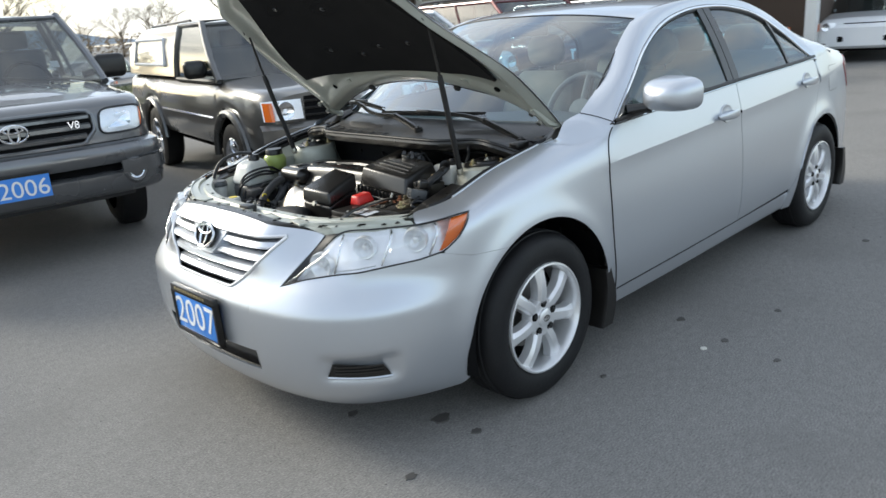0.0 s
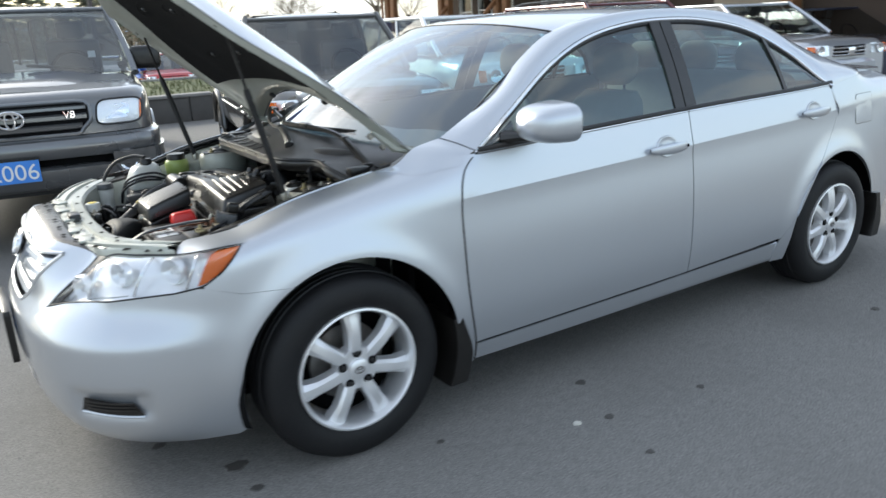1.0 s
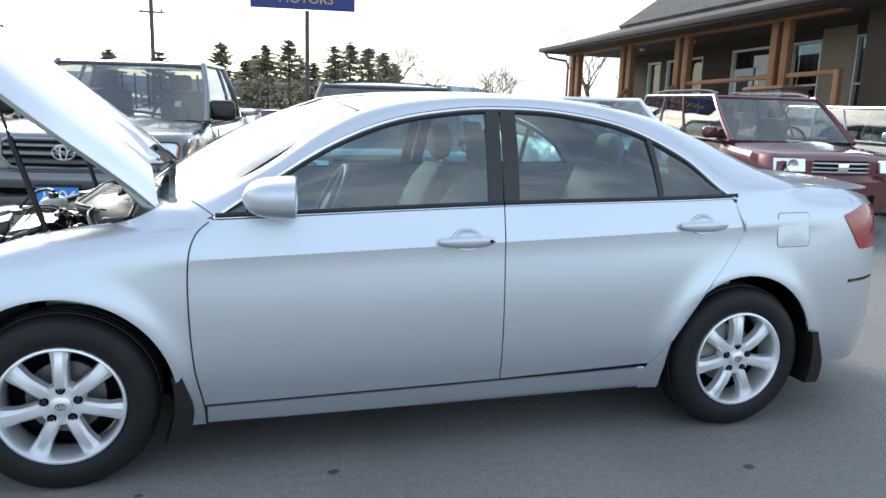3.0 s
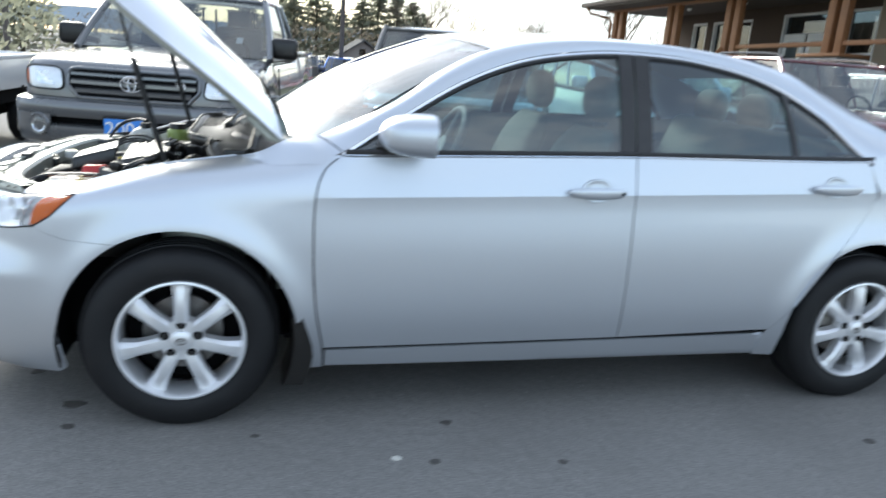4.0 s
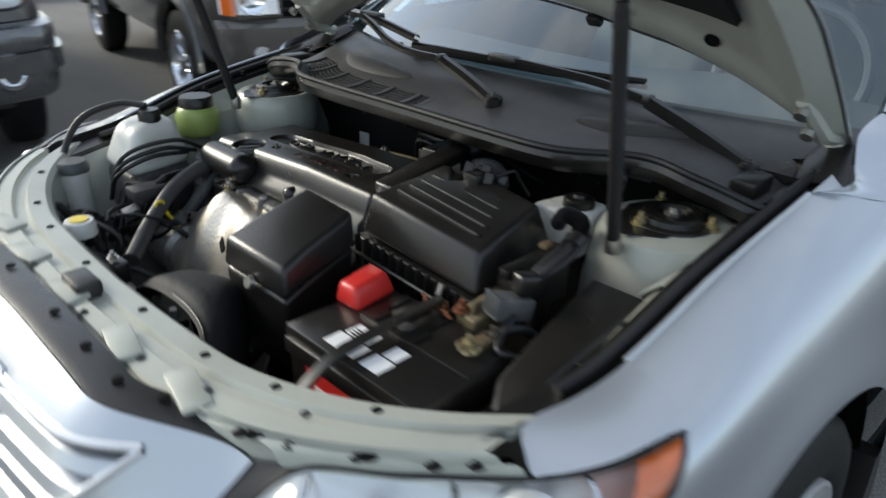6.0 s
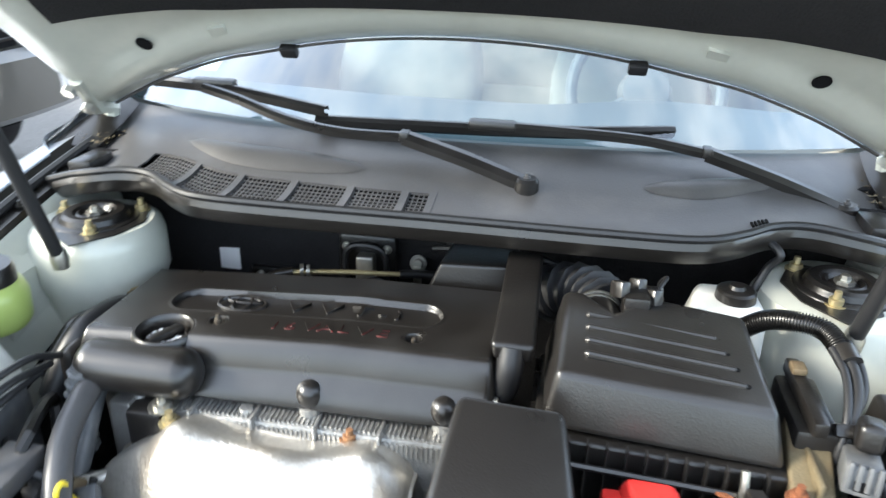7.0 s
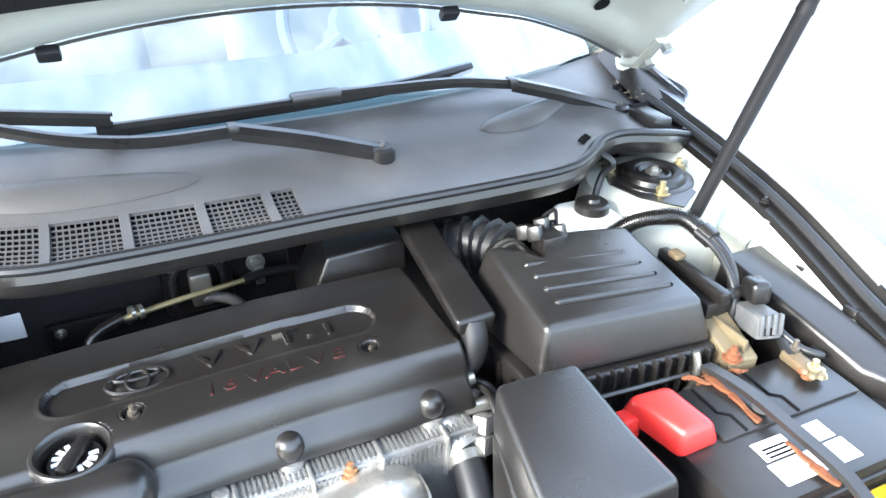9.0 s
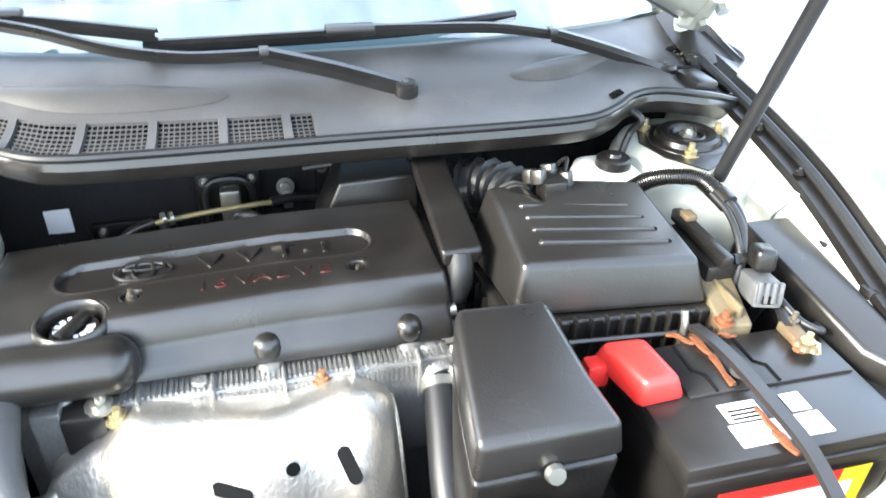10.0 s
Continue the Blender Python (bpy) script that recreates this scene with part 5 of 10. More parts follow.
# wipers
def wiper(pivot, elbow, path, blade):
    w = part("wiper", Geo().lathe([(0.0, 0.020), (0.015, 0.020), (0.019, 0.015), (0.020, -0.004), (0.016, -0.02)], 18, Matrix.Translation(pivot)), BLACK_PL, sedan, "black windshield wiper")
    nut(Vector(pivot) + Vector((0, 0, 0.018)), 0.0055, 0.006, GREY_PL, w)

    def bar(name, pts, hw, ht, material):
        rows = []
        P = [Vector(p) for p in spline(pts, 20)]
        for i, p in enumerate(P):
            d = (P[min(i + 1, 19)] - P[max(i - 1, 0)]).normalized()
            up = Vector((-0.45, 0, 0.9)).normalized()
            side = d.cross(up).normalized()
            up = side.cross(d)
            rows.append([p + side * hw * a + up * ht * b for a, b in ((-1, -0.8), (-0.8, 0.6), (0, 1), (0.8, 0.6), (1, -0.8))])
        return part(name, Geo().grid(rows), material, w)
    bar("arm_head", [Vector(pivot) + Vector((0, 0, 0.010)), Vector(pivot).lerp(Vector(elbow), 0.5) + Vector((0, 0, 0.008)), elbow], 0.0135, 0.009, SATIN_PL)
    bar("arm", [elbow] + path, 0.009, 0.007, SATIN_PL)
    part("arm_knuckle", blk(-0.012, 0.012, -0.008, 0.008, -0.008, 0.010, 0.003, Matrix.Translation(elbow)), SATIN_PL, w)
    b = bar("blade", blade, 0.009, 0.008, BLACK_PL)
    bar("blade_rubber", [Vector(p) + Vector((0.004, 0, -0.010)) for p in blade], 0.003, 0.005, SEAL)
    mid = Vector(spline(blade, 21)[10])
    part("blade_clip", blk(-0.012, 0.012, -0.04, 0.04, -0.004, 0.014, 0.005, Matrix.Translation(mid)), SATIN_PL, w)


wiper((0.128, -0.120, 0.974), (0.178, 0.086, 1.031), [(0.185, 0.20, 1.030), (0.205, 0.30, 1.040), (0.245, 0.40, 1.058), (0.275, 0.48, 1.068)], [(0.245, 0.24, 1.048), (0.285, 0.44, 1.066), (0.345, 0.60, 1.060), (0.385, 0.68, 1.050)])
wiper((0.222, -0.625, 0.940), (0.245, -0.403, 1.020), [(0.242, -0.30, 1.036), (0.234, -0.17, 1.043), (0.230, -0.06, 1.046)], [(0.256, 0.262, 1.028), (0.236, 0.11, 1.036), (0.232, -0.04, 1.040), (0.254, -0.2, 1.040), (0.312, -0.355, 1.036)])

# edges of the sound mat and a line clipped to the firewall
for pts, r in (([(0.16, -0.48, 0.90), (0.14, -0.40, 0.905), (0.12, -0.30, 0.915), (0.11, -0.18, 0.925), (0.11, -0.02, 0.928)], 0.004), ([(0.20, -0.30, 0.86), (0.17, -0.22, 0.885), (0.15, -0.10, 0.90), (0.16, 0.10, 0.905), (0.19, 0.32, 0.90), (0.17, 0.50, 0.91)], 0.005), ([(0.22, -0.20, 0.80), (0.20, -0.12, 0.83), (0.19, -0.03, 0.835), (0.21, 0.04, 0.82)], 0.006)):
    part("mat_edge", Geo().tube(spline(pts, 30), r, 8), SEAL, firewall)
for y in (0.44, 0.27, 0.10, -0.15, -0.33):
    part("mat_clip", Geo().lathe([(0.0, 0.006), (0.008, 0.005), (0.010, 0.0)], 12, Matrix.Translation((0.238, y, 0.83)) @ pose(0, 0, 0, 0, -90, 0)), BLACK_PL, firewall)

# ---- engine ----
engine = part("engine", blk(-0.20, 0.02, -0.12, 0.44, 0.30, 0.775, 0.01), CASTAL, sedan, "cast aluminium engine under a black cover")
EC_X0, EC_X1, EC_Y0, EC_Y1 = -0.206, 0.032, -0.114, 0.468
CAP = Vector((-0.172, 0.345, 0))


def cover_h(x, y):
    z = 0.846 + 0.01 * (EC_X1 - x) / 0.24 - 0.02 * max(0, (y - 0.1) / 0.35)
    # stadium recess
    cx, ya, yb, rr = -0.080 - 0.02 * (0.2 - y) * 0.3, 0.008, 0.345, 0.034
    d = math.hypot(x - cx, y - min(max(y, ya), yb))
    z -= (0.0065 + 0.0025 * (x - cx) / rr) * (1 - smooth(rr - 0.0035, rr, d))
    z += 0.0010 * math.exp(-((d - rr - 0.0015) / 0.0022) ** 2)
    for bx, by in ((-0.140, 0.282), (-0.147, 0.002)):
        z -= 0.012 * (1 - smooth(0.010, 0.014, math.hypot(x - bx, y - by)))
    d = math.hypot(x - CAP.x, y - CAP.y)
    z -= 0.045 * (1 - smooth(0.036, 0.0405, d))
    e = min(x - EC_X0, 0.05)     # rounded front edge
    z -= 0.055 * max(0, 1 - e / 0.030) ** 2.2
    e = min(y - EC_Y0, EC_Y1 - y, EC_X1 - x)
    z -= 0.030 * max(0, 1 - e / 0.012) ** 2
    return z


xs = np.r_[np.linspace(EC_X0, EC_X0 + 0.03, 12)[:-1], np.linspace(EC_X0 + 0.03, EC_X1 - 0.012, 120)[:-1], np.linspace(EC_X1 - 0.012, EC_X1, 5)]
ys = np.r_[np.linspace(EC_Y0, EC_Y0 + 0.012, 5)[:-1], np.linspace(EC_Y0 + 0.012, EC_Y1 - 0.012, 240)[:-1], np.linspace(EC_Y1 - 0.012, EC_Y1, 5)]
g = Geo()
rows = [[(x - (0.012 if i == 0 else 0), y, cover_h(x, y)) for y in ys] for i, x in enumerate(xs)]
rows = [[(p[0] - 0.006, p[1], 0.775) for p in rows[0]]] + rows + [[(p[0], p[1], 0.77) for p in rows[-1]]]
g.grid(rows)
for j, yy in ((0, EC_Y0), (-1, EC_Y1)):
    g.grid([[r[j] for r in rows], [(r[j][0], r[j][1], 0.77) for r in rows]])
cover = part("engine_cover", g, SATIN_PL, engine, "satin black plastic engine cover", angle=50)


def letter_at(name, ch, size, material, x, y, lift, depth, wide):
    """One raised letter that lies on the cover's slope, its foot towards the front."""
    ex, ey = Vector((0, -1, 0.057 if y > 0.1 else 0.0)).normalized(), Vector((1, 0, -0.042)).normalized()
    m = Matrix((ex, ey, ex.cross(ey))).transposed().to_4x4()
    m.translation = (x, y, cover_h(x, y) + lift)
    writing(name, ch, size, material, cover, m @ Matrix.Diagonal((wide, 1.0, 1.0, 1.0)), depth)


for ch, y, wide in (("V", 0.188, 1.3), ("V", 0.138, 1.3), ("T", 0.092, 1.3), ("-", 0.060, 1.2), ("i", 0.038, 1.3)):
    letter_at("raised_letter", ch, 0.043, SATIN_PL, -0.081, y, 0.0008, 0.0022, wide)
for ch, y in (("1", 0.196), ("6", 0.174), ("V", 0.145), ("A", 0.122), ("L", 0.098), ("V", 0.070), ("E", 0.044)):
    letter_at("letter", ch, 0.028, RED_FADED, -0.1463, y, 0.0006, 0.0006, 1.3)
    letter_at("letter_face", ch, 0.028, SATIN_PL, -0.1459, y + 0.0004, 0.0008, 0.0006, 1.3)
em = pose(-0.080, 0.272, cover_h(-0.080, 0.272) + 0.0006, 0, 0, -90)
e = Geo()
for a, b, cy in ((0.036, 0.021, 0.0), (0.013, 0.020, 0.0), (0.026, 0.008, 0.010)):
    e.tube([em @ Vector((a * math.cos(t), cy + b * math.sin(t), 0.002)) for t in np.linspace(0, 2 * math.pi, 33)], 0.0026, 8, caps=False)
part("moulded_emblem", e, SATIN_PL, cover)
for bx, by in ((-0.140, 0.282), (-0.147, 0.002)):
    part("bolt_well", Geo().lathe([(0.0, 0.836), (0.0125, 0.836)], 14, Matrix.Translation((bx, by, 0))), DARK, cover)
    zb = cover_h(bx + 0.022, by)
    part("well_rim", Geo().lathe([(0.0100, zb - 0.012), (0.0108, zb - 0.002), (0.0120, zb + 0.0004), (0.0138, zb + 0.0004), (0.0155, zb - 0.0015)], 24, Matrix.Translation((bx, by, 0))), SATIN_PL, cover)
    nut((bx, by, 0.836), 0.0052, 0.010, DUSTY_ZN, cover, "cover_bolt")
rows = []
for t in np.r_[np.linspace(0, 0.17, 10), np.linspace(0.25, 0.85, 6), np.linspace(0.88, 1, 6)]:
    k = math.sqrt(max(0.02, 1 - (1 - min(1.0, 6 * t)) ** 2)) * math.sqrt(max(0.3, 1 - max(0.0, 6 * t - 5.2) ** 2))
    y = 0.270 + 0.172 * t
    rows.append([(-0.222 + 0.036 * k * math.cos(a), y, 0.806 + 0.034 * k * math.sin(a)) for a in np.linspace(0, 2 * math.pi, 24, endpoint=False)])
g = Geo().grid(rows, close_u=True)
g.poly(rows[0]); g.poly(rows[-1], flip=True)
part("filler_shroud", g, SATIN_PL, cover)
hose("filler_elbow", [(-0.245, 0.425, 0.812), (-0.250, 0.432, 0.785), (-0.252, 0.436, 0.745), (-0.25, 0.44, 0.68)], 0.015, PALE_GREY, cover, rings=10)
wm = Matrix.Translation((CAP.x, CAP.y, 0.0)) @ pose(0, 0, 0, 0, 0, 0)
part("filler_well", Geo().lathe([(0.0325, 0.79), (0.034, 0.830), (0.0355, 0.838), (0.038, 0.8412), (0.041, 0.8410), (0.0435, 0.838), (0.0445, 0.832)], 56, wm), SATIN_PL, cover)
m = Matrix.Translation((CAP.x, CAP.y, 0.806))
capo = part("oil_filler_cap", Geo().lathe([(0.030, 0.0), (0.030, 0.014), (0.0275, 0.020), (0.0, 0.021)], 32, m), BLACK_PL, cover, "black oil filler cap with white print")
part("grip", blk(-0.008, 0.008, -0.027, 0.027, 0.018, 0.031, 0.005, m @ pose(0, 0, 0, 0, 0, 60)), BLACK_PL, capo)
for a0, r0, w in ((195, 0.0185, 0.005), (20, 0.0185, 0.005)):
    for k in range(4):
        a = radians(a0 + 26 * k)
        part("print_bar", Geo().box(-w, w, -0.0026, 0.0026, 0.0205, 0.0218, m @ Matrix.Rotation(a, 4, "Z") @ Matrix.Translation((r0, 0, 0))), WHITE_LB, capo)
# cylinder head ledge, stud balls, shield
head = part("cylinder_head", blk(-0.245, -0.19, -0.105, 0.40, 0.60, 0.762, 0.006), CASTAL, engine)
for k in range(64):
    y = -0.095 + 0.4 * k / 63
    part("casting_fin", Geo().box(-0.2475, -0.2455, y, y + 0.0032, 0.735, 0.757).box(-0.240, -0.215, y, y + 0.0032, 0.7615, 0.765), CASTAL, head)
for k in range(6):
    y = -0.06 + 0.085 * k
    part("head_rib", blk(-0.252, -0.215, y - 0.003, y + 0.003, 0.70, 0.768, 0.003), CASTAL, head)
for y in (0.21, 0.36):
    part("casting_boss", Geo().lathe([(0.0, 0.770), (0.009, 0.769), (0.011, 0.762), (0.014, 0.745)], 14, Matrix.Translation((-0.226, y, 0))), CASTAL, head)
for y in (-0.052, 0.126):
    p = Matrix.Translation((-0.212, y, 0.775))
    b = part("rubber_ball", Geo().lathe([(0.0, 0.036), (0.006, 0.0352), (0.012, 0.032), (0.0165, 0.0265), (0.0182, 0.018), (0.0165, 0.009), (0.012, 0.003), (0.010, -0.02)], 26, p), SATIN_PL, engine, "round rubber mounting ball on a stud")
    part("stud", Geo().lathe([(0.016, -0.022), (0.016, 0.0), (0.0, 0.002)], 16, p), CASTAL, b)
# heat shield over the manifold: bulged sheet with slots and a wavy rim
def shield_pt(t, s):
    y = -0.022 + 0.412 * s
    left = smooth(0.72, 0.86, s)
    edge = min(1.0, 7 * min(s, 1 - s)) ** 0.5
    x0 = -0.236 - 0.010 * left + 0.010 * math.sin(s * 8.5 + 1.0) * (1 - t)
    x = x0 - 0.235 * t * (0.86 + 0.14 * edge)
    z = 0.756 - 0.030 * left * (1 - 0.6 * t) - 0.006 * (1 - math.cos(s * 9.0)) * (1 - t)
    z += 0.016 * math.sin(math.pi * min(t * 1.6, 1)) * edge - 0.44 * max(0, t - 0.20) ** 1.5 - 0.045 * (1 - edge)
    z += 0.013 * math.sin(s * 19.0 + 0.4) * smooth(0.08, 0.40, t) * edge
    return Vector((x, y, z))


rows = [[shield_pt(t, s) for s in np.linspace(0, 1, 64)] for t in np.linspace(0, 1, 44)]
shield = part("heat_shield", Geo().grid(rows), HEATSH, engine, "bare metal exhaust heat shield with slots", thick=0.0015)
for t, s, half, a in ((0.46, 0.495, 0.016, -42), (0.44, 0.325, 0.0, 0), (0.46, 0.165, 0.016, 80), (0.85, 0.62, 0.015, 60)):
    p = shield_pt(t, s)
    ex, ey = (shield_pt(t, s - 0.02) - p).normalized(), (shield_pt(t - 0.02, s) - p).normalized()
    n = ex.cross(ey).normalized()
    m = Matrix((ex, n.cross(ex), n)).transposed().to_4x4()
    m.translation = p
    m = m @ Matrix.Rotation(radians(a), 4, "Z")
    ring = [(half + 0.0085 * math.cos(q), 0.0085 * math.sin(q)) for q in np.linspace(-math.pi / 2, math.pi / 2, 9)] + [(-half + 0.0085 * math.cos(q), 0.0085 * math.sin(q)) for q in np.linspace(math.pi / 2, 1.5 * math.pi, 9)]
    part("slot", Geo().prism(ring, -0.001, 0.0016, m), DARK, shield)
part("rolled_edge", Geo().tube([p + Vector((0.001, 0, 0.001)) for p in rows[0]], 0.0045, 8), HEATSH, shield)
part("side_flange", Geo().tube([r[0] for r in rows], 0.0035, 8), HEATSH, shield)
part("side_flange", Geo().tube([r[-1] for r in rows], 0.0035, 8), HEATSH, shield)
for s in (0.21, 0.80):
    nut(shield_pt(0.045, s) + Vector((0, 0, 0.001)), 0.009, 0.009, RUST, shield, "rusty_bolt")
# bracket and fittings at the belt end of the head
brk_m = Matrix.Translation((-0.235, 0.335, 0.755))
eb = part("lifting_bracket", blk(-0.03, 0.03, -0.022, 0.028, -0.045, 0.012, 0.006, brk_m), BLACK_PL, engine)
nut((-0.245, 0.318, 0.766), 0.013, 0.012, STEEL, eb)
nut((-0.262, 0.300, 0.755), 0.010, 0.012, BRASSY, eb)
hose("bypass_pipe", [(-0.25, 0.33, 0.70), (-0.30, 0.37, 0.69), (-0.33, 0.43, 0.68)], 0.012, STEEL, engine)
hose("grey_hose", [(-0.17, 0.425, 0.79), (-0.20, 0.431, 0.775), (-0.24, 0.428, 0.745), (-0.29, 0.42, 0.70), (-0.35, 0.41, 0.66)], 0.015, PALE_GREY, engine)
for k in range(5):
    part("sensor_plug", blk(-0.014, 0.014, -0.010, 0.010, -0.012, 0.012, 0.003, Matrix.Translation((-0.29 - 0.02 * k, 0.37 + 0.018 * (k % 3), 0.675 + 0.008 * k)) @ pose(0, 0, 0, 20 * k, 15, 37 * k)), (CASTAL, BLACK_PL, DUSTY_BR, PALE_GREY, BLACK_PL)[k], engine)
for k in range(4):
    y = 0.02 + 0.09 * k
    part("exhaust_runner", Geo().tube(spline([(-0.24, y, 0.66), (-0.33, y + 0.01, 0.61), (-0.39, 0.15 + (y - 0.15) * 0.6, 0.50), (-0.40, 0.15, 0.36)], 14), 0.026, 14), RUST, engine)
# radiator hose, pipes, plugs at the battery side of the head
hose("radiator_hose", [(-0.205, -0.075, 0.735), (-0.245, -0.085, 0.725), (-0.30, -0.078, 0.70), (-0.38, -0.068, 0.655), (-0.46, -0.07, 0.60), (-0.55, -0.09, 0.58)], 0.022, SEAL, engine)
part("thermostat_housing", Geo().tube([(-0.185, -0.065, 0.745), (-0.215, -0.078, 0.742), (-0.245, -0.085, 0.728)], [0.030, 0.028, 0.025], 18), CASTAL, engine)
part("hose_clamp", Geo().tube([(-0.248, -0.085, 0.724), (-0.260, -0.084, 0.719)], 0.0245, 18), STEEL, engine)
for pts, r, m in (([(-0.19, -0.10, 0.79), (-0.20, -0.135, 0.785), (-0.235, -0.14, 0.77), (-0.25, -0.14, 0.70)], 0.006, SEAL), ([(-0.17, -0.118, 0.78), (-0.22, -0.128, 0.79), (-0.255, -0.125, 0.775), (-0.28, -0.13, 0.72)], 0.005, BLACK_PL), ([(-0.19, -0.07, 0.79), (-0.195, -0.12, 0.800)], 0.009, STEEL), ([(-0.215, -0.10, 0.77), (-0.22, -0.155, 0.772)], 0.010, STEEL)):
    hose("pipe", pts, r, m, engine)
for p in ((-0.205, -0.105, 0.775), (-0.235, -0.118, 0.755), (-0.195, -0.13, 0.77), (-0.25, -0.11, 0.735)):
    part("sensor_plug", blk(-0.011, 0.011, -0.014, 0.014, -0.012, 0.012, 0.003, Matrix.Translation(p) @ pose(0, 0, 0, 20, 15, 30)), CASTAL if p[0] < -0.2 else BLACK_PL, engine)

# things behind the cover: firewall pipes, bracket, intake
hose("firewall_pipe", [(0.10, 0.347, 0.66), (0.122, 0.343, 0.735), (0.138, 0.325, 0.766), (0.155, 0.285, 0.775)], 0.0080, SATIN_PL, engine)
hose("firewall_tube", [(0.150, 0.295, 0.774), (0.175, 0.20, 0.772), (0.20, 0.10, 0.766), (0.218, 0.05, 0.76)], 0.0048, BRASSY, engine)
hose("rubber_line", [(0.20, 0.10, 0.766), (0.215, 0.06, 0.763), (0.222, 0.0, 0.752), (0.20, -0.04, 0.73)], 0.008, SEAL, engine)
for y in (0.262, 0.274):
    part("pipe_union", Geo().tube([(0.160, y, 0.775), (0.162, y - 0.006, 0.775)], 0.0115, 12), STEEL, engine)
part("heater_valve", blk(0.196, 0.224, 0.148, 0.182, 0.735, 0.795, 0.006), STEEL, engine)
hose("valve_elbow", [(0.205, 0.165, 0.745), (0.195, 0.14, 0.748), (0.19, 0.115, 0.735), (0.195, 0.10, 0.70)], 0.009, GREY_PL, engine)
part("clip_bolt", Geo().lathe([(0.0, 0.012), (0.008, 0.011), (0.010, 0.004), (0.016, 0.004), (0.016, 0.0)], 14, Matrix.Translation((0.236, 0.072, 0.775)) @ pose(0, 0, 0, 0, -80, 0)), STEEL, engine)
part("pipe_clip", blk(0.214, 0.220, 0.062, 0.078, 0.742, 0.778, 0.003), STEEL, engine)
part("intake_box", quad_block([(0.15, -0.015, 0.885), (0.15, -0.115, 0.885), (0.04, -0.12, 0.88), (0.04, 0.0, 0.875)], [(0.15, 0.03, 0.78), (0.15, -0.12, 0.78), (0.035, -0.125, 0.78), (0.035, 0.04, 0.78)], 0.006), BLACK_PL, engine)
part("vent_pad", quad_block([(0.030, -0.105, 0.916), (0.030, -0.158, 0.916), (-0.178, -0.160, 0.878), (-0.178, -0.102, 0.878)], [(0.030, -0.108, 0.890), (0.030, -0.155, 0.890), (-0.178, -0.156, 0.853), (-0.178, -0.106, 0.853)], 0.007), BLACK_PL, engine, "long black breather cover")
hose("breather_hose", [(-0.165, -0.130, 0.868), (-0.178, -0.128, 0.835), (-0.170, -0.120, 0.800), (-0.14, -0.11, 0.785)], 0.018, SEAL, engine)
hose("intake_bellows", [(0.05, -0.16, 0.83), (0.03, -0.19, 0.855), (0.0, -0.225, 0.868), (-0.045, -0.25, 0.872)], 0.036, SEAL, engine, seg=18, rings=8)

# ---- air cleaner ----
LID_T = [(-0.252, -0.186, 0.898), (-0.246, -0.436, 0.870), (-0.085, -0.420, 0.904), (-0.075, -0.300, 0.914), (-0.125, -0.255, 0.912), (-0.078, -0.215, 0.914), (-0.078, -0.190, 0.913)]
LID_B = [(-0.268, -0.174, 0.828), (-0.268, -0.450, 0.806), (-0.055, -0.445, 0.800), (-0.050, -0.300, 0.800), (-0.07, -0.255, 0.800), (-0.055, -0.21, 0.80), (-0.055, -0.170, 0.80)]
airbox = part("air_cleaner", quad_block(LID_T, LID_B, 0.010, 4), LID_PL, sedan, "black plastic air cleaner housing")
for k in range(4):
    f = 0.20 + 0.155 * k
    a = Vector(LID_T[0]).lerp(Vector(LID_T[6]), f) + Vector((0, -0.030, 0.0022))
    b = Vector(LID_T[1]).lerp(Vector(LID_T[2]), f) + Vector((0, 0.028 + 0.006 * k, 0.0022))
    part("rib", Geo().tube([a, a.lerp(b, 0.02), a.lerp(b, 0.98), b], [0.002, 0.0048, 0.0048, 0.002], 10), LID_PL, airbox)
    part("rib_end", Geo().lathe([(0.0, 0.002), (0.004, 0.002), (0.004, -0.002)], 8, Matrix.Translation(b)), DARK, airbox)
part("lower_case", quad_block([(p[0] * 1.0 - 0.006 * (1 if p[0] < -0.2 else -1), p[1] + (0.008 if p[1] > -0.3 else -0.008), 0.822 if p[1] > -0.3 else 0.802) for p in LID_B[:3]] + [(-0.050, -0.165, 0.792)], [(-0.262, -0.18, 0.62), (-0.262, -0.44, 0.62), (-0.07, -0.43, 0.62), (-0.07, -0.18, 0.62)], 0.006), BLACK_PL, airbox)
for i in range(12):
    y = -0.185 - 0.022 * i
    part("case_rib", Geo().box(-0.288, -0.276, y - 0.0012, y + 0.0012, 0.750, 0.832 - 0.075 * (-0.17 - y)), LID_PL, airbox)
for i in range(6):
    x = -0.255 + 0.035 * i
    part("case_rib", Geo().box(x - 0.0015, x + 0.0015, -0.170, -0.160, 0.745, 0.802), BLACK_PL, airbox)
part("case_flange", Geo().tube([(-0.288, -0.166, 0.800), (-0.288, -0.458, 0.780)], 0.004, 6), LID_PL, airbox)
part("spring_clip", Geo().tube(spline([(-0.288, -0.40, 0.82), (-0.296, -0.40, 0.80), (-0.294, -0.40, 0.765), (-0.285, -0.40, 0.75)], 10), 0.005, 8), STEEL, airbox)
nut((-0.292, -0.412, 0.772), 0.010, 0.014, RUST, airbox, "rusty_bolt")
hose("flow_duct", [(-0.05, -0.235, 0.868), (-0.085, -0.237, 0.872), (-0.125, -0.245, 0.874)], 0.034, BLACK_PL, airbox, seg=20)
for x in (-0.060, -0.072):
    part("duct_clamp", Geo().tube([(x, -0.236, 0.869), (x - 0.004, -0.2365, 0.8695)], 0.0365, 22), STEEL, airbox)
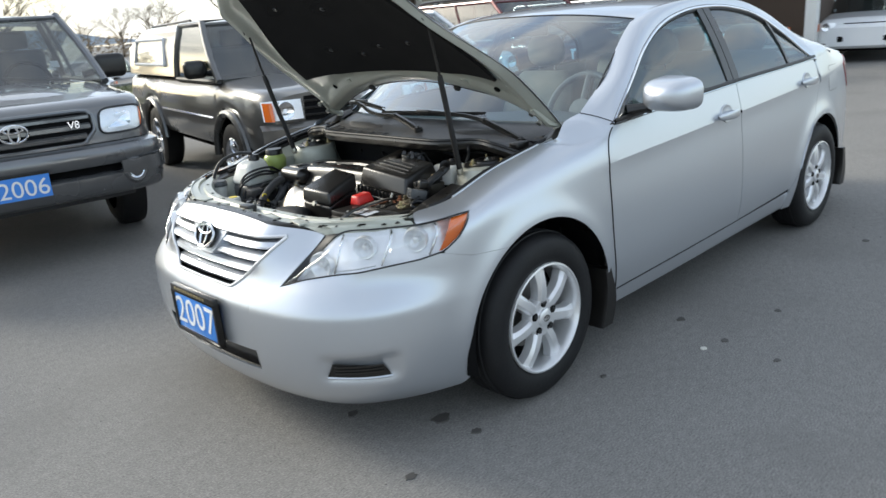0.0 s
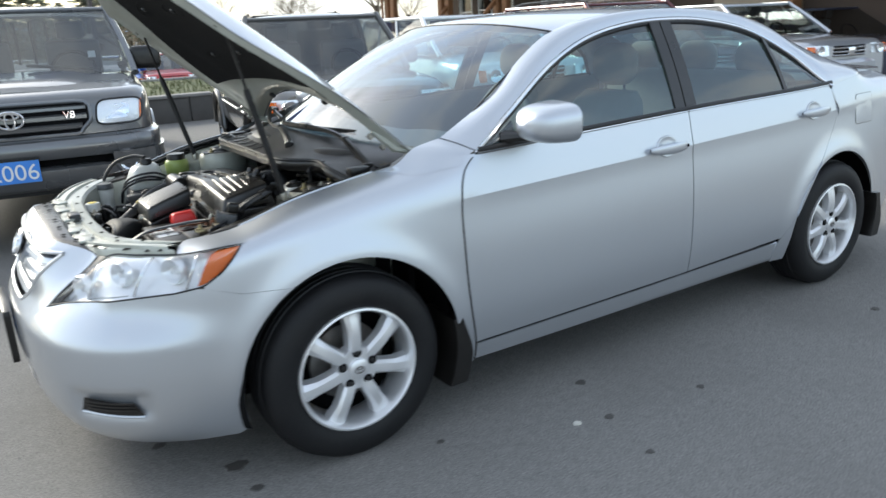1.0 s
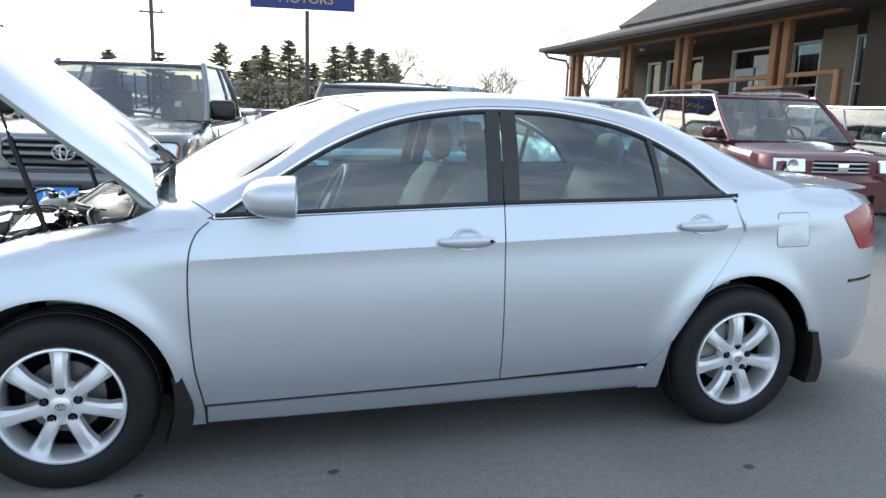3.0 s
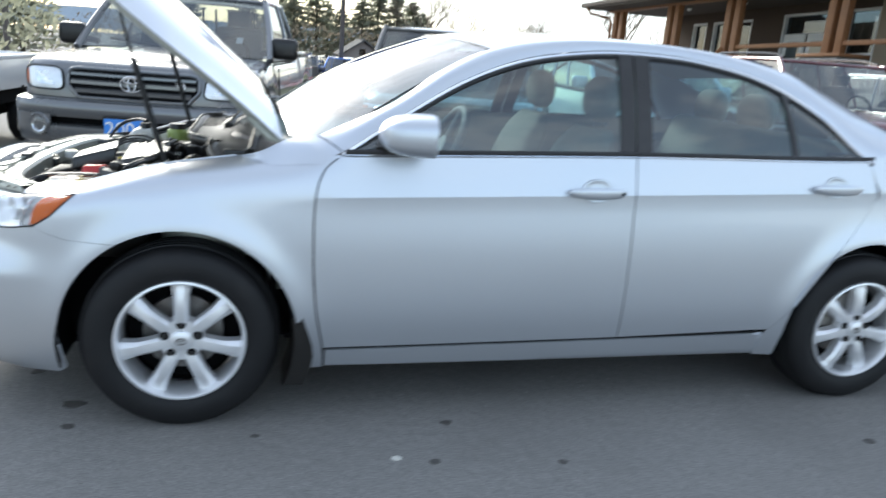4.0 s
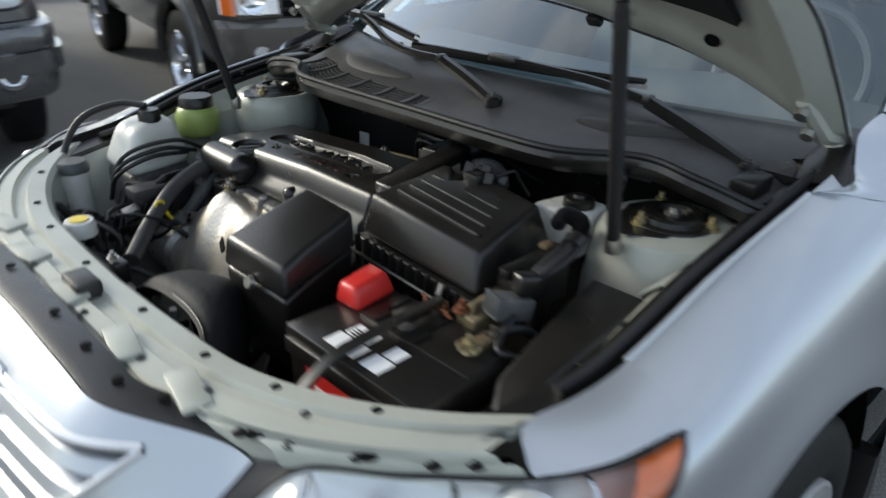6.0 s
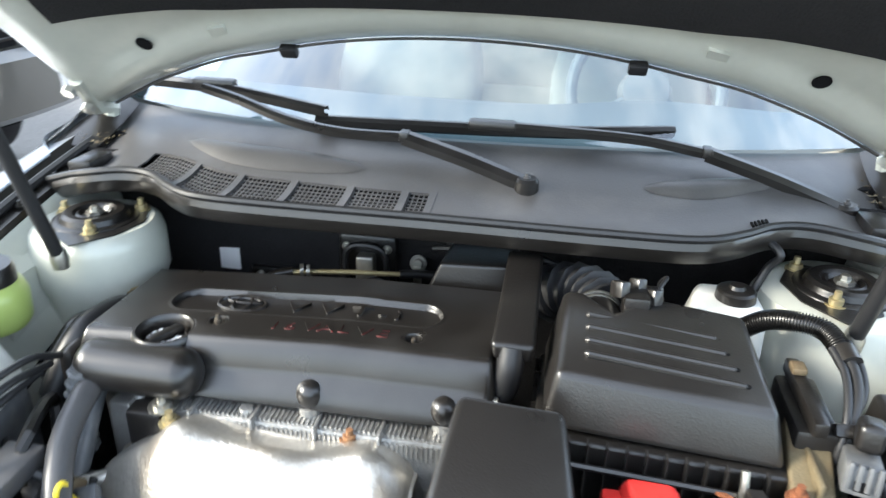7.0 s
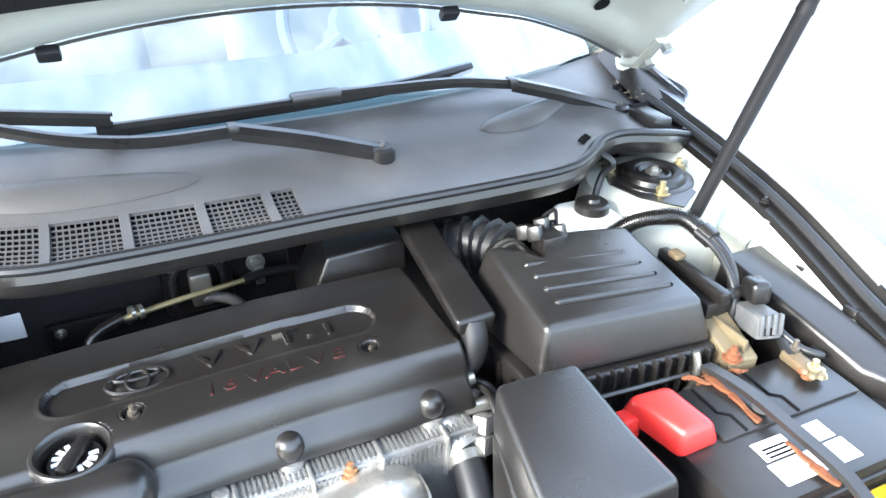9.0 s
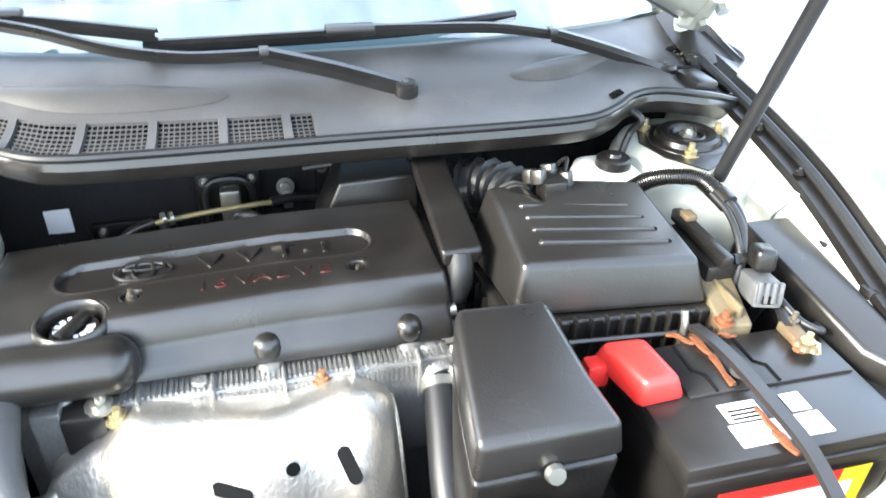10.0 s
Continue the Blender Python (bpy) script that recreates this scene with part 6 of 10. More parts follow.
part("clamp_screw", Geo().tube([(-0.066, -0.205, 0.892), (-0.068, -0.212, 0.868)], 0.005, 8), STEEL, airbox)
sens = part("flow_sensor", blk(-0.11, -0.075, -0.30, -0.265, 0.890, 0.925, 0.005), BLACK_PL, airbox)
for p in ((-0.085, -0.305, 0.915), (-0.07, -0.285, 0.922), (-0.09, -0.262, 0.925), (-0.062, -0.262, 0.912), (-0.055, -0.31, 0.905)):
    part("plug", blk(-0.010, 0.010, -0.008, 0.008, -0.010, 0.012, 0.003, Matrix.Translation(p) @ pose(0, 0, 0, 15, 20, 40)), SATIN_PL, sens)
hose("sensor_wire", [(-0.07, -0.31, 0.918), (-0.04, -0.325, 0.925), (-0.02, -0.32, 0.905), (0.0, -0.33, 0.87)], 0.003, SEAL, sens)

# resonator box and intake snorkel
reso = part("resonator_box", quad_block([(-0.312, -0.082, 0.896), (-0.298, -0.198, 0.880), (-0.40, -0.212, 0.853), (-0.462, -0.228, 0.836), (-0.468, -0.066, 0.842), (-0.39, -0.074, 0.87)], [(-0.318, -0.078, 0.835), (-0.302, -0.206, 0.82), (-0.40, -0.222, 0.80), (-0.466, -0.236, 0.785), (-0.474, -0.060, 0.79), (-0.39, -0.068, 0.81)], 0.010, 4), LID_PL, sedan, "black plastic resonator box")
part("resonator_base", quad_block([(-0.316, -0.080, 0.832), (-0.304, -0.203, 0.818), (-0.40, -0.219, 0.798), (-0.464, -0.233, 0.782), (-0.471, -0.063, 0.787), (-0.39, -0.07, 0.808)], [(-0.33, -0.085, 0.64), (-0.32, -0.20, 0.64), (-0.40, -0.21, 0.64), (-0.455, -0.22, 0.64), (-0.46, -0.07, 0.64), (-0.39, -0.07, 0.64)], 0.008), BLACK_PL, reso)
part("clip_bolt", Geo().lathe([(0.0, 0.008), (0.010, 0.008), (0.012, 0.0)], 10, Matrix.Translation((-0.474, -0.15, 0.79)) @ pose(0, 0, 0, 0, -70, 0)), STEEL, reso)
lip = spline([(-0.592, 0.052, 0.735), (-0.583, 0.040, 0.762), (-0.574, 0.0, 0.778), (-0.570, -0.09, 0.783), (-0.580, -0.17, 0.780), (-0.596, -0.212, 0.766), (-0.612, -0.245, 0.738), (-0.616, -0.252, 0.70)], 40)
ridge = spline([(-0.552, 0.050, 0.735), (-0.545, 0.036, 0.770), (-0.536, 0.0, 0.790), (-0.525, -0.09, 0.796), (-0.532, -0.150, 0.784), (-0.550, -0.200, 0.760), (-0.568, -0.236, 0.726), (-0.572, -0.242, 0.69)], 40)
heel = spline([(-0.50, 0.045, 0.70), (-0.485, 0.032, 0.742), (-0.475, 0.0, 0.768), (-0.462, -0.09, 0.776), (-0.482, -0.12, 0.750), (-0.505, -0.155, 0.725), (-0.522, -0.190, 0.695), (-0.530, -0.200, 0.66)], 40)
rows = [[Vector(p) + Vector((0.03, 0, -0.012)) for p in lip], [Vector(p) + Vector((0.002, 0, -0.005)) for p in lip], [Vector(p) + Vector((-0.003, 0, 0.0)) for p in lip], [Vector(p) + Vector((0.001, 0, 0.003)) for p in lip]]
for f in (0.12, 0.3, 0.5, 0.7, 0.88):
    rows.append([Vector(p).lerp(Vector(q), f) + Vector((0, 0, 0.006 * math.sin(math.pi * f))) for p, q in zip(lip, ridge)])
for f in (0.0, 0.25, 0.5, 0.75, 1.0):
    rows.append([Vector(p).lerp(Vector(q), f) + Vector((0, 0, 0.008 * math.sin(math.pi * f))) for p, q in zip(ridge, heel)])
rows.append([Vector(p) + Vector((0.008, 0, -0.09)) for p in heel])
rows = [[p - Vector((0, 0, 0.020)) for p in row] for row in rows]
sn = part("intake_snorkel", Geo().grid(rows), RUBBER, sedan, "black plastic air intake snorkel behind the radiator support", thick=0.003)
part("snorkel_rib", Geo().tube([Vector(p) + Vector((0.004, 0, -0.017)) for p in lip[14:34]], 0.0022, 6), SATIN_PL, sn)
part("snorkel_post", Geo().tube([(-0.588, -0.105, 0.766), (-0.588, -0.105, 0.725)], [0.006, 0.0045], 8), GREY_PL, sn)
part("snorkel_bracket", blk(-0.606, -0.580, 0.066, 0.100, 0.742, 0.782, 0.004), BLACK_PL, sn)
nut((-0.60, 0.085, 0.788), 0.007, 0.008, STEEL, sn)

# ---- battery ----
bat = part("battery", blk(-0.500, -0.318, -0.575, -0.292, 0.60, 0.782, 0.006), BLACK_PL, sedan, "black car battery with a red terminal cap")
part("lid", blk(-0.503, -0.315, -0.578, -0.289, 0.755, 0.788, 0.005), SATIN_PL, bat)
part("raised_step", blk(-0.408, -0.317, -0.572, -0.345, 0.786, 0.7925, 0.003), SATIN_PL, bat)
part("front_lip", blk(-0.507, -0.495, -0.576, -0.291, 0.742, 0.768, 0.003), SATIN_PL, bat)
for k in range(2):
    y = -0.37 - 0.085 * k
    part("groove", Geo().tube([(-0.322, y, 0.793), (-0.368, y, 0.793), (-0.378, y - 0.012, 0.793), (-0.406, y - 0.012, 0.793)], 0.0022, 6), DARK, bat)
for x0, x1, y0, y1 in ((-0.452, -0.424, -0.418, -0.370), (-0.488, -0.456, -0.43, -0.365), (-0.452, -0.424, -0.478, -0.452), (-0.488, -0.456, -0.482, -0.446)):
    part("label", Geo().box(x0, x1, y0, y1, 0.7885, 0.7895), WHITE_LB, bat, "white paper label")
for k in range(3):
    part("label_bar", Geo().box(-0.438 - 0.006 * k, -0.435 - 0.006 * k, -0.412, -0.376, 0.7896, 0.7900), DARK, bat)
rc = part("terminal_cap", quad_block([(-0.322, -0.268, 0.822), (-0.330, -0.320, 0.826), (-0.402, -0.330, 0.824), (-0.402, -0.288, 0.822)], [(-0.312, -0.258, 0.784), (-0.318, -0.330, 0.788), (-0.408, -0.342, 0.788), (-0.408, -0.280, 0.784)], 0.009, 3), RED_PL, bat, "bright red terminal cover")
part("cap_clip", blk(-0.345, -0.320, -0.275, -0.245, 0.765, 0.80, 0.005), RED_PL, rc)
hose("power_cable", [(-0.335, -0.262, 0.78), (-0.32, -0.24, 0.765), (-0.30, -0.235, 0.72), (-0.30, -0.235, 0.62)], 0.009, SEAL, bat)
part("dial_eye", Geo().lathe([(0.0, 0.7955), (0.009, 0.7955), (0.012, 0.7945)], 16, Matrix.Translation((-0.385, -0.425, 0))), GREY_PL, bat)
neg = part("negative_clamp", blk(-0.372, -0.318, -0.545, -0.522, 0.792, 0.806, 0.003), DUSTY_BR, bat, "corroded metal battery clamp")
nut((-0.365, -0.532, 0.80), 0.009, 0.013, BRASSY, neg, "corroded_nut")
nut((-0.325, -0.54, 0.80), 0.007, 0.014, DUSTY_ZN, neg)
# hold-down bar across the battery with its rusty hook
part("hold_down_bar", Geo().grid([[Vector(p) + Vector((0, dy, dz)) for p in spline([(-0.30, -0.41, 0.80), (-0.36, -0.418, 0.806), (-0.45, -0.422, 0.804), (-0.51, -0.424, 0.80), (-0.55, -0.426, 0.785), (-0.575, -0.428, 0.77)], 14)] for dy, dz in ((-0.010, 0.000), (-0.008, 0.006), (0.008, 0.006), (0.010, 0.000))]), SATIN_PL, bat, thick=0.003)
for k, (x0, x1, y0, y1, w) in enumerate(((-0.312, -0.352, -0.402, -0.408, 0.008), (-0.352, -0.402, -0.407, -0.404, 0.008), (-0.442, -0.478, -0.408, -0.409, 0.005), (-0.478, -0.512, -0.407, -0.412, 0.009), (-0.300, -0.325, -0.375, -0.400, 0.009), (-0.318, -0.328, -0.435, -0.455, 0.010))):
    n = 7
    g = Geo().grid([[(x0 + (x1 - x0) * t + 0.0015 * math.sin(9 * t + k), y0 + (y1 - y0) * t + 0.6 * w * q * (0.75 + 0.25 * math.sin(5 * t + 2 * k)), 0.7975 + 0.001 * math.sin(7 * t)) for t in np.linspace(0, 1, n)] for q in (-1, 0, 1)])
    part("rusty_strip", g, ORANGE_RUST, bat, "flaking orange rust", thick=0.004)
for k in range(9):
    part("corrosion_lump", Geo().lathe([(0.0, 0.006), (0.005, 0.005), (0.007, 0.0)], 7, Matrix.Translation((-0.366 + 0.012 * math.sin(2.4 * k), -0.532 + 0.012 * math.cos(2.4 * k), 0.797 + 0.003 * (k % 3)))), (ORANGE_RUST, BRASSY, DUSTY_BR)[k % 3], bat)
for y0, y1, m in ((-0.50, -0.34, RED_PL), (-0.54, -0.50, YELLOW)):
    part("side_label", Geo().box(-0.5035, -0.5005, y0, y1, 0.66, 0.745), m, bat)
part("side_label_bar", Geo().box(-0.5045, -0.5036, -0.52, -0.36, 0.69, 0.715), WHITE_LB, bat)
part("battery_tray", blk(-0.515, -0.305, -0.59, -0.275, 0.575, 0.61, 0.006), BLACK_PL, sedan)

# fuse box, wiring, sensor bracket by the strut tower
fuse = part("fuse_box", quad_block([(-0.140, -0.572, 0.848), (-0.130, -0.662, 0.842), (-0.42, -0.668, 0.800), (-0.44, -0.640, 0.792), (-0.385, -0.602, 0.798), (-0.30, -0.590, 0.818)], [(-0.132, -0.560, 0.72), (-0.122, -0.672, 0.72), (-0.43, -0.676, 0.70), (-0.452, -0.640, 0.70), (-0.39, -0.592, 0.70), (-0.30, -0.580, 0.70)], 0.008, 3), SATIN_PL, sedan, "black plastic fuse box cover")
part("fuse_base", blk(-0.46, -0.13, -0.675, -0.585, 0.56, 0.74, 0.006), BLACK_PL, fuse)
part("front_step", quad_block([(-0.385, -0.600, 0.762), (-0.43, -0.650, 0.762), (-0.495, -0.645, 0.752), (-0.47, -0.590, 0.752)], [(-0.385, -0.595, 0.68), (-0.43, -0.655, 0.68), (-0.50, -0.65, 0.68), (-0.48, -0.585, 0.68)], 0.006), SATIN_PL, fuse)
for x in (-0.20, -0.30, -0.41):
    part("latch", blk(x - 0.012, x + 0.012, -0.684, -0.668, 0.76, 0.845 + 0.15 * (x + 0.15), 0.004), BLACK_PL, fuse)
loom = hose("wiring_loom", [(-0.045, -0.432, 0.862), (-0.062, -0.455, 0.888), (-0.080, -0.482, 0.900), (-0.10, -0.515, 0.902), (-0.135, -0.532, 0.888)], 0.0115, BLACK_PL, sedan, n=36, rings=46)
loom["label"] = "black corrugated wiring loom"
for dx, dy, r in ((0.0, 0.0, 0.007), (0.012, -0.010, 0.006), (-0.006, 0.012, 0.005)):
    hose("cable", [(-0.125 + dx, -0.528 + dy, 0.895), (-0.160 + dx, -0.535 + dy, 0.884), (-0.195 + dx, -0.532 + dy, 0.868), (-0.222 + dx, -0.520 + dy * 0.5, 0.846), (-0.232 + dx, -0.515 + dy * 0.5, 0.82), (-0.235, -0.512, 0.76)], r, SEAL, loom)
part("tape_wrap", Geo().tube([(-0.128, -0.530, 0.892), (-0.150, -0.534, 0.886)], 0.015, 14), SATIN_PL, loom)
part("cable_clip", blk(-0.012, 0.012, -0.016, 0.016, -0.008, 0.008, 0.003, Matrix.Translation((-0.224, -0.518, 0.842)) @ pose(0, 0, 0, 0, 40, 0)), BLACK_PL, loom)
brk = part("relay_bracket", quad_block([(-0.305, -0.448, 0.800), (-0.312, -0.492, 0.800), (-0.205, -0.510, 0.828), (-0.185, -0.462, 0.830)], [(-0.312, -0.445, 0.70), (-0.312, -0.492, 0.70), (-0.19, -0.51, 0.70), (-0.17, -0.46, 0.70)], 0.004), DUSTY_BR, sedan, "dusty yellowed metal bracket")
part("bracket_fold", blk(-0.300, -0.215, -0.480, -0.474, 0.80, 0.822, 0.002), DUSTY_BR, brk)
nut((-0.300, -0.455, 0.800), 0.009, 0.012, ORANGE_RUST, brk, "rusty_bolt")
cm = Matrix.Translation((-0.268, -0.522, 0.828)) @ pose(0, 0, 0, 0, 14, -16)
cn = part("connector", blk(-0.034, 0.030, -0.019, 0.019, -0.020, 0.014, 0.004, cm), PALE_GREY, brk, "pale grey wiring connector")
for k in range(4):
    part("connector_tooth", blk(-0.038, -0.030, -0.017 + 0.0095 * k, -0.012 + 0.0095 * k, -0.012, 0.017, 0.001, cm), PALE_GREY, cn)
part("connector_window", blk(-0.0355, -0.033, -0.008, 0.008, -0.014, -0.002, 0.001, cm), DARK, cn)
part("connector_grip", blk(-0.017, 0.022, -0.015, 0.015, -0.008, 0.026, 0.009, Matrix.Translation((-0.252, -0.530, 0.850)) @ pose(0, 0, 0, 0, 12, -18), segs=4), BLACK_PL, brk)
part("relay", blk(-0.235, -0.115, -0.512, -0.462, 0.78, 0.842, 0.006), BLACK_PL, brk)
part("relay_rail", blk(-0.245, -0.105, -0.492, -0.474, 0.842, 0.862, 0.004), BLACK_PL, brk)
part("tan_plug", blk(-0.150, -0.128, -0.490, -0.472, 0.862, 0.872, 0.003), DUSTY_BR, brk)
hose("twisted_lead", [(-0.28, -0.54, 0.82), (-0.325, -0.552, 0.806), (-0.345, -0.57, 0.802), (-0.32, -0.585, 0.79)], 0.005, SEAL, brk)
hose("ground_cable", [(-0.33, -0.53, 0.80), (-0.29, -0.545, 0.805), (-0.25, -0.555, 0.78), (-0.22, -0.56, 0.70)], 0.008, SEAL, brk)
# brake fluid bottle
bottle = part("brake_fluid_bottle", quad_block([(0.055, -0.385, 0.880), (0.055, -0.465, 0.880), (-0.030, -0.470, 0.878), (-0.030, -0.362, 0.878)], [(0.070, -0.365, 0.80), (0.070, -0.47, 0.80), (-0.038, -0.47, 0.80), (-0.038, -0.355, 0.80)], 0.010, 3), WHITE_PL, sedan, "white brake fluid bottle with a black cap")
part("cap", Geo().lathe([(0.0, 0.897), (0.010, 0.897), (0.012, 0.892), (0.024, 0.891), (0.0275, 0.888), (0.0285, 0.874)], 26, Matrix.Translation((0.012, -0.431, 0.003))), BLACK_PL, bottle)
hose("bottle_hose", [(0.05, -0.46, 0.86), (0.06, -0.48, 0.91), (0.05, -0.49, 0.935), (0.075, -0.47, 0.95)], 0.006, SEAL, bottle)

# ---- passenger side of the bay ----
cool = part("coolant_bottle", quad_block([(-0.245, 0.625, 0.880), (-0.25, 0.545, 0.880), (-0.355, 0.525, 0.868), (-0.36, 0.63, 0.868), (-0.31, 0.655, 0.872)], [(-0.225, 0.655, 0.770), (-0.225, 0.505, 0.770), (-0.395, 0.485, 0.765), (-0.40, 0.655, 0.765), (-0.31, 0.685, 0.768)], 0.030, 5), WHITE_PL, sedan, "white plastic coolant expansion bottle")
part("cap", Geo().lathe([(0.0, 0.885), (0.022, 0.885), (0.026, 0.878), (0.026, 0.850)], 22, Matrix.Translation((-0.297, 0.572, 0.012))), BLACK_PL, cool)
part("lower_tank", quad_block([(-0.235, 0.645, 0.775), (-0.235, 0.515, 0.775), (-0.385, 0.495, 0.770), (-0.39, 0.645, 0.770)], [(-0.22, 0.64, 0.60), (-0.22, 0.52, 0.60), (-0.40, 0.50, 0.60), (-0.40, 0.64, 0.60)], 0.018, 3), PALE_GREY, cool)
hose("overflow_hose", [(-0.297, 0.585, 0.902), (-0.34, 0.635, 0.905), (-0.42, 0.665, 0.875), (-0.48, 0.645, 0.80), (-0.50, 0.62, 0.72)], 0.008, SEAL, cool)
for k in range(3):
    hose("cable", [(-0.22 - 0.02 * k, 0.475, 0.81), (-0.29 - 0.03 * k, 0.470, 0.845 - 0.014 * k), (-0.40 - 0.01 * k, 0.50, 0.82 - 0.02 * k), (-0.43, 0.53, 0.72)], 0.005, SEAL, cool)
ps = part("power_steering_bottle", Geo().lathe([(0.0, 0.80), (0.045, 0.80), (0.052, 0.81), (0.054, 0.85), (0.048, 0.866), (0.040, 0.872)], 28, Matrix.Translation((-0.150, 0.630, -0.002))), GREEN_FL, sedan, "green-tinted fluid bottle with a black cap")
part("cap", Geo().lathe([(0.0, 0.898), (0.038, 0.897), (0.042, 0.890), (0.042, 0.868)], 28, Matrix.Translation((-0.150, 0.630, -0.002))), BLACK_PL, ps)
wash = part("washer_filler", Geo().tube([(-0.475, 0.585, 0.58), (-0.482, 0.590, 0.74), (-0.482, 0.590, 0.782)], [0.026, 0.030, 0.036], 18), WHITE_PL, sedan, "white washer fluid filler neck")
part("cap", Geo().lathe([(0.0, 0.856), (0.030, 0.855), (0.036, 0.846), (0.036, 0.832)], 24, Matrix.Translation((-0.482, 0.590, -0.048))), PALE_GREY, wash)
radcap = part("radiator_cap", Geo().lathe([(0.0, 0.822), (0.026, 0.82), (0.030, 0.812), (0.030, 0.79)], 24, Matrix.Translation((-0.578, 0.298, -0.036))), WHITE_PL, sedan, "pale radiator cap")
part("cap_label", Geo().lathe([(0.0, 0.8235), (0.018, 0.8228)], 18, Matrix.Translation((-0.578, 0.298, -0.036))), YELLOW, radcap)
hose("coolant_hose", [(-0.22, 0.42, 0.79), (-0.28, 0.41, 0.785), (-0.34, 0.40, 0.76), (-0.42, 0.36, 0.71), (-0.50, 0.28, 0.68)], 0.017, GREY_PL, engine)
hose("heater_hose", [(0.02, 0.50, 0.70), (-0.03, 0.492, 0.775), (-0.09, 0.490, 0.800), (-0.15, 0.50, 0.79), (-0.20, 0.52, 0.72)], 0.020, SEAL, engine)
hose("heater_hose", [(0.0, 0.54, 0.68), (-0.06, 0.535, 0.77), (-0.12, 0.53, 0.785), (-0.17, 0.55, 0.73)], 0.013, BLACK_PL, engine)
part("engine_mount", quad_block([(-0.05, 0.50, 0.74), (-0.05, 0.58, 0.74), (-0.16, 0.57, 0.72), (-0.15, 0.49, 0.72)], [(-0.02, 0.47, 0.60), (-0.02, 0.60, 0.60), (-0.18, 0.60, 0.60), (-0.18, 0.47, 0.60)], 0.012), BLACK_PL, engine, "black cast engine mount")
nut((0.0, 0.50, 0.792), 0.009, 0.010, BRASSY, engine)
dip = hose("dipstick", [(-0.33, 0.37, 0.64), (-0.365, 0.376, 0.705), (-0.383, 0.372, 0.732)], 0.005, YELLOW, engine)
part("dipstick_ring", Geo().tube([Vector((-0.387, 0.372, 0.741)) + Vector((0.009 * math.cos(t), 0, 0.009 * math.sin(t))) for t in np.linspace(0, 2 * math.pi, 17)], 0.0035, 8, caps=False), YELLOW, dip)
rng = random.Random(5)
part("side_cover", blk(-0.20, 0.0, 0.475, 0.50, 0.50, 0.80, 0.01), BLACK_PL, engine)
alt = part("alternator", Geo().lathe([(0.0, 0.03), (0.05, 0.03), (0.062, 0.02), (0.062, -0.06), (0.05, -0.08), (0, -0.08)], 24, Matrix.Translation((-0.34, 0.38, 0.62)) @ pose(0, 0, 0, 90, 0, 0)), CASTAL, engine)
part("belt_pulley", Geo().lathe([(0.0, 0.0), (0.05, 0.0), (0.055, 0.008), (0.048, 0.014), (0.055, 0.022), (0.0, 0.022)], 28, Matrix.Translation((-0.10, 0.51, 0.62)) @ pose(0, 0, 0, -90, 0, 0)), BLACK_PL, engine)
for k in range(14):
    x, y = -0.28 - 0.25 * rng.random(), 0.41 + 0.11 * rng.random()
    z = 0.66 + 0.08 * rng.random()
    hose("wire", [(x, y, z - 0.06), (x + rng.uniform(-0.05, 0.05), y + rng.uniform(-0.05, 0.05), z + 0.03), (x + rng.uniform(-0.09, 0.09), y + rng.uniform(-0.09, 0.09), z), (x + rng.uniform(-0.1, 0.1), y + rng.uniform(-0.1, 0.1), z - 0.12)], rng.choice((0.004, 0.006, 0.009)), rng.choice((SEAL, BLACK_PL, GREY_PL)), engine, n=14, seg=8)
for k in range(9):
    p = (-0.30 - 0.2 * rng.random(), 0.42 + 0.11 * rng.random(), 0.66 + 0.07 * rng.random())
    part("connector", blk(-0.018, 0.018, -0.012, 0.012, -0.012, 0.012, 0.003, Matrix.Translation(p) @ pose(0, 0, 0, rng.uniform(-30, 30), rng.uniform(-30, 30), rng.uniform(0, 180))), rng.choice((BLACK_PL, CASTAL, BLACK_PL, GREY_PL)), engine)
part("relay_block", blk(-0.42, -0.34, 0.42, 0.47, 0.74, 0.765, 0.004), GREY_PL, engine)

# ---- radiator support and nose trim ----
sup_x = table([(0.0, -0.675), (0.2, -0.668), (0.35, -0.655), (0.5, -0.61), (0.62, -0.54), (0.70, -0.465)])
ysr = np.linspace(-0.70, 0.70, 71)
prof = ((0.060, 0.70), (0.055, 0.785), (0.045, 0.795), (0.012, 0.797), (0.006, 0.788), (-0.012, 0.788), (-0.018, 0.797), (-0.050, 0.795), (-0.056, 0.789), (-0.078, 0.787), (-0.090, 0.780), (-0.094, 0.70))
def shelf(dx, y):   # the shelf narrows beside the lamps
    return dx if dx > -0.052 else -0.052 + (dx + 0.052) * (1 - 0.75 * smooth(0.28, 0.44, abs(y)))


support = part("radiator_support", Geo().grid([[(sup_x(abs(y)) + shelf(dx, y), y, z + 0.018 * smooth(0.3, 0.7, abs(y))) for y in ysr] for dx, z in prof]), SILVER_IN, sedan, "grey-green painted radiator support panel")
for y in (-0.56, -0.43, -0.30, -0.13, 0.08, 0.27, 0.40, 0.55):
    z = 0.797 + 0.018 * smooth(0.3, 0.7, abs(y))
    part("press_hole", Geo().lathe([(0.0, 0.0012), (0.0055, 0.0012), (0.007, 0.0)], 14, Matrix.Translation((sup_x(abs(y)) + 0.028, y, z))), DARK, support)
    nut((sup_x(abs(y)) - 0.038, y + 0.05, z), 0.0045, 0.003, GREY_PL, support, "push_clip")
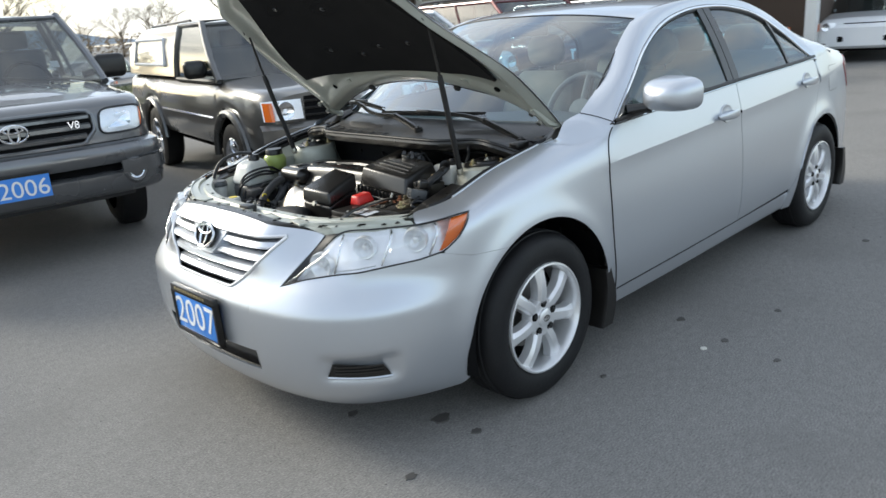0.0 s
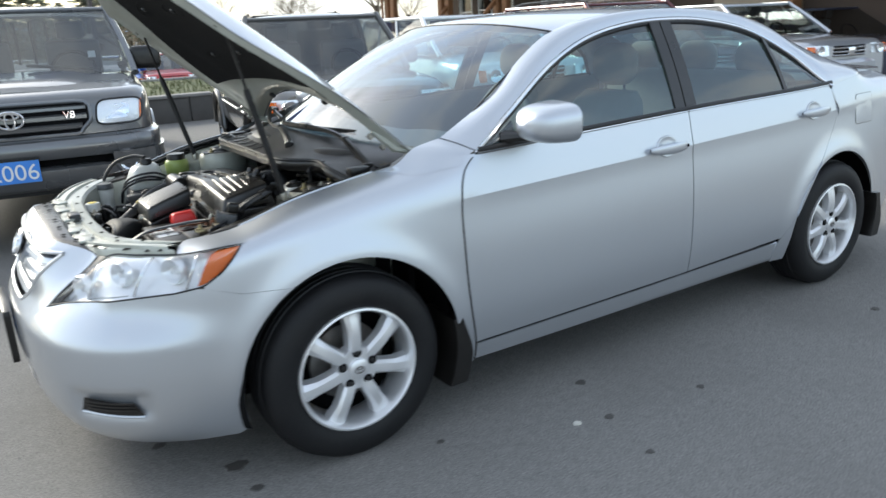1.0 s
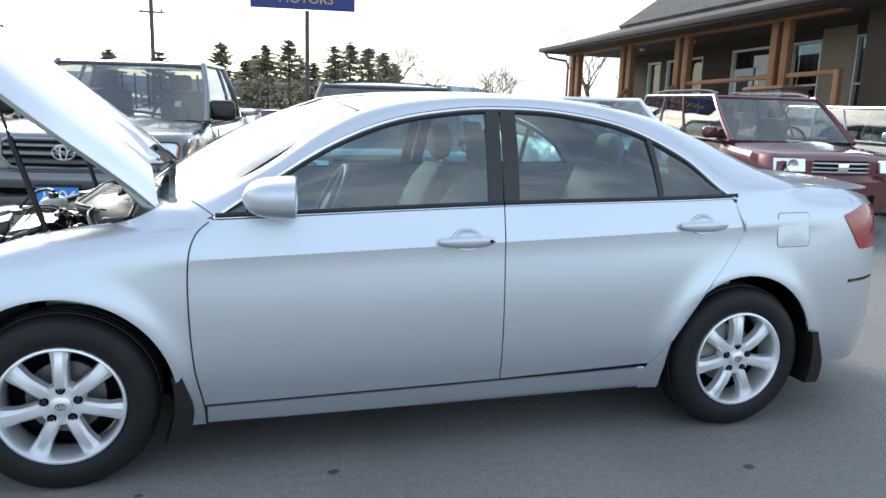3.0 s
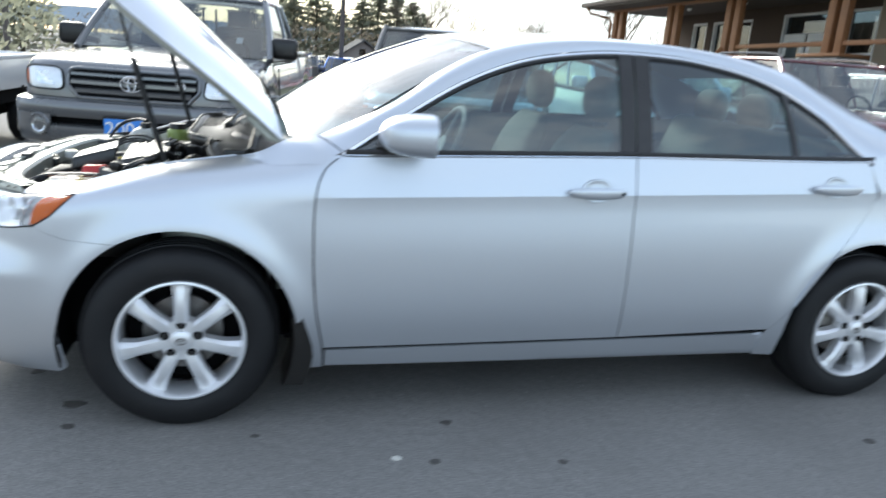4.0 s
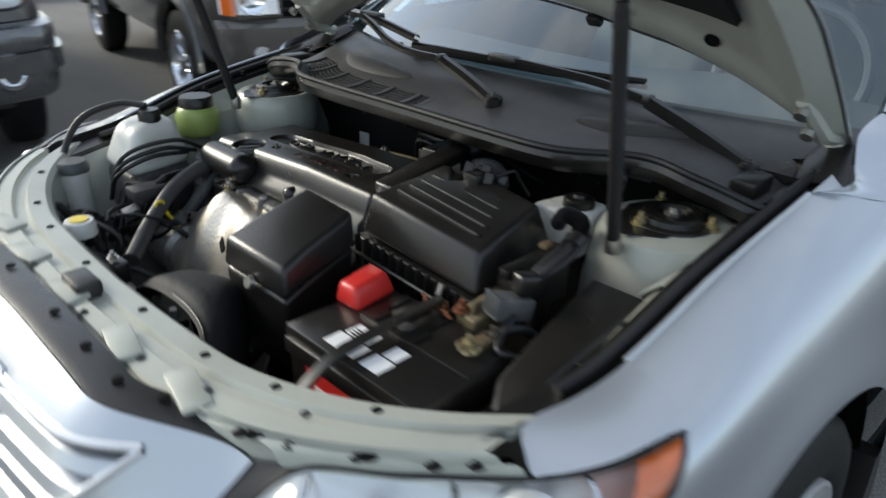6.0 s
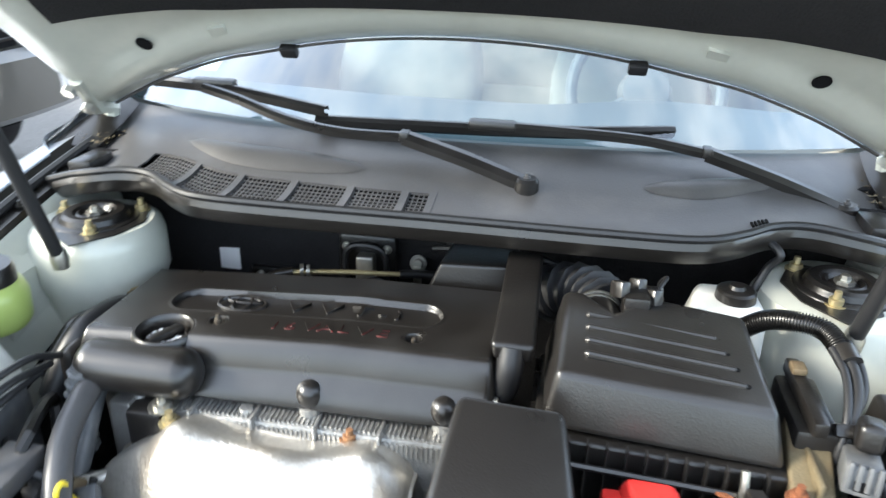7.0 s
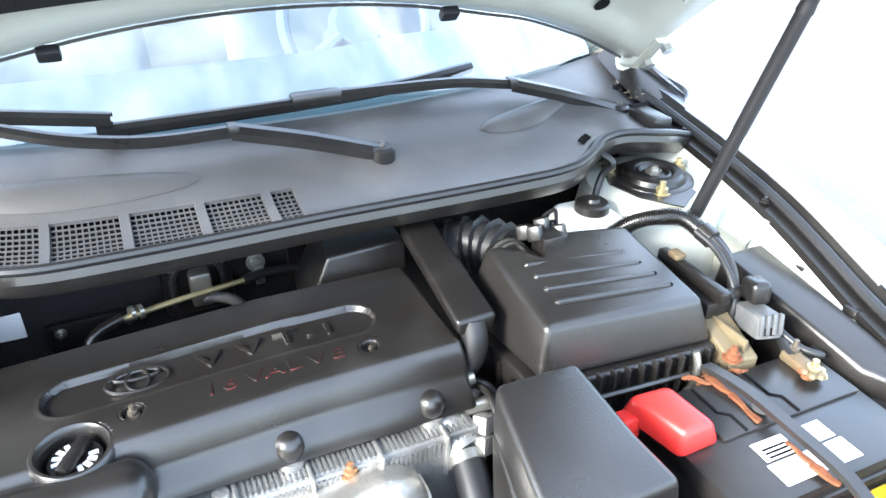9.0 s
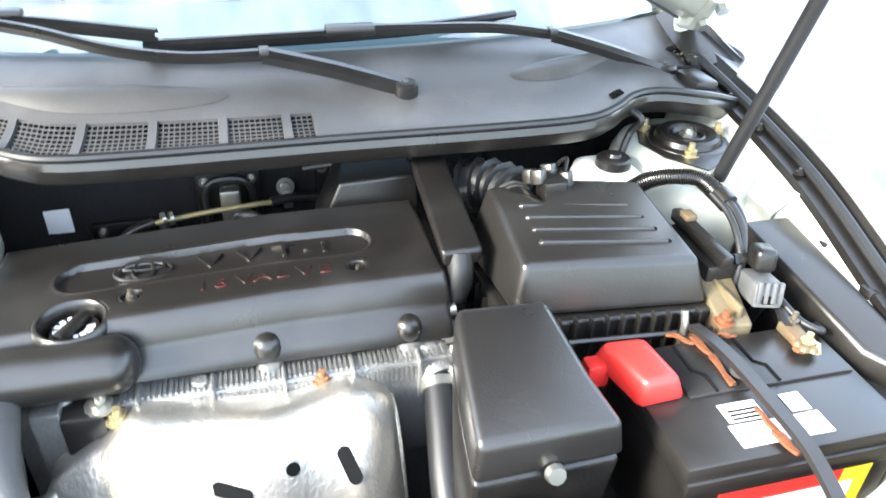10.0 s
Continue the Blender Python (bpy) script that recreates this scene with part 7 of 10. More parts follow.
for y in (-0.36, -0.2, 0.0, 0.18, 0.34):
    part("pressing", blk(-0.020, 0.020, -0.045, 0.045, -0.004, 0.006, 0.004, Matrix.Translation((sup_x(abs(y)) - 0.035, y, 0.797)) @ pose(0, 0, 0, 0, 0, 12 * (-1 if y < 0 else 1))), SILVER_IN, support)
part("hood_latch", blk(-0.70, -0.66, -0.035, 0.035, 0.72, 0.815, 0.006), BLACK_PL, support)
part("radiator_core", blk(-0.63, -0.60, -0.36, 0.36, 0.30, 0.74, 0.004), BLACK_PL, sedan)
part("fan_shroud", blk(-0.60, -0.56, -0.36, 0.36, 0.30, 0.715, 0.01), BLACK_PL, sedan)
# dark strip behind the nose edge
rows = []
for o, dz in ((-0.004, -0.002), (-0.018, 0.002), (-0.06, -0.004), (-0.075, -0.02), (-0.078, -0.06)):
    rows.append([F(s_at_y(abs(y)), NOSE_TOP(y) - 0.0005, -1 if y < 0 else 1, o) + Vector((0, 0, dz)) for y in np.linspace(-0.565, 0.565, 71)])
strip = part("nose_seal_strip", Geo().grid(rows), LID_PL, sedan, "dark rubber strip behind the grille", thick=0.004)
for y in (-0.40, -0.32, -0.22, -0.1, 0.1, 0.22, 0.32, 0.4):
    p = F(s_at_y(abs(y)), NOSE_TOP(y), -1 if y < 0 else 1, -0.04) + Vector((0, 0, 0.002))
    part("clip_hole", Geo().lathe([(0.0, 0.002), (0.006, 0.002), (0.008, 0.0)], 10, Matrix.Translation(p)), DARK, strip)
for side in (-1, 1):   # panels over the headlamps
    edge = spline([(-0.668, side * 0.530, 0.788), (-0.645, side * 0.564, 0.789), (-0.602, side * 0.624, 0.792), (-0.545, side * 0.690, 0.788), (-0.497, side * 0.745, 0.797)], 24)
    back = [(sup_x(y) - 0.055, side * y, 0.797 + 0.018 * smooth(0.3, 0.7, y)) for y in np.linspace(0.38, 0.70, 24)]
    rows = []
    for f, up in ((0.0, -0.012), (0.06, 0.004), (0.14, 0.008), (0.30, 0.008), (0.34, 0.001), (0.62, 0.001), (0.68, 0.006), (1.0, 0.003)):
        rows.append([Vector(a).lerp(Vector(b), f) + Vector((0, 0, up)) for a, b in zip(edge, back)])
    lp = part("lamp_panel", Geo().grid(rows), SILVER_IN, sedan, "painted panel over the headlamp", thick=0.004)
    for t in (0.08, 0.3, 0.55, 0.8, 0.95):
        nut(rows[4][int(t * 23)].lerp(rows[5][int(t * 23)], 0.5), 0.007, 0.003, BLACK_PL, lp, "push_clip")
    for t in (0.2, 0.65):
        p = rows[5][int(t * 23)]
        part("panel_hole", Geo().lathe([(0.0, 0.003), (0.010, 0.003), (0.012, 0.001)], 14, Matrix.Translation(p)), DARK, lp)

rng = random.Random(31)
for side in (-1, 1):
    g = Geo()
    for k in range(70):
        p = Vector((0.24 + 0.10 * rng.random(), side * (0.665 + 0.06 * rng.random()), 0.953 + 0.012 * rng.random()))
        w = rng.uniform(0.003, 0.008)
        g.poly([p + Vector((rng.uniform(-w, w), rng.uniform(-w, w), rng.uniform(0, 0.5 * w))) for _ in range(4)])
    part("leaf_crumbs", g, DUSTY_BR, cowl, "dry leaf crumbs")
    gc = part("gutter_cap", blk(0.13, 0.205, side * 0.655 - 0.022, side * 0.655 + 0.022, 0.925, 0.958, 0.006), BLACK_PL, sedan)
    for x in (0.12, 0.02, -0.10):
        nut(F(sx(x), top_z(x), side) + Vector((0, -side * 0.045, -0.016)), 0.006, 0.006, BLACK_PL, gc)


# ---- cabin of the sedan ----
g = Geo()
rows = []
for v in np.linspace(-1, 1, 25):
    y = 0.74 * v
    x0 = 0.235 + 0.26 * abs(v) ** 2.2
    rows.append([(x0, y, 0.985), (x0 + 0.10, y, 0.995), (0.62 + 0.1 * abs(v), y, 0.985 + 0.02 * math.exp(-((y + 0.37) / 0.2) ** 2)), (0.78, y, 0.955), (0.86, y, 0.88), (0.82, y, 0.70), (0.72, y, 0.45)])
part("dashboard", g.grid(rows), DASH, sedan, "dark grey dashboard")
part("cabin_floor", Geo().box(0.35, 3.2, -0.76, 0.76, 0.28, 0.30), DARK, sedan)
part("cabin_bulkhead", Geo().box(0.30, 0.32, -0.74, 0.74, 0.28, 0.96), DARK, sedan)
for side in (-1, 1):
    rows = []
    for f, o in ((0.0, 0.07), (0.35, 0.09), (0.6, 0.10), (0.95, 0.035), (1.0, 0.03)):
        rows.append([Vector((x, F(sx(x), 0.32 + (top_z(x) + 0.012 - 0.32) * f, side).y - side * o, 0.32 + (top_z(x) + 0.012 - 0.32) * f)) for x in np.linspace(0.50, 2.75, 40)])
    part("door_lining", Geo().grid(rows), TRIM_IN, sedan, "beige door lining")
part("headliner", Geo().grid([[(x, v * 0.565, (roof_mid(x) - 0.035) - 0.03 * v * v) for v in np.linspace(-1, 1, 13)] for x in np.linspace(1.02, 2.56, 16)]), TRIM_IN, sedan)
part("parcel_shelf", Geo().box(2.66, 3.25, -0.64, 0.64, 1.035, 1.055), DASH, sedan)


def cushion(x0, x1, y0, y1, z0, z1, tilt, r=0.05):
    m = Matrix.Translation((x0, 0, z0)) @ pose(0, 0, 0, 0, tilt, 0)
    g = Geo().box(0, x1 - x0, y0, y1, 0, z1 - z0, m)
    return g.mesh("cushion", bevel=r, segs=4)


def headrest(x, y, z, parent):
    rows = []
    for t in np.linspace(-1, 1, 13):
        k = (1 - abs(t) ** 3.5) ** 0.5 if abs(t) < 1 else 0.02
        rows.append([(x + 0.055 * max(k, 0.25) * math.cos(a), y + 0.135 * t, z + 0.098 * max(k, 0.25) * math.copysign(abs(math.sin(a)) ** 0.8, math.sin(a))) for a in np.linspace(0, 2 * math.pi, 18, endpoint=False)])
    g = Geo().grid(rows, close_u=True)
    g.poly(rows[0])
    g.poly(rows[-1], flip=True)
    hr = part("headrest", g, CLOTH, parent)
    for dy in (-0.06, 0.06):
        part("headrest_post", Geo().tube([(x + 0.01, y + dy, z - 0.17), (x, y + dy, z - 0.06)], 0.006, 8), CHROME, parent)


for y in (-0.37, 0.37):
    seat = part("front_seat", cushion(1.00, 1.50, y - 0.25, y + 0.25, 0.48, 0.62, -6, 0.045), CLOTH, sedan, "beige cloth front seat")
    g = Geo()
    rows = []
    for f in np.linspace(0, 1, 14):
        w = 0.255 - 0.045 * smooth(0.55, 1, f) - 0.05 * smooth(0.9, 1, f)
        xb, zb = 1.44 + 0.23 * f, 0.54 + 0.545 * f
        d = 0.075 * (1 - 0.5 * smooth(0.8, 1, f))
        rows.append([(xb + d * math.cos(a) * (1 if math.cos(a) > 0 else 0.9 + 0.5 * abs(math.sin(a)) ** 4), y + w * math.copysign(abs(math.sin(a)) ** 0.6, math.sin(a)), zb) for a in np.linspace(0, 2 * math.pi, 28, endpoint=False)])
    g.grid(rows, close_u=True)
    g.poly(rows[-1])
    part("backrest", g, CLOTH, seat)
    headrest(1.69, y, 1.205, seat)
rear = part("rear_bench", cushion(2.05, 2.50, -0.66, 0.66, 0.46, 0.60, -6, 0.05), CLOTH, sedan, "beige cloth rear bench")
part("bench_back", Geo().box(0, 0.14, -0.64, 0.64, 0, 0.62, Matrix.Translation((2.42, 0, 0.55)) @ pose(0, 0, 0, 0, 22, 0)).mesh("back", bevel=0.05, segs=4), CLOTH, rear)
for y in (-0.40, 0.0, 0.40):
    headrest(2.74, y, 1.17, rear)
M = Matrix.Translation((0.99, -0.37, 0.955)) @ pose(0, 0, 0, 0, -64, 0)
sw = part("steering_wheel", Geo().tube([M @ Vector((0.19 * math.cos(t), 0.19 * math.sin(t), 0)) for t in np.linspace(0, 2 * math.pi, 41)], 0.016, 10, caps=False), DASH, sedan, "dark grey steering wheel")
part("wheel_hub", Geo().lathe([(0.0, 0.02), (0.06, 0.015), (0.07, -0.03)], 20, M), DASH, sw)
for a in (0, 120, 240):
    part("wheel_spoke", Geo().tube([M @ Vector((0.05 * math.cos(radians(a)), 0.05 * math.sin(radians(a)), 0)), M @ Vector((0.185 * math.cos(radians(a)), 0.185 * math.sin(radians(a)), 0))], 0.016, 8), DASH, sw)
part("steering_column", Geo().tube([M @ Vector((0, 0, -0.03)), M @ Vector((0, 0, -0.22))], 0.04, 14), DASH, sw)
part("rear_view_mirror", blk(1.06, 1.085, -0.12, 0.12, 1.315, 1.375, 0.012), BLACK_PL, sedan)
part("windshield_sticker", Geo().poly([Vector(ws_rows[2][26]) + Vector((0.012, 0, -0.008)), Vector(ws_rows[2][27]) + Vector((0.012, 0, -0.008)), Vector(ws_rows[3][27]) + Vector((0.012, 0, -0.008)), Vector(ws_rows[3][26]) + Vector((0.012, 0, -0.008))]), WHITE_LB, sedan)


# ---- the other vehicles ----
def paint(name, col, metal=0.6, rough=0.32):
    return mat(name, col, rough, metal, vary=0.03, scale=2, fine=500, coat=1.0, coat_rough=0.05, stain=tuple(c * 0.7 + 0.05 for c in col), stain_amount=0.12, stain_scale=2)


GREY_PAINT = paint("dark_grey_paint", (0.15, 0.152, 0.155), 0.6, 0.28)
GREY2_PAINT = paint("graphite_paint", (0.10, 0.097, 0.09), 0.5, 0.28)
BEIGE_PAINT = paint("canopy_paint", (0.42, 0.38, 0.31), 0.3)
WHITE_PAINT = paint("white_paint", (0.78, 0.79, 0.80), 0.0)
MAROON_PAINT = paint("maroon_paint", (0.11, 0.018, 0.02), 0.4)
LIGHT_PAINT = paint("pale_silver_paint", (0.52, 0.53, 0.56), 0.7)
BLUE_PAINT = paint("blue_paint", (0.03, 0.15, 0.55), 0.2)
RED_PAINT = paint("red_paint", (0.42, 0.012, 0.015), 0.1)
NAVY_PAINT = paint("navy_paint", (0.02, 0.025, 0.05), 0.4)
BEDLINER = mat("dark_plastic_trim", (0.05, 0.05, 0.052), 0.7, vary=0.2)


def wheel_of(v, M, cx, cy, r, side, rim, w=0.22, spokes=6):
    m = M @ Matrix.Translation((cx, cy, r)) @ pose(0, 0, 0, 90 if side < 0 else -90, 0, 0)
    wl = part("wheel", Geo().lathe([(r * 0.60, -w), (r * 0.80, -w - 0.01), (r * 0.97, -w + 0.02), (r, -w + 0.05), (r, -0.05), (r * 0.97, -0.015), (r * 0.80, 0.005), (r * 0.64, 0.0), (r * 0.61, -0.02)], 40, m), RUBBER, v, "black tyre on a metal rim")
    part("rim", Geo().lathe([(r * 0.64, -0.004), (r * 0.60, 0.004), (r * 0.56, -0.03), (r * 0.55, -w * 0.6), (0.0, -w * 0.6)], 32, m), rim, wl)
    for k in range(spokes):
        a = 2 * math.pi * k / spokes
        rr = m @ Matrix.Rotation(a, 4, "Z")
        part("spoke", Geo().grid([[rr @ Vector((r * t, yy * r * (0.10 + 0.05 * t), -0.03 + 0.012 * math.sin(t * 4) + hz)) for yy, hz in ((-1, -0.03), (-0.7, 0), (0.7, 0), (1, -0.03))] for t in np.linspace(0.10, 0.58, 5)]), rim, wl)
    part("hub_cap", Geo().lathe([(r * 0.2, -0.05), (r * 0.19, -0.012), (r * 0.10, -0.004), (0.0, -0.002)], 20, m), rim, wl)
    return wl


def shell(v, M, L, W, top, bottom, paint_m, nose=0.12, tail=0.06, arches=(), name="body", n=64, side_in=0.05, round_top=0.07, start=0.0):
    """Lower body: u runs back from the nose; top(u) is the height of hood, belt and deck. Openings follow the wheels."""
    us = sorted(set(list(np.linspace(start, L, n)) + [c + s * r for c, r in arches for s in (-1, -0.94, -0.8, 0.8, 0.94, 1)]))
    g = Geo()
    rows = []
    for u in us:
        k = min(u / nose, (L - u) / tail, 1.0)
        w = W / 2 * (0.86 + 0.14 * math.sin(math.pi / 2 * max(k, 0)) ** 0.6)
        zb, zt = bottom(u), top(u)
        for c, r in arches:
            if abs(u - c) < r:
                zb = max(zb, 0.36 * r / 0.42 + math.sqrt(r * r - (u - c) ** 2))
        h = zt - zb
        prof = [(w - side_in * 0.6, zb), (w, zb + h * 0.12), (w + 0.004, zb + h * 0.45), (w - side_in * 0.25, zb + h * 0.72), (w - side_in * 0.8, zt - round_top * 0.7), (w - side_in - round_top * 0.5, zt - round_top * 0.18), (w - side_in - round_top * 1.6, zt), (w * 0.4, zt + 0.018), (0, zt + 0.024)]
        left = [M @ Vector((-u, -y, z)) for y, z in prof]
        right = [M @ Vector((-u, y, z)) for y, z in prof[::-1][1:]]
        rows.append(left + right)
    g.grid(rows)
    g.poly(rows[0], flip=True)
    g.poly(rows[-1])
    return part(name, g, paint_m, v, thick=0.0, angle=40)


def cabin(v, M, W, belt, roof, base, crown, paint_m, glass, splits=(), name="cabin", rear_glass=True, in_top=0.16, solid_back=0.0):
    """Greenhouse: base and crown are (front u, back u) at belt and roof. splits: u of the side pillars."""
    (b0, b1), (c0, c1) = base, crown
    wb, wt = W / 2 - 0.05, W / 2 - in_top

    def P(f, t, s):   # f: 0 front..1 back, t: 0 belt..1 roof
        u = (b0 + (b1 - b0) * f) * (1 - t) + (c0 + (c1 - c0) * f) * t
        return M @ Vector((-u, s * (wb + (wt - wb) * t + 0.02 * math.sin(math.pi * t)), belt + (roof - belt) * t))
    g = Geo()
    rows = []
    for f in np.linspace(0, 1, 15):
        u = c0 + (c1 - c0) * f
        rows.append([M @ Vector((-u, wt * s, roof + 0.035 * (1 - s * s) - 0.03 * (2 * f - 1) ** 4)) for s in np.linspace(-1, 1, 13)])
    cab = part("roof", g.grid(rows), paint_m, v, thick=0.03)
    fr = 0.045
    for s in (-1, 1):
        edges = [0.0] + [(u - b0) / (b1 - b0) for u in splits] + [1.0]
        for a, b in zip(edges, edges[1:]):
            pn = part("side_window", Geo().grid([[P(a + (b - a) * t, h, s) for t in np.linspace(0.02, 0.98, 6)] for h in np.linspace(0.02, 0.95, 5)]), glass, v)
        for e in edges:
            wd = 0.020 if 0 < e < 1 else 0.032
            pts = [P(min(max(e, 0.0), 1.0), t, s) for t in np.linspace(0, 1, 6)]
            part("pillar", Geo().tube(pts, wd, 8), paint_m, v)
        part("window_sill", Geo().tube([P(f, 0.0, s) for f in np.linspace(0, 1, 8)], 0.022, 8), SEAL, v)
        part("roof_edge", Geo().tube([P(f, 1.0, s) for f in np.linspace(0, 1, 8)], 0.026, 8), paint_m, v)
    for f, nm in ((0.0, "windscreen"), (1.0, "back_window")):
        rows = []
        for t in np.linspace(0.03, 0.97, 7):
            a, b = P(f, t, -1), P(f, t, 1)
            bow = M.to_3x3() @ Vector((0.06 if f == 0 else -0.03, 0, 0.0))
            rows.append([a.lerp(b, q) + bow * (1 - (2 * q - 1) ** 2) for q in np.linspace(0, 1, 11)])
        part(nm, Geo().grid(rows), glass, v)
        part("header", Geo().tube([rows[-1][k] for k in range(11)], 0.021, 8), paint_m, v)
    # inside: seats and a dark floor, so that the cabin is not empty
    part("cabin_floor", Geo().box(-b1 + 0.1, -b0 - 0.1, -wb + 0.05, wb - 0.05, belt - 0.12, belt - 0.10, M), DARK, v)
    for s in (-1, 1):
        u = b0 + min(1.25, (b1 - b0) * 0.62)
        st = part("seat_back", Geo().box(-0.07, 0.07, -0.24, 0.24, -0.2, 0.30, M @ Matrix.Translation((-u, s * W * 0.21, belt)) @ pose(0, 0, 0, 0, 14, 0)).mesh("seat_back", bevel=0.04, segs=3), DASH, v)
        part("headrest", Geo().box(-0.04, 0.04, -0.12, 0.12, 0.32, 0.48, M @ Matrix.Translation((-u, s * W * 0.21, belt)) @ pose(0, 0, 0, 0, 14, 0)).mesh("headrest", bevel=0.03, segs=3), DASH, st)
    part("dash_top", Geo().box(-b0 - 0.55, -b0 - 0.05, -wb + 0.06, wb - 0.06, belt - 0.10, belt - 0.02, M).mesh("dash", bevel=0.03), DARK, v)
    Mw = M @ Matrix.Translation((-b0 - 0.62, W * 0.21, belt + 0.03)) @ pose(0, 0, 0, 0, 65, 0)
    part("steering_wheel", Geo().tube([Mw @ Vector((0.18 * math.cos(t), 0.18 * math.sin(t), 0)) for t in np.linspace(0, 2 * math.pi, 25)], 0.016, 8, caps=False), DARK, v)
    return cab


def lamp_unit(v, M, u, y0, y1, z0, z1, amber=None, depth=0.05):
    """A headlamp set into the nose; amber: which side (-1 or 1) carries the indicator."""
    g = Geo()
    rows = []
    for t in np.linspace(0, 1, 6):
        z = z0 + (z1 - z0) * t
        rows.append([M @ Vector((-u - 0.10 * abs(s - (0 if (y0 + y1) > 0 else 1)) ** 2 - 0.03 * t, y0 + (y1 - y0) * s, z)) for s in np.linspace(0, 1, 9)])
    lm = part("headlamp", g.grid(rows), REFLECT, v, "clear headlamp", thick=0.03)
    part("lens", Geo().grid([[Vector(p) + (M.to_3x3() @ Vector((0.02, 0, 0))) for p in r] for r in rows]), GLASS_CLEAR, lm)
    c = M @ Vector((-u + 0.012, (y0 + y1) / 2, (z0 + z1) / 2))
    part("bowl", Geo().lathe([(0.02, 0.0), (0.06, 0.006), (0.075, 0.014), (0.078, 0.004)], 20, Matrix.Translation(c) @ (M.to_3x3().to_4x4()) @ pose(0, 0, 0, 0, 90, 0)), CHROME, lm)
    if amber:
        ya, yb = (y1 - (y1 - y0) * 0.15, y1) if amber > 0 else (y0, y0 + (y1 - y0) * 0.15)
        part("amber_lens", Geo().grid([[M @ Vector((-u + 0.026 - 0.10 * abs(s) ** 2 * 0.9 - 0.03 * t, ya + (yb - ya) * (s if amber > 0 else 1 - s), z0 + (z1 - z0) * t)) for s in np.linspace(0, 1, 6)] for t in np.linspace(0.03, 0.97, 4)]), AMBER, lm, thick=0.01)
    return lm


def side_mirror(v, M, u, y, z, s, w=0.13, h=0.10, m=BLACK_PL):
    mm = part("door_mirror", Geo().box(-0.06, 0.05, -w, w, -h, h, M @ Matrix.Translation((-u, y + s * w, z))).mesh("mirror", bevel=0.05, segs=4), m, v)
    part("mirror_arm", Geo().tube([M @ Vector((-u - 0.02, y - s * 0.10, z - 0.06)), M @ Vector((-u, y + s * 0.05, z - 0.03))], 0.03, 8), m, mm)


def year_plate(v, M, u, y, z, text):
    pl = part("year_plate", Geo().box(-0.004, 0.004, -0.16, 0.16, -0.075, 0.075, M @ Matrix.Translation((-u, y, z))), BLUE_PLATE, v, "blue plate with white year digits")
    part("plate_frame", Geo().box(-0.008, 0.003, -0.168, 0.168, 0.066, 0.088, M @ Matrix.Translation((-u, y, z))), BLACK_PL, pl)
    writing("digits", text, 0.155, WHITE_LB, pl, M @ Matrix.Translation((-u + 0.006, y, z - 0.008)) @ pose(0, 0, 0, 90, 0, 90), 0.001)


def oval_emblem(v, M, u, y, z, s=1.0):
    mm = M @ Matrix.Translation((-u, y, z)) @ pose(0, 0, 0, 90, 0, 90)
    e = Geo()
    for a, b, cy in ((0.085, 0.058, 0.0), (0.030, 0.055, 0.0), (0.058, 0.021, 0.028)):
        e.tube([mm @ Vector((s * a * math.cos(t), s * (cy + b * math.sin(t)), 0)) for t in np.linspace(0, 2 * math.pi, 29)], 0.0075 * s, 6, caps=False)
    part("emblem", e, CHROME, v, "chrome oval emblem")


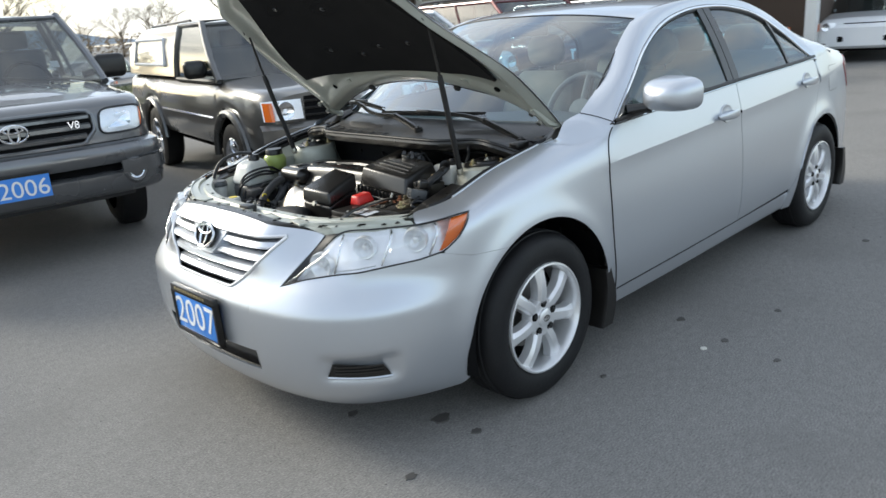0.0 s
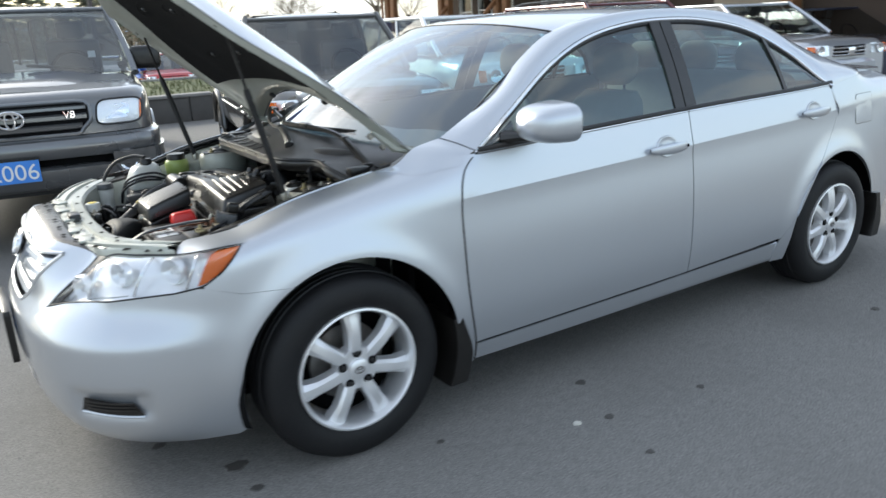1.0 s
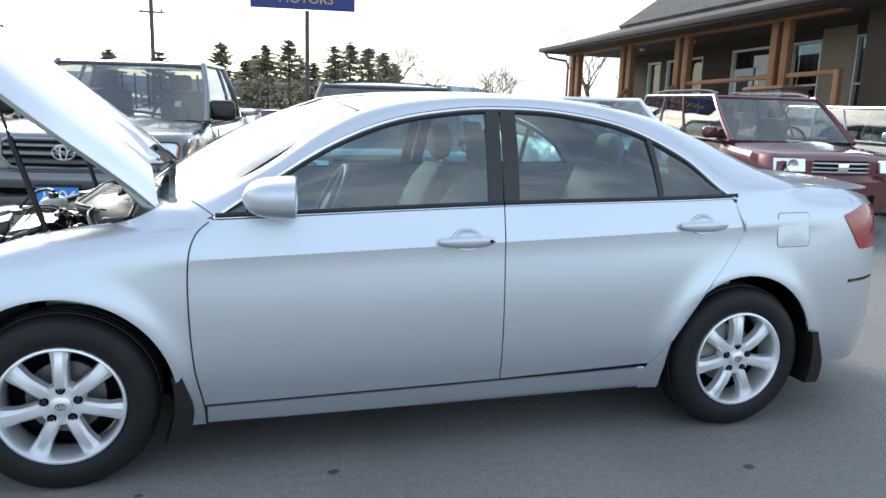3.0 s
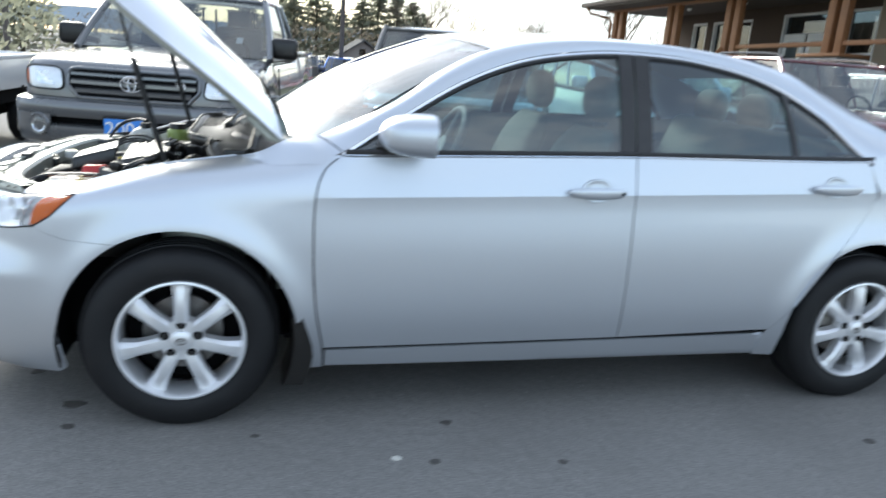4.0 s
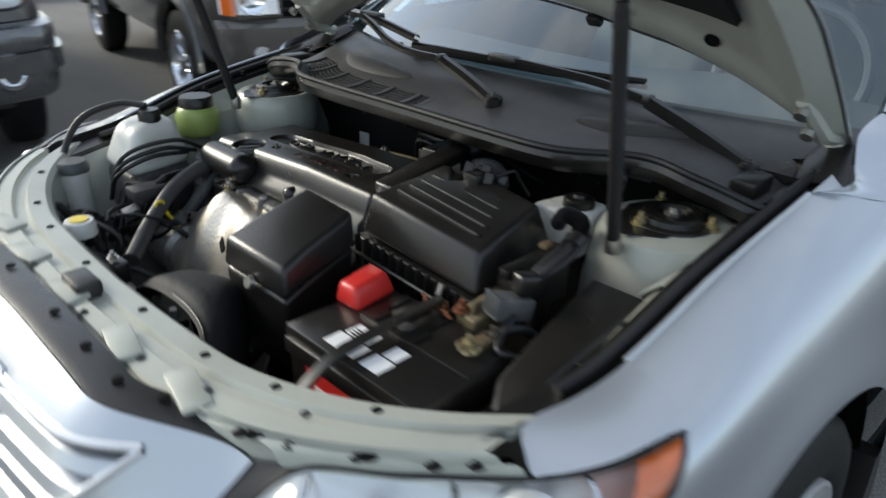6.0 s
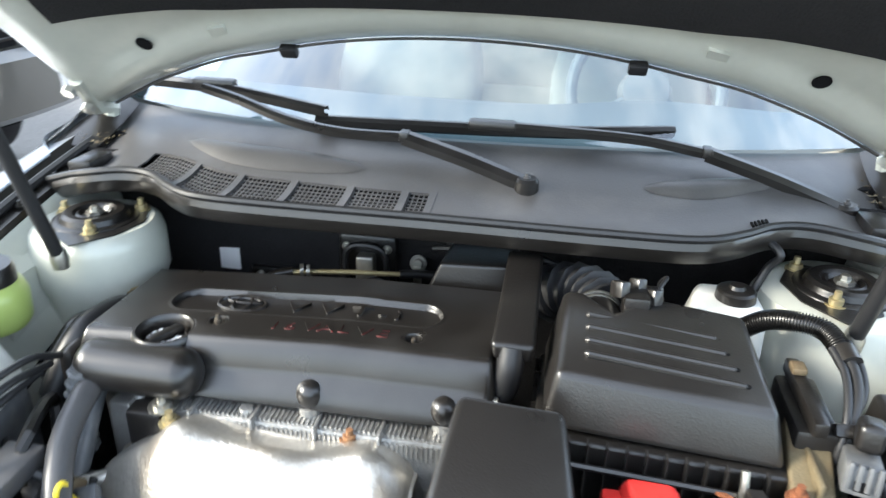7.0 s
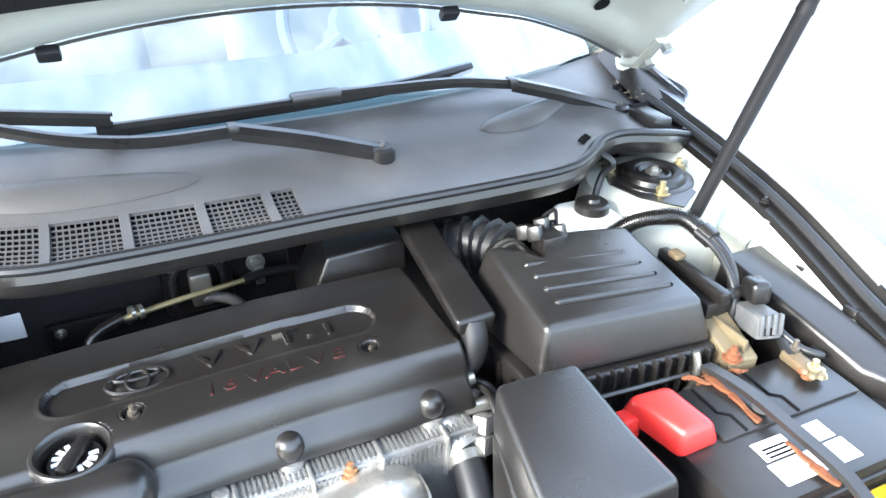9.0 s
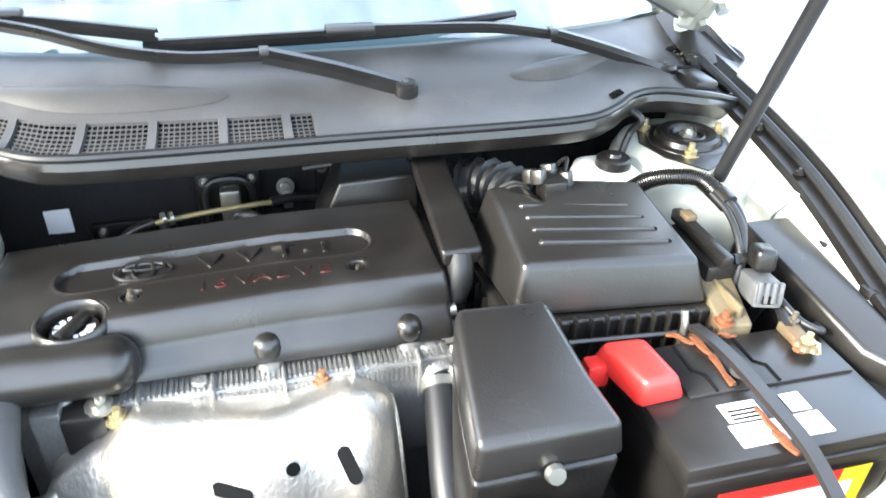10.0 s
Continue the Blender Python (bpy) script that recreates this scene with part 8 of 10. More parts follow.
# grey pickup beside the sedan
def grey_pickup(M):
    v = thing("pickup_truck", "dark grey pickup truck with a blue year plate", "pickup truck", M)
    top = lin([(0, 1.02), (0.10, 1.08), (0.5, 1.13), (1.25, 1.18), (1.5, 1.16), (3.3, 1.16), (3.32, 1.22), (5.3, 1.22)])
    bot = lin([(0, 0.56), (0.3, 0.50), (5.3, 0.50)])
    W = 1.86
    shell(v, M, 5.3, W, top, bot, GREY_PAINT, nose=0.40, arches=((0.95, 0.46), (4.15, 0.46)), start=0.22)
    cabin(v, M, W, 1.17, 1.74, (1.20, 3.15), (1.90, 3.02), GREY_PAINT, GLASS_VEH, splits=(2.55,), in_top=0.21)
    for u in (0.95, 4.15):
        for s in (-1, 1):
            wheel_of(v, M, -u, s * (W / 2 - 0.02), 0.37, s, ALLOY)
    # hood bulge and shut line
    part("hood_bulge", Geo().grid([[M @ Vector((-u, y, top(u) - 0.006 + 0.052 * (1 - (y / 0.55) ** 4) * smooth(0.02, 0.5, u - 0.14))) for y in np.linspace(-0.55, 0.55, 15)] for u in np.linspace(0.16, 1.2, 14)]), GREY_PAINT, v)
    # rounded nose: one plan line, swept through the heights
    plan = spline([(-0.62, -0.945), (-0.34, -0.940), (-0.16, -0.885), (-0.065, -0.72), (-0.02, -0.42), (0.0, 0.0), (-0.02, 0.42), (-0.065, 0.72), (-0.16, 0.885), (-0.34, 0.940), (-0.62, 0.945)], 61)
    py, px = [p[1] for p in plan], [p[0] for p in plan]

    def nose_x(y):
        return float(np.interp(y, py[8:53], px[8:53]))

    def sweep(nm, prof, m, par, ylim=2.0, **kw):
        pl = [(x, y) for x, y in plan if abs(y) <= ylim]
        return part(nm, Geo().grid([[M @ Vector((x + o, y * (1 + w), z)) for x, y in pl] for z, o, w in prof]), m, par, **kw)
    sweep("nose_panel", [(0.79, -0.02, -0.03), (0.81, 0.015, -0.02), (0.90, 0.010, -0.02), (1.00, -0.012, -0.025), (1.05, -0.035, -0.03), (1.085, -0.075, -0.04), (1.108, -0.14, -0.06), (1.115, -0.22, -0.09)], GREY_PAINT, v)

    def nose_pt(y, z, out):
        return M @ Vector((nose_x(y) + float(np.interp(z, (0.79, 0.81, 0.90, 1.0, 1.05, 1.085), (-0.02, 0.015, 0.010, -0.012, -0.035, -0.075))) + out, y, z))

    def gr_half(z):
        return 0.43 + 0.075 * smooth(0.82, 0.92, z) - 0.03 * smooth(1.0, 1.04, z)
    zs = np.linspace(0.825, 1.035, 9)
    g0 = part("grille", Geo().grid([[nose_pt(t * gr_half(z), z, 0.004) for t in np.linspace(-1, 1, 21)] for z in zs]), DARK, v, "dark grille with grey bars", thick=0.004)
    for zz, h in ((0.872, 0.021), (0.938, 0.021), (1.0, 0.016)):
        part("bar", Geo().grid([[nose_pt(t * (gr_half(zz) - 0.025), zz + dz, o) for t in np.linspace(-1, 1, 21)] for dz, o in ((-h, 0.006), (-h * 0.7, 0.022), (h * 0.5, 0.026), (h, 0.008))]), GREY_PAINT, g0)
    ring = [(gr_half(z), z) for z in zs] + [(t, 1.045 - 0.004 * abs(t)) for t in np.linspace(0.42, -0.42, 15)] + [(-gr_half(z), z) for z in zs[::-1]] + [(t, 0.816) for t in np.linspace(-0.40, 0.40, 15)]
    ring.append(ring[0])
    part("grille_surround", Geo().tube([nose_pt(y, z, 0.012) for y, z in ring], 0.015, 8, caps=False), GREY_PAINT, g0)
    oval_emblem(v, M, -0.052, 0, 0.945)
    writing("badge", "V8", 0.07, CHROME, v, M @ Matrix.Translation((nose_x(0.37) + 0.045, 0.37, 0.955)) @ pose(0, 0, 0, 90, 0, 90 + 6), 0.004)
    for s in (-1, 1):
        def lamp_pt(a, b, out):
            ra, rb = math.copysign(abs(a) ** 0.8, a), b
            z = 0.952 + 0.088 * rb
            return nose_pt(s * (0.70 + 0.155 * ra + 0.012 * rb), z, out + 0.016 * (1 - a * a) * (1 - b * b))
        disc = [[(r * math.copysign(abs(math.cos(t)) ** 0.5, math.cos(t)), r * math.copysign(abs(math.sin(t)) ** 0.5, math.sin(t))) for t in np.linspace(0, 2 * math.pi, 36, endpoint=False)] for r in (0.05, 0.35, 0.65, 0.9, 1.0)]
        lm = part("headlamp", Geo().grid([[lamp_pt(a, b, 0.004 - 0.02 * (1 - max(abs(a), abs(b)))) for a, b in rr] for rr in disc], close_u=True), REFLECT, v, "clear rectangular headlamp")
        part("lens", Geo().grid([[lamp_pt(a, b, 0.010) for a, b in rr] for rr in disc], close_u=True), GLASS_CLEAR, lm)
        part("lamp_rim", Geo().tube([lamp_pt(a, b, 0.008) for a, b in disc[-1] + disc[-1][:1]], 0.007, 6, caps=False), SEAL, lm)
        part("bowl", Geo().grid([[lamp_pt(-0.15 * s * s + 0.5 * a, 0.05 + 0.62 * b, -0.004 - 0.012 * (1 - max(abs(a), abs(b)))) for a, b in rr] for rr in disc], close_u=True), CHROME, lm)
        part("amber_lens", Geo().grid([[lamp_pt(0.86 + 0.12 * a, b, 0.006) for a in (0, 0.5, 1)] for b in np.linspace(-0.7, 0.8, 5)]), AMBER, lm, thick=0.003)
    # bumper in two heights round a dark slot
    fb = sweep("front_bumper", [(0.655, 0.05, 0.0), (0.665, 0.115, 0.012), (0.70, 0.138, 0.02), (0.76, 0.138, 0.02), (0.79, 0.12, 0.015), (0.803, 0.07, 0.0), (0.805, 0.0, -0.03)], GREY_PAINT, v)
    sweep("bumper_slot", [(0.59, 0.04, -0.02), (0.67, 0.04, -0.02)], DARK, fb, 0.7)
    lowb = sweep("lower_bumper", [(0.44, 0.0, -0.03), (0.445, 0.07, 0.0), (0.47, 0.105, 0.012), (0.54, 0.132, 0.02), (0.59, 0.130, 0.02), (0.605, 0.11, 0.012), (0.61, 0.04, 0.0)], GREY_PAINT, v)
    sweep("air_dam", [(0.40, -0.03, -0.04), (0.45, 0.03, -0.03)], BEDLINER, v, 0.75)
    for s in (-1, 1):
        part("bumper_end", Geo().grid([[M @ Vector((x + o, y * (1 + w), z)) for x, y in plan if y * s > 0.575] for z, o, w in ((0.585, 0.131, 0.02), (0.63, 0.134, 0.02), (0.68, 0.134, 0.02))]), GREY_PAINT, fb, thick=0.02)
        c = M @ Matrix.Translation((nose_x(s * 0.70) + 0.118, s * 0.70, 0.60)) @ pose(0, 0, 0, 0, 90, 0) @ pose(0, 0, 0, s * -18, 0, 0)
        part("fog_surround", Geo().lathe([(0.062, 0.012), (0.066, 0.026), (0.080, 0.028), (0.092, 0.016), (0.095, 0.0)], 28, c), GREY_PAINT, fb)
        fl = part("fog_lamp", Geo().lathe([(0.0, 0.004), (0.03, 0.006), (0.052, 0.016), (0.063, 0.022)], 24, c), CHROME, v, "round fog lamp")
        part("fog_glass", Geo().lathe([(0.0, 0.026), (0.04, 0.024), (0.062, 0.018)], 20, c), GLASS_CLEAR, fl)
        side_mirror(v, M, 1.42, s * 0.86, 1.29, s, m=BLACK_PL)
        part("fender_flare", Geo().tube([M @ Vector((-0.95 + 0.475 * math.cos(a), s * (W / 2 + 0.005), 0.38 + 0.475 * math.sin(a))) for a in np.linspace(0.05, math.pi - 0.05, 20)], 0.03, 8), GREY_PAINT, v)
        part("door_joint", Geo().tube([M @ Vector((-1.55, s * (W / 2 - 0.01), 1.1)), M @ Vector((-1.58, s * (W / 2 + 0.003), 0.8)), M @ Vector((-1.55, s * (W / 2 - 0.005), 0.55))], 0.006, 6), SEAL, v)
        part("bed_rail", Geo().box(-5.25, -3.3, s * (W / 2 - 0.06) - 0.05, s * (W / 2 - 0.06) + 0.04, 1.20, 1.25, M).mesh("rail", bevel=0.015), GREY_PAINT, v)
        wipe = [M @ Vector((-1.22 - 0.04, (-0.05 if s < 0 else 0.62), 1.21)), M @ Vector((-1.30, (-0.35 if s < 0 else 0.30), 1.245)), M @ Vector((-1.34, (-0.62 if s < 0 else 0.05), 1.27))]
        part("wiper", Geo().tube(wipe, 0.014, 6), BLACK_PL, v)
    for k in range(7):
        part("window_guard_bar", Geo().tube([M @ Vector((-3.06, -0.45 + 0.15 * k, 1.24)), M @ Vector((-3.0, -0.43 + 0.143 * k, 1.66))], 0.012, 6), DARK, v)
    part("screen_sticker", Geo().box(-0.004, 0.0, -0.03, 0.03, -0.04, 0.04, M @ Matrix.Translation((-1.42, 0.56, 1.34)) @ pose(0, 0, 0, 0, -50, 0)), WHITE_LB, v)
    year_plate(v, M, -0.150, -0.025, 0.605, "2006")
    part("chassis", Geo().box(-5.1, -0.2, -0.62, 0.62, 0.40, 0.56, M), DARK, v)
    return v


def canopy_pickup(M):
    v = thing("pickup_truck", "graphite compact pickup with a beige canopy", "pickup truck", M)
    W = 1.68
    top = lin([(0, 0.98), (0.12, 1.02), (0.6, 1.06), (1.2, 1.09), (1.4, 1.08), (4.9, 1.09)])
    bot = lin([(0, 0.48), (4.9, 0.48)])
    shell(v, M, 4.75, W, top, bot, GREY2_PAINT, nose=0.35, arches=((0.85, 0.43), (3.65, 0.43)))
    cabin(v, M, W, 1.08, 1.62, (1.12, 2.55), (1.72, 2.50), GREY2_PAINT, GLASS_VEH)
    for u in (0.85, 3.65):
        for s in (-1, 1):
            wheel_of(v, M, -u, s * (W / 2 + 0.01), 0.36, s, CHROME, spokes=5)
            part("fender_flare", Geo().tube([M @ Vector((-u + 0.445 * math.cos(a), s * (W / 2 + 0.01), 0.37 + 0.445 * math.sin(a))) for a in np.linspace(0.05, math.pi - 0.05, 20)], 0.035, 8), GREY2_PAINT, v)
    can = []
    for f, z, w in ((0, 1.10, 0.80), (0.4, 1.42, 0.76), (0.8, 1.57, 0.70), (1.0, 1.635, 0.60)):
        can.append((z, w))
    rows = []
    for u in np.linspace(2.58, 4.72, 10):
        sl = 0.10 * smooth(4.2, 4.75, u)
        rows.append([M @ Vector((-u, -w, z - sl * (z > 1.5))) for z, w in can] + [M @ Vector((-u, w, z - sl * (z > 1.5))) for z, w in can[::-1]])
    g = Geo().grid(rows)
    g.poly(rows[0]); g.poly(rows[-1], flip=True)
    canopy = part("canopy", g, BEIGE_PAINT, v, "beige truck bed canopy")
    for s in (-1, 1):
        fr = [M @ Vector((-u, s * w, z)) for u, z, w in ((2.95, 1.22, 0.80), (4.35, 1.22, 0.80), (4.30, 1.50, 0.745), (3.0, 1.50, 0.745))]
        part("canopy_window", Geo().poly(fr), GLASS_CLEAR, canopy)
        part("canopy_window_frame", Geo().tube(fr + fr[:1], 0.02, 6), WHITE_PAINT, canopy)
        lamp_unit(v, M, -0.03, min(s * 0.50, s * 0.80), max(s * 0.50, s * 0.80), 0.78, 0.94, amber=s)
        side_mirror(v, M, 1.42, s * 0.80, 1.20, s, 0.11, 0.085)
        part("side_strip", Geo().tube([M @ Vector((-1.3, s * (W / 2 + 0.005), 0.74)), M @ Vector((-3.2, s * (W / 2 + 0.005), 0.74))], 0.012, 6), CHROME, v)
        part("roof_rack_rail", Geo().tube([M @ Vector((-2.7, s * 0.5, 1.675)), M @ Vector((-4.4, s * 0.5, 1.655))], 0.014, 6), BLACK_PL, canopy)
    part("grille", Geo().grid([[M @ Vector((0.03 - 0.06 * (y / 0.5) ** 2, y, z)) for y in np.linspace(-0.48, 0.48, 9)] for z in (0.76, 0.96)]), DARK, v, thick=0.02)
    for zz in (0.80, 0.86, 0.92):
        part("grille_bar", Geo().tube([M @ Vector((0.045 - 0.06 * (y / 0.5) ** 2, y, zz)) for y in np.linspace(-0.46, 0.46, 9)], 0.012, 6), BLACK_PL, v)
    part("front_bumper", Geo().grid([[M @ Vector((0.11 - 0.12 * abs(y / 0.84) ** 2.5 - k, y, z)) for y in np.linspace(-0.85, 0.85, 19)] for z, k in ((0.44, 0.05), (0.47, 0), (0.70, 0), (0.73, 0.05))]), GREY2_PAINT, v, thick=0.03)
    for s in (-1, 1):
        c = M @ Matrix.Translation((0.075, s * 0.62, 0.56)) @ pose(0, 0, 0, 0, 90, 0)
        part("fog_lamp", Geo().lathe([(0.0, 0.01), (0.05, 0.012), (0.055, 0.0)], 18, c), REFLECT, v)
    part("chassis", Geo().box(-4.6, -0.2, -0.55, 0.55, 0.32, 0.52, M), DARK, v)
    part("spoiler", Geo().box(-2.75, -2.45, -0.5, 0.5, 1.635, 1.665, M).mesh("spoiler", bevel=0.02), BLACK_PL, v)
    return v


def kei_truck(M):
    v = thing("mini_truck", "small white cab-over truck with drop sides", "truck", M)
    W = 1.40
    top = lin([(0, 1.05), (0.05, 1.08), (1.15, 1.08)])
    shell(v, M, 1.15, W, top, lin([(0, 0.42), (1.15, 0.40)]), WHITE_PAINT, nose=0.16, tail=0.03, arches=((0.62, 0.31),))
    cabin(v, M, W, 1.08, 1.76, (0.05, 1.12), (0.32, 1.08), WHITE_PAINT, GLASS_VEH, in_top=0.12)
    for u in (0.62, 2.50):
        for s in (-1, 1):
            wheel_of(v, M, -u, s * (W / 2 - 0.03), 0.265, s, ALLOY, 0.15, 8)
    bed = part("cargo_bed", Geo().box(-3.30, -1.22, -W / 2, W / 2, 0.66, 0.70, M), WHITE_PAINT, v)
    for s in (-1, 1):
        sd = part("drop_side", Geo().box(-3.30, -1.22, s * W / 2 - 0.02, s * W / 2 + 0.02, 0.62, 0.96, M).mesh("side", bevel=0.008), WHITE_PAINT, v)
        part("side_rail", Geo().box(-3.30, -1.22, s * W / 2 - 0.035, s * W / 2 + 0.035, 0.93, 0.98, M).mesh("rail", bevel=0.012), WHITE_PAINT, sd)
        part("under_rail", Geo().box(-3.2, -1.25, s * (W / 2 - 0.10) - 0.03, s * (W / 2 - 0.10) + 0.03, 0.46, 0.60, M), DARK, v)
        lamp_unit(v, M, -0.03, min(s * 0.36, s * 0.62), max(s * 0.36, s * 0.62), 0.72, 0.92, amber=s)
        side_mirror(v, M, 0.22, s * 0.68, 1.25, s, 0.08, 0.10, BLACK_PL)
        for k in range(3):
            part("hook", Geo().lathe([(0.0, 0.03), (0.014, 0.03), (0.014, 0.0)], 8, M @ Matrix.Translation((-1.5 - 0.7 * k, s * (W / 2 + 0.01), 0.63)) @ pose(0, 0, 0, -90 * s, 0, 0)), BLACK_PL, v)
    part("tail_gate", Geo().box(-3.34, -3.30, -W / 2, W / 2, 0.62, 0.96, M), WHITE_PAINT, v)
    part("front_bumper", Geo().grid([[M @ Vector((0.04 - 0.08 * abs(y / 0.7) ** 3, y, z)) for y in np.linspace(-0.69, 0.69, 15)] for z in (0.36, 0.40, 0.58, 0.60)]), WHITE_PAINT, v, thick=0.03)
    part("chassis", Geo().box(-3.2, -0.2, -0.45, 0.45, 0.30, 0.64, M), DARK, v)
    part("cab_guard", Geo().tube([M @ Vector((-1.24, -0.6, 0.7)), M @ Vector((-1.24, -0.6, 1.5)), M @ Vector((-1.24, 0.6, 1.5)), M @ Vector((-1.24, 0.6, 0.7))], 0.02, 6), WHITE_PAINT, v)
    return v


def suv(M, paint_m, label, L=4.6, W=1.90, H=1.72, bars=True, name="suv", hoodz=1.02, belt=1.08, glass=None):
    v = thing(name, label, "suv" if name == "suv" else "car", M)
    k = L / 4.6
    top = lin([(0, hoodz - 0.12), (0.12, hoodz - 0.03), (0.6 * k, hoodz + 0.01), (1.15 * k, belt), (1.3 * k, belt), (L - 0.1, belt), (L, belt - 0.05)])
    shell(v, M, L, W, top, lin([(0, 0.36), (0.4, 0.30), (L, 0.34)]), paint_m, nose=0.45, tail=0.18, arches=((0.90 * k, 0.40), (3.55 * k, 0.40)))
    cabin(v, M, W, belt, H - 0.03, (1.05 * k, L - 0.12), (1.85 * k, L - 0.35), paint_m, glass or GLASS_VEH, splits=(2.45 * k, 3.40 * k))
    for u in (0.90 * k, 3.55 * k):
        for s in (-1, 1):
            wheel_of(v, M, -u, s * (W / 2 - 0.01), 0.34, s, ALLOY)
    for s in (-1, 1):
        lamp_unit(v, M, -0.02, min(s * 0.50, s * 0.84), max(s * 0.50, s * 0.84), hoodz - 0.24, hoodz - 0.09, amber=None if bars else s)
        side_mirror(v, M, 1.45 * k, s * (W / 2 - 0.05), belt + 0.10, s, 0.11, 0.08, paint_m)
        if bars:
            part("roof_rail", Geo().tube([M @ Vector((-u, s * (W / 2 - 0.24), H + 0.05 - 0.05 * abs(2 * t - 1) ** 6)) for t, u in ((t, 1.9 * k + t * (L - 2.4 * k)) for t in np.linspace(0, 1, 9))], 0.018, 6), BLACK_PL, v)
    gr = part("grille", Geo().grid([[M @ Vector((0.02 - 0.08 * (y / 0.5) ** 2, y, z)) for y in np.linspace(-0.48, 0.48, 9)] for z in (hoodz - 0.26, hoodz - 0.10)]), DARK, v, thick=0.02)
    for zz in (0.135, 0.19, 0.24):
        part("bar", Geo().tube([M @ Vector((0.035 - 0.08 * (y / 0.5) ** 2, y, hoodz - zz)) for y in np.linspace(-0.46, 0.46, 9)], 0.014, 6), CHROME, gr)
    part("emblem", Geo().box(0.03, 0.055, -0.07, 0.07, hoodz - 0.245, hoodz - 0.125, M).mesh("emblem", bevel=0.01), CHROME, gr)
    part("front_bumper", Geo().grid([[M @ Vector((0.08 - 0.2 * abs(y / 0.92) ** 2.5 - q, y, z)) for y in np.linspace(-W / 2 + 0.03, W / 2 - 0.03, 19)] for z, q in ((0.30, 0.06), (0.34, 0), (0.66, 0), (0.72, 0.06))]), paint_m, v, thick=0.03)
    part("lower_intake", Geo().box(0.02, 0.09, -0.45, 0.45, 0.40, 0.52, M).mesh("intake", bevel=0.02), DARK, v)
    part("chassis", Geo().box(-L + 0.2, -0.2, -W / 2 + 0.2, W / 2 - 0.2, 0.22, 0.36, M), DARK, v)
    return v


def sedan_car(M, paint_m, label):
    return suv(M, paint_m, label, L=4.3, W=1.72, H=1.44, bars=False, name="parked_car", hoodz=0.86, belt=0.92, glass=GLASS_VEH)


ROW = -99.0
S95 = Matrix.Scale(0.96, 4)
grey_pickup(pose(-0.692, 2.865, 0, 0, 0, ROW) @ Matrix.Scale(0.98, 4))
canopy_pickup(pose(1.82, 2.52, 0, 0, 0, -100.5) @ S95)
kei_truck(pose(-3.14, 3.72, 0, 0, 0, -93))
suv(pose(7.5, 3.6, 0, 0, 0, -98) @ S95, MAROON_PAINT, "dark maroon suv with a chrome grille and roof rails")
suv(pose(10.1, 3.2, 0, 0, 0, -97) @ S95, LIGHT_PAINT, "pale silver crossover parked in the row", H=1.62, bars=False)
suv(pose(5.0, 4.1, 0, 0, 0, -98) @ S95, WHITE_PAINT, "white suv with a dark windscreen parked in the row", H=1.62, bars=False, glass=GLASS_VEH)
suv(pose(16.5, 4.9, 0, 0, 0, 200), LIGHT_PAINT, "grey suv parked across the lot", H=1.66)
sedan_car(pose(14.2, 2.3, 0, 0, 0, 190), WHITE_PAINT, "white sedan parked across the lot")
sedan_car(pose(12.6, 3.6, 0, 0, 0, -105), NAVY_PAINT, "dark navy sedan by the building")
# across the grass strip
for x, y, a, p, lab in ((3.0, 21.6, -100, BLUE_PAINT, "bright blue hatchback on the far side of the grass"), (1.15, 21.3, -101, NAVY_PAINT, "dark navy hatchback on the far side of the grass"), (-2.2, 23.5, 186, BLUE_PAINT, "blue hatchback further along the grass strip"), (7.0, 30, 185, WHITE_PAINT, "white sedan beyond the grass strip"), (6.6, 21.9, -99, WHITE_PAINT, "white sedan on the far side of the grass"), (-7.5, 15, -88, WHITE_PAINT, "white sedan far along the row"), (4.8, 21.7, -100, RED_PAINT, "red sedan on the far side of the grass")):
    sedan_car(pose(x, y, ground_z(x, y), 0, 0, a), p, lab)


# ---- surroundings ----
GRASS = mat("grass", (0.085, 0.10, 0.035), 0.9, vary=0.3, scale=1.5, fine=40, bump=0.8, stain=(0.16, 0.14, 0.07), stain_amount=0.6, stain_scale=0.8)
CONCRETE = mat("kerb_concrete", (0.27, 0.26, 0.245), 0.85, vary=0.15, scale=3, fine=60, bump=0.4, stain=(0.14, 0.13, 0.12), stain_amount=0.5, stain_scale=2)
WALLBLOCK = mat("dark_wall_block", (0.10, 0.095, 0.09), 0.9, vary=0.25, scale=4, fine=40, bump=0.6)
STUCCO = mat("tan_stucco", (0.33, 0.27, 0.20), 0.9, vary=0.10, scale=1.2, fine=60, bump=0.5, stain=(0.25, 0.20, 0.15), stain_amount=0.3, stain_scale=0.7)
# brown boards, made darker with the porch's shade put into the colour
BROWN_SIDING = mat("brown_siding", (0.060, 0.040, 0.028), 0.85, vary=0.12, scale=2, fine=40, bump=0.3)
CEDAR = mat("cedar_post", (0.25, 0.115, 0.048), 0.6, vary=0.2, scale=3, fine=30, bump=0.2, stain=(0.18, 0.09, 0.045), stain_amount=0.5, stain_scale=4)
SHINGLE = mat("roof_shingles", (0.085, 0.08, 0.076), 0.9, vary=0.5, scale=3.5, fine=14, bump=0.8, stain=(0.035, 0.033, 0.032), stain_amount=0.6, stain_scale=2.2)
SOFFIT = mat("dark_soffit", (0.055, 0.042, 0.034), 0.8, vary=0.15)
FRAME_W = mat("white_window_frame", (0.72, 0.72, 0.70), 0.5, vary=0.05)
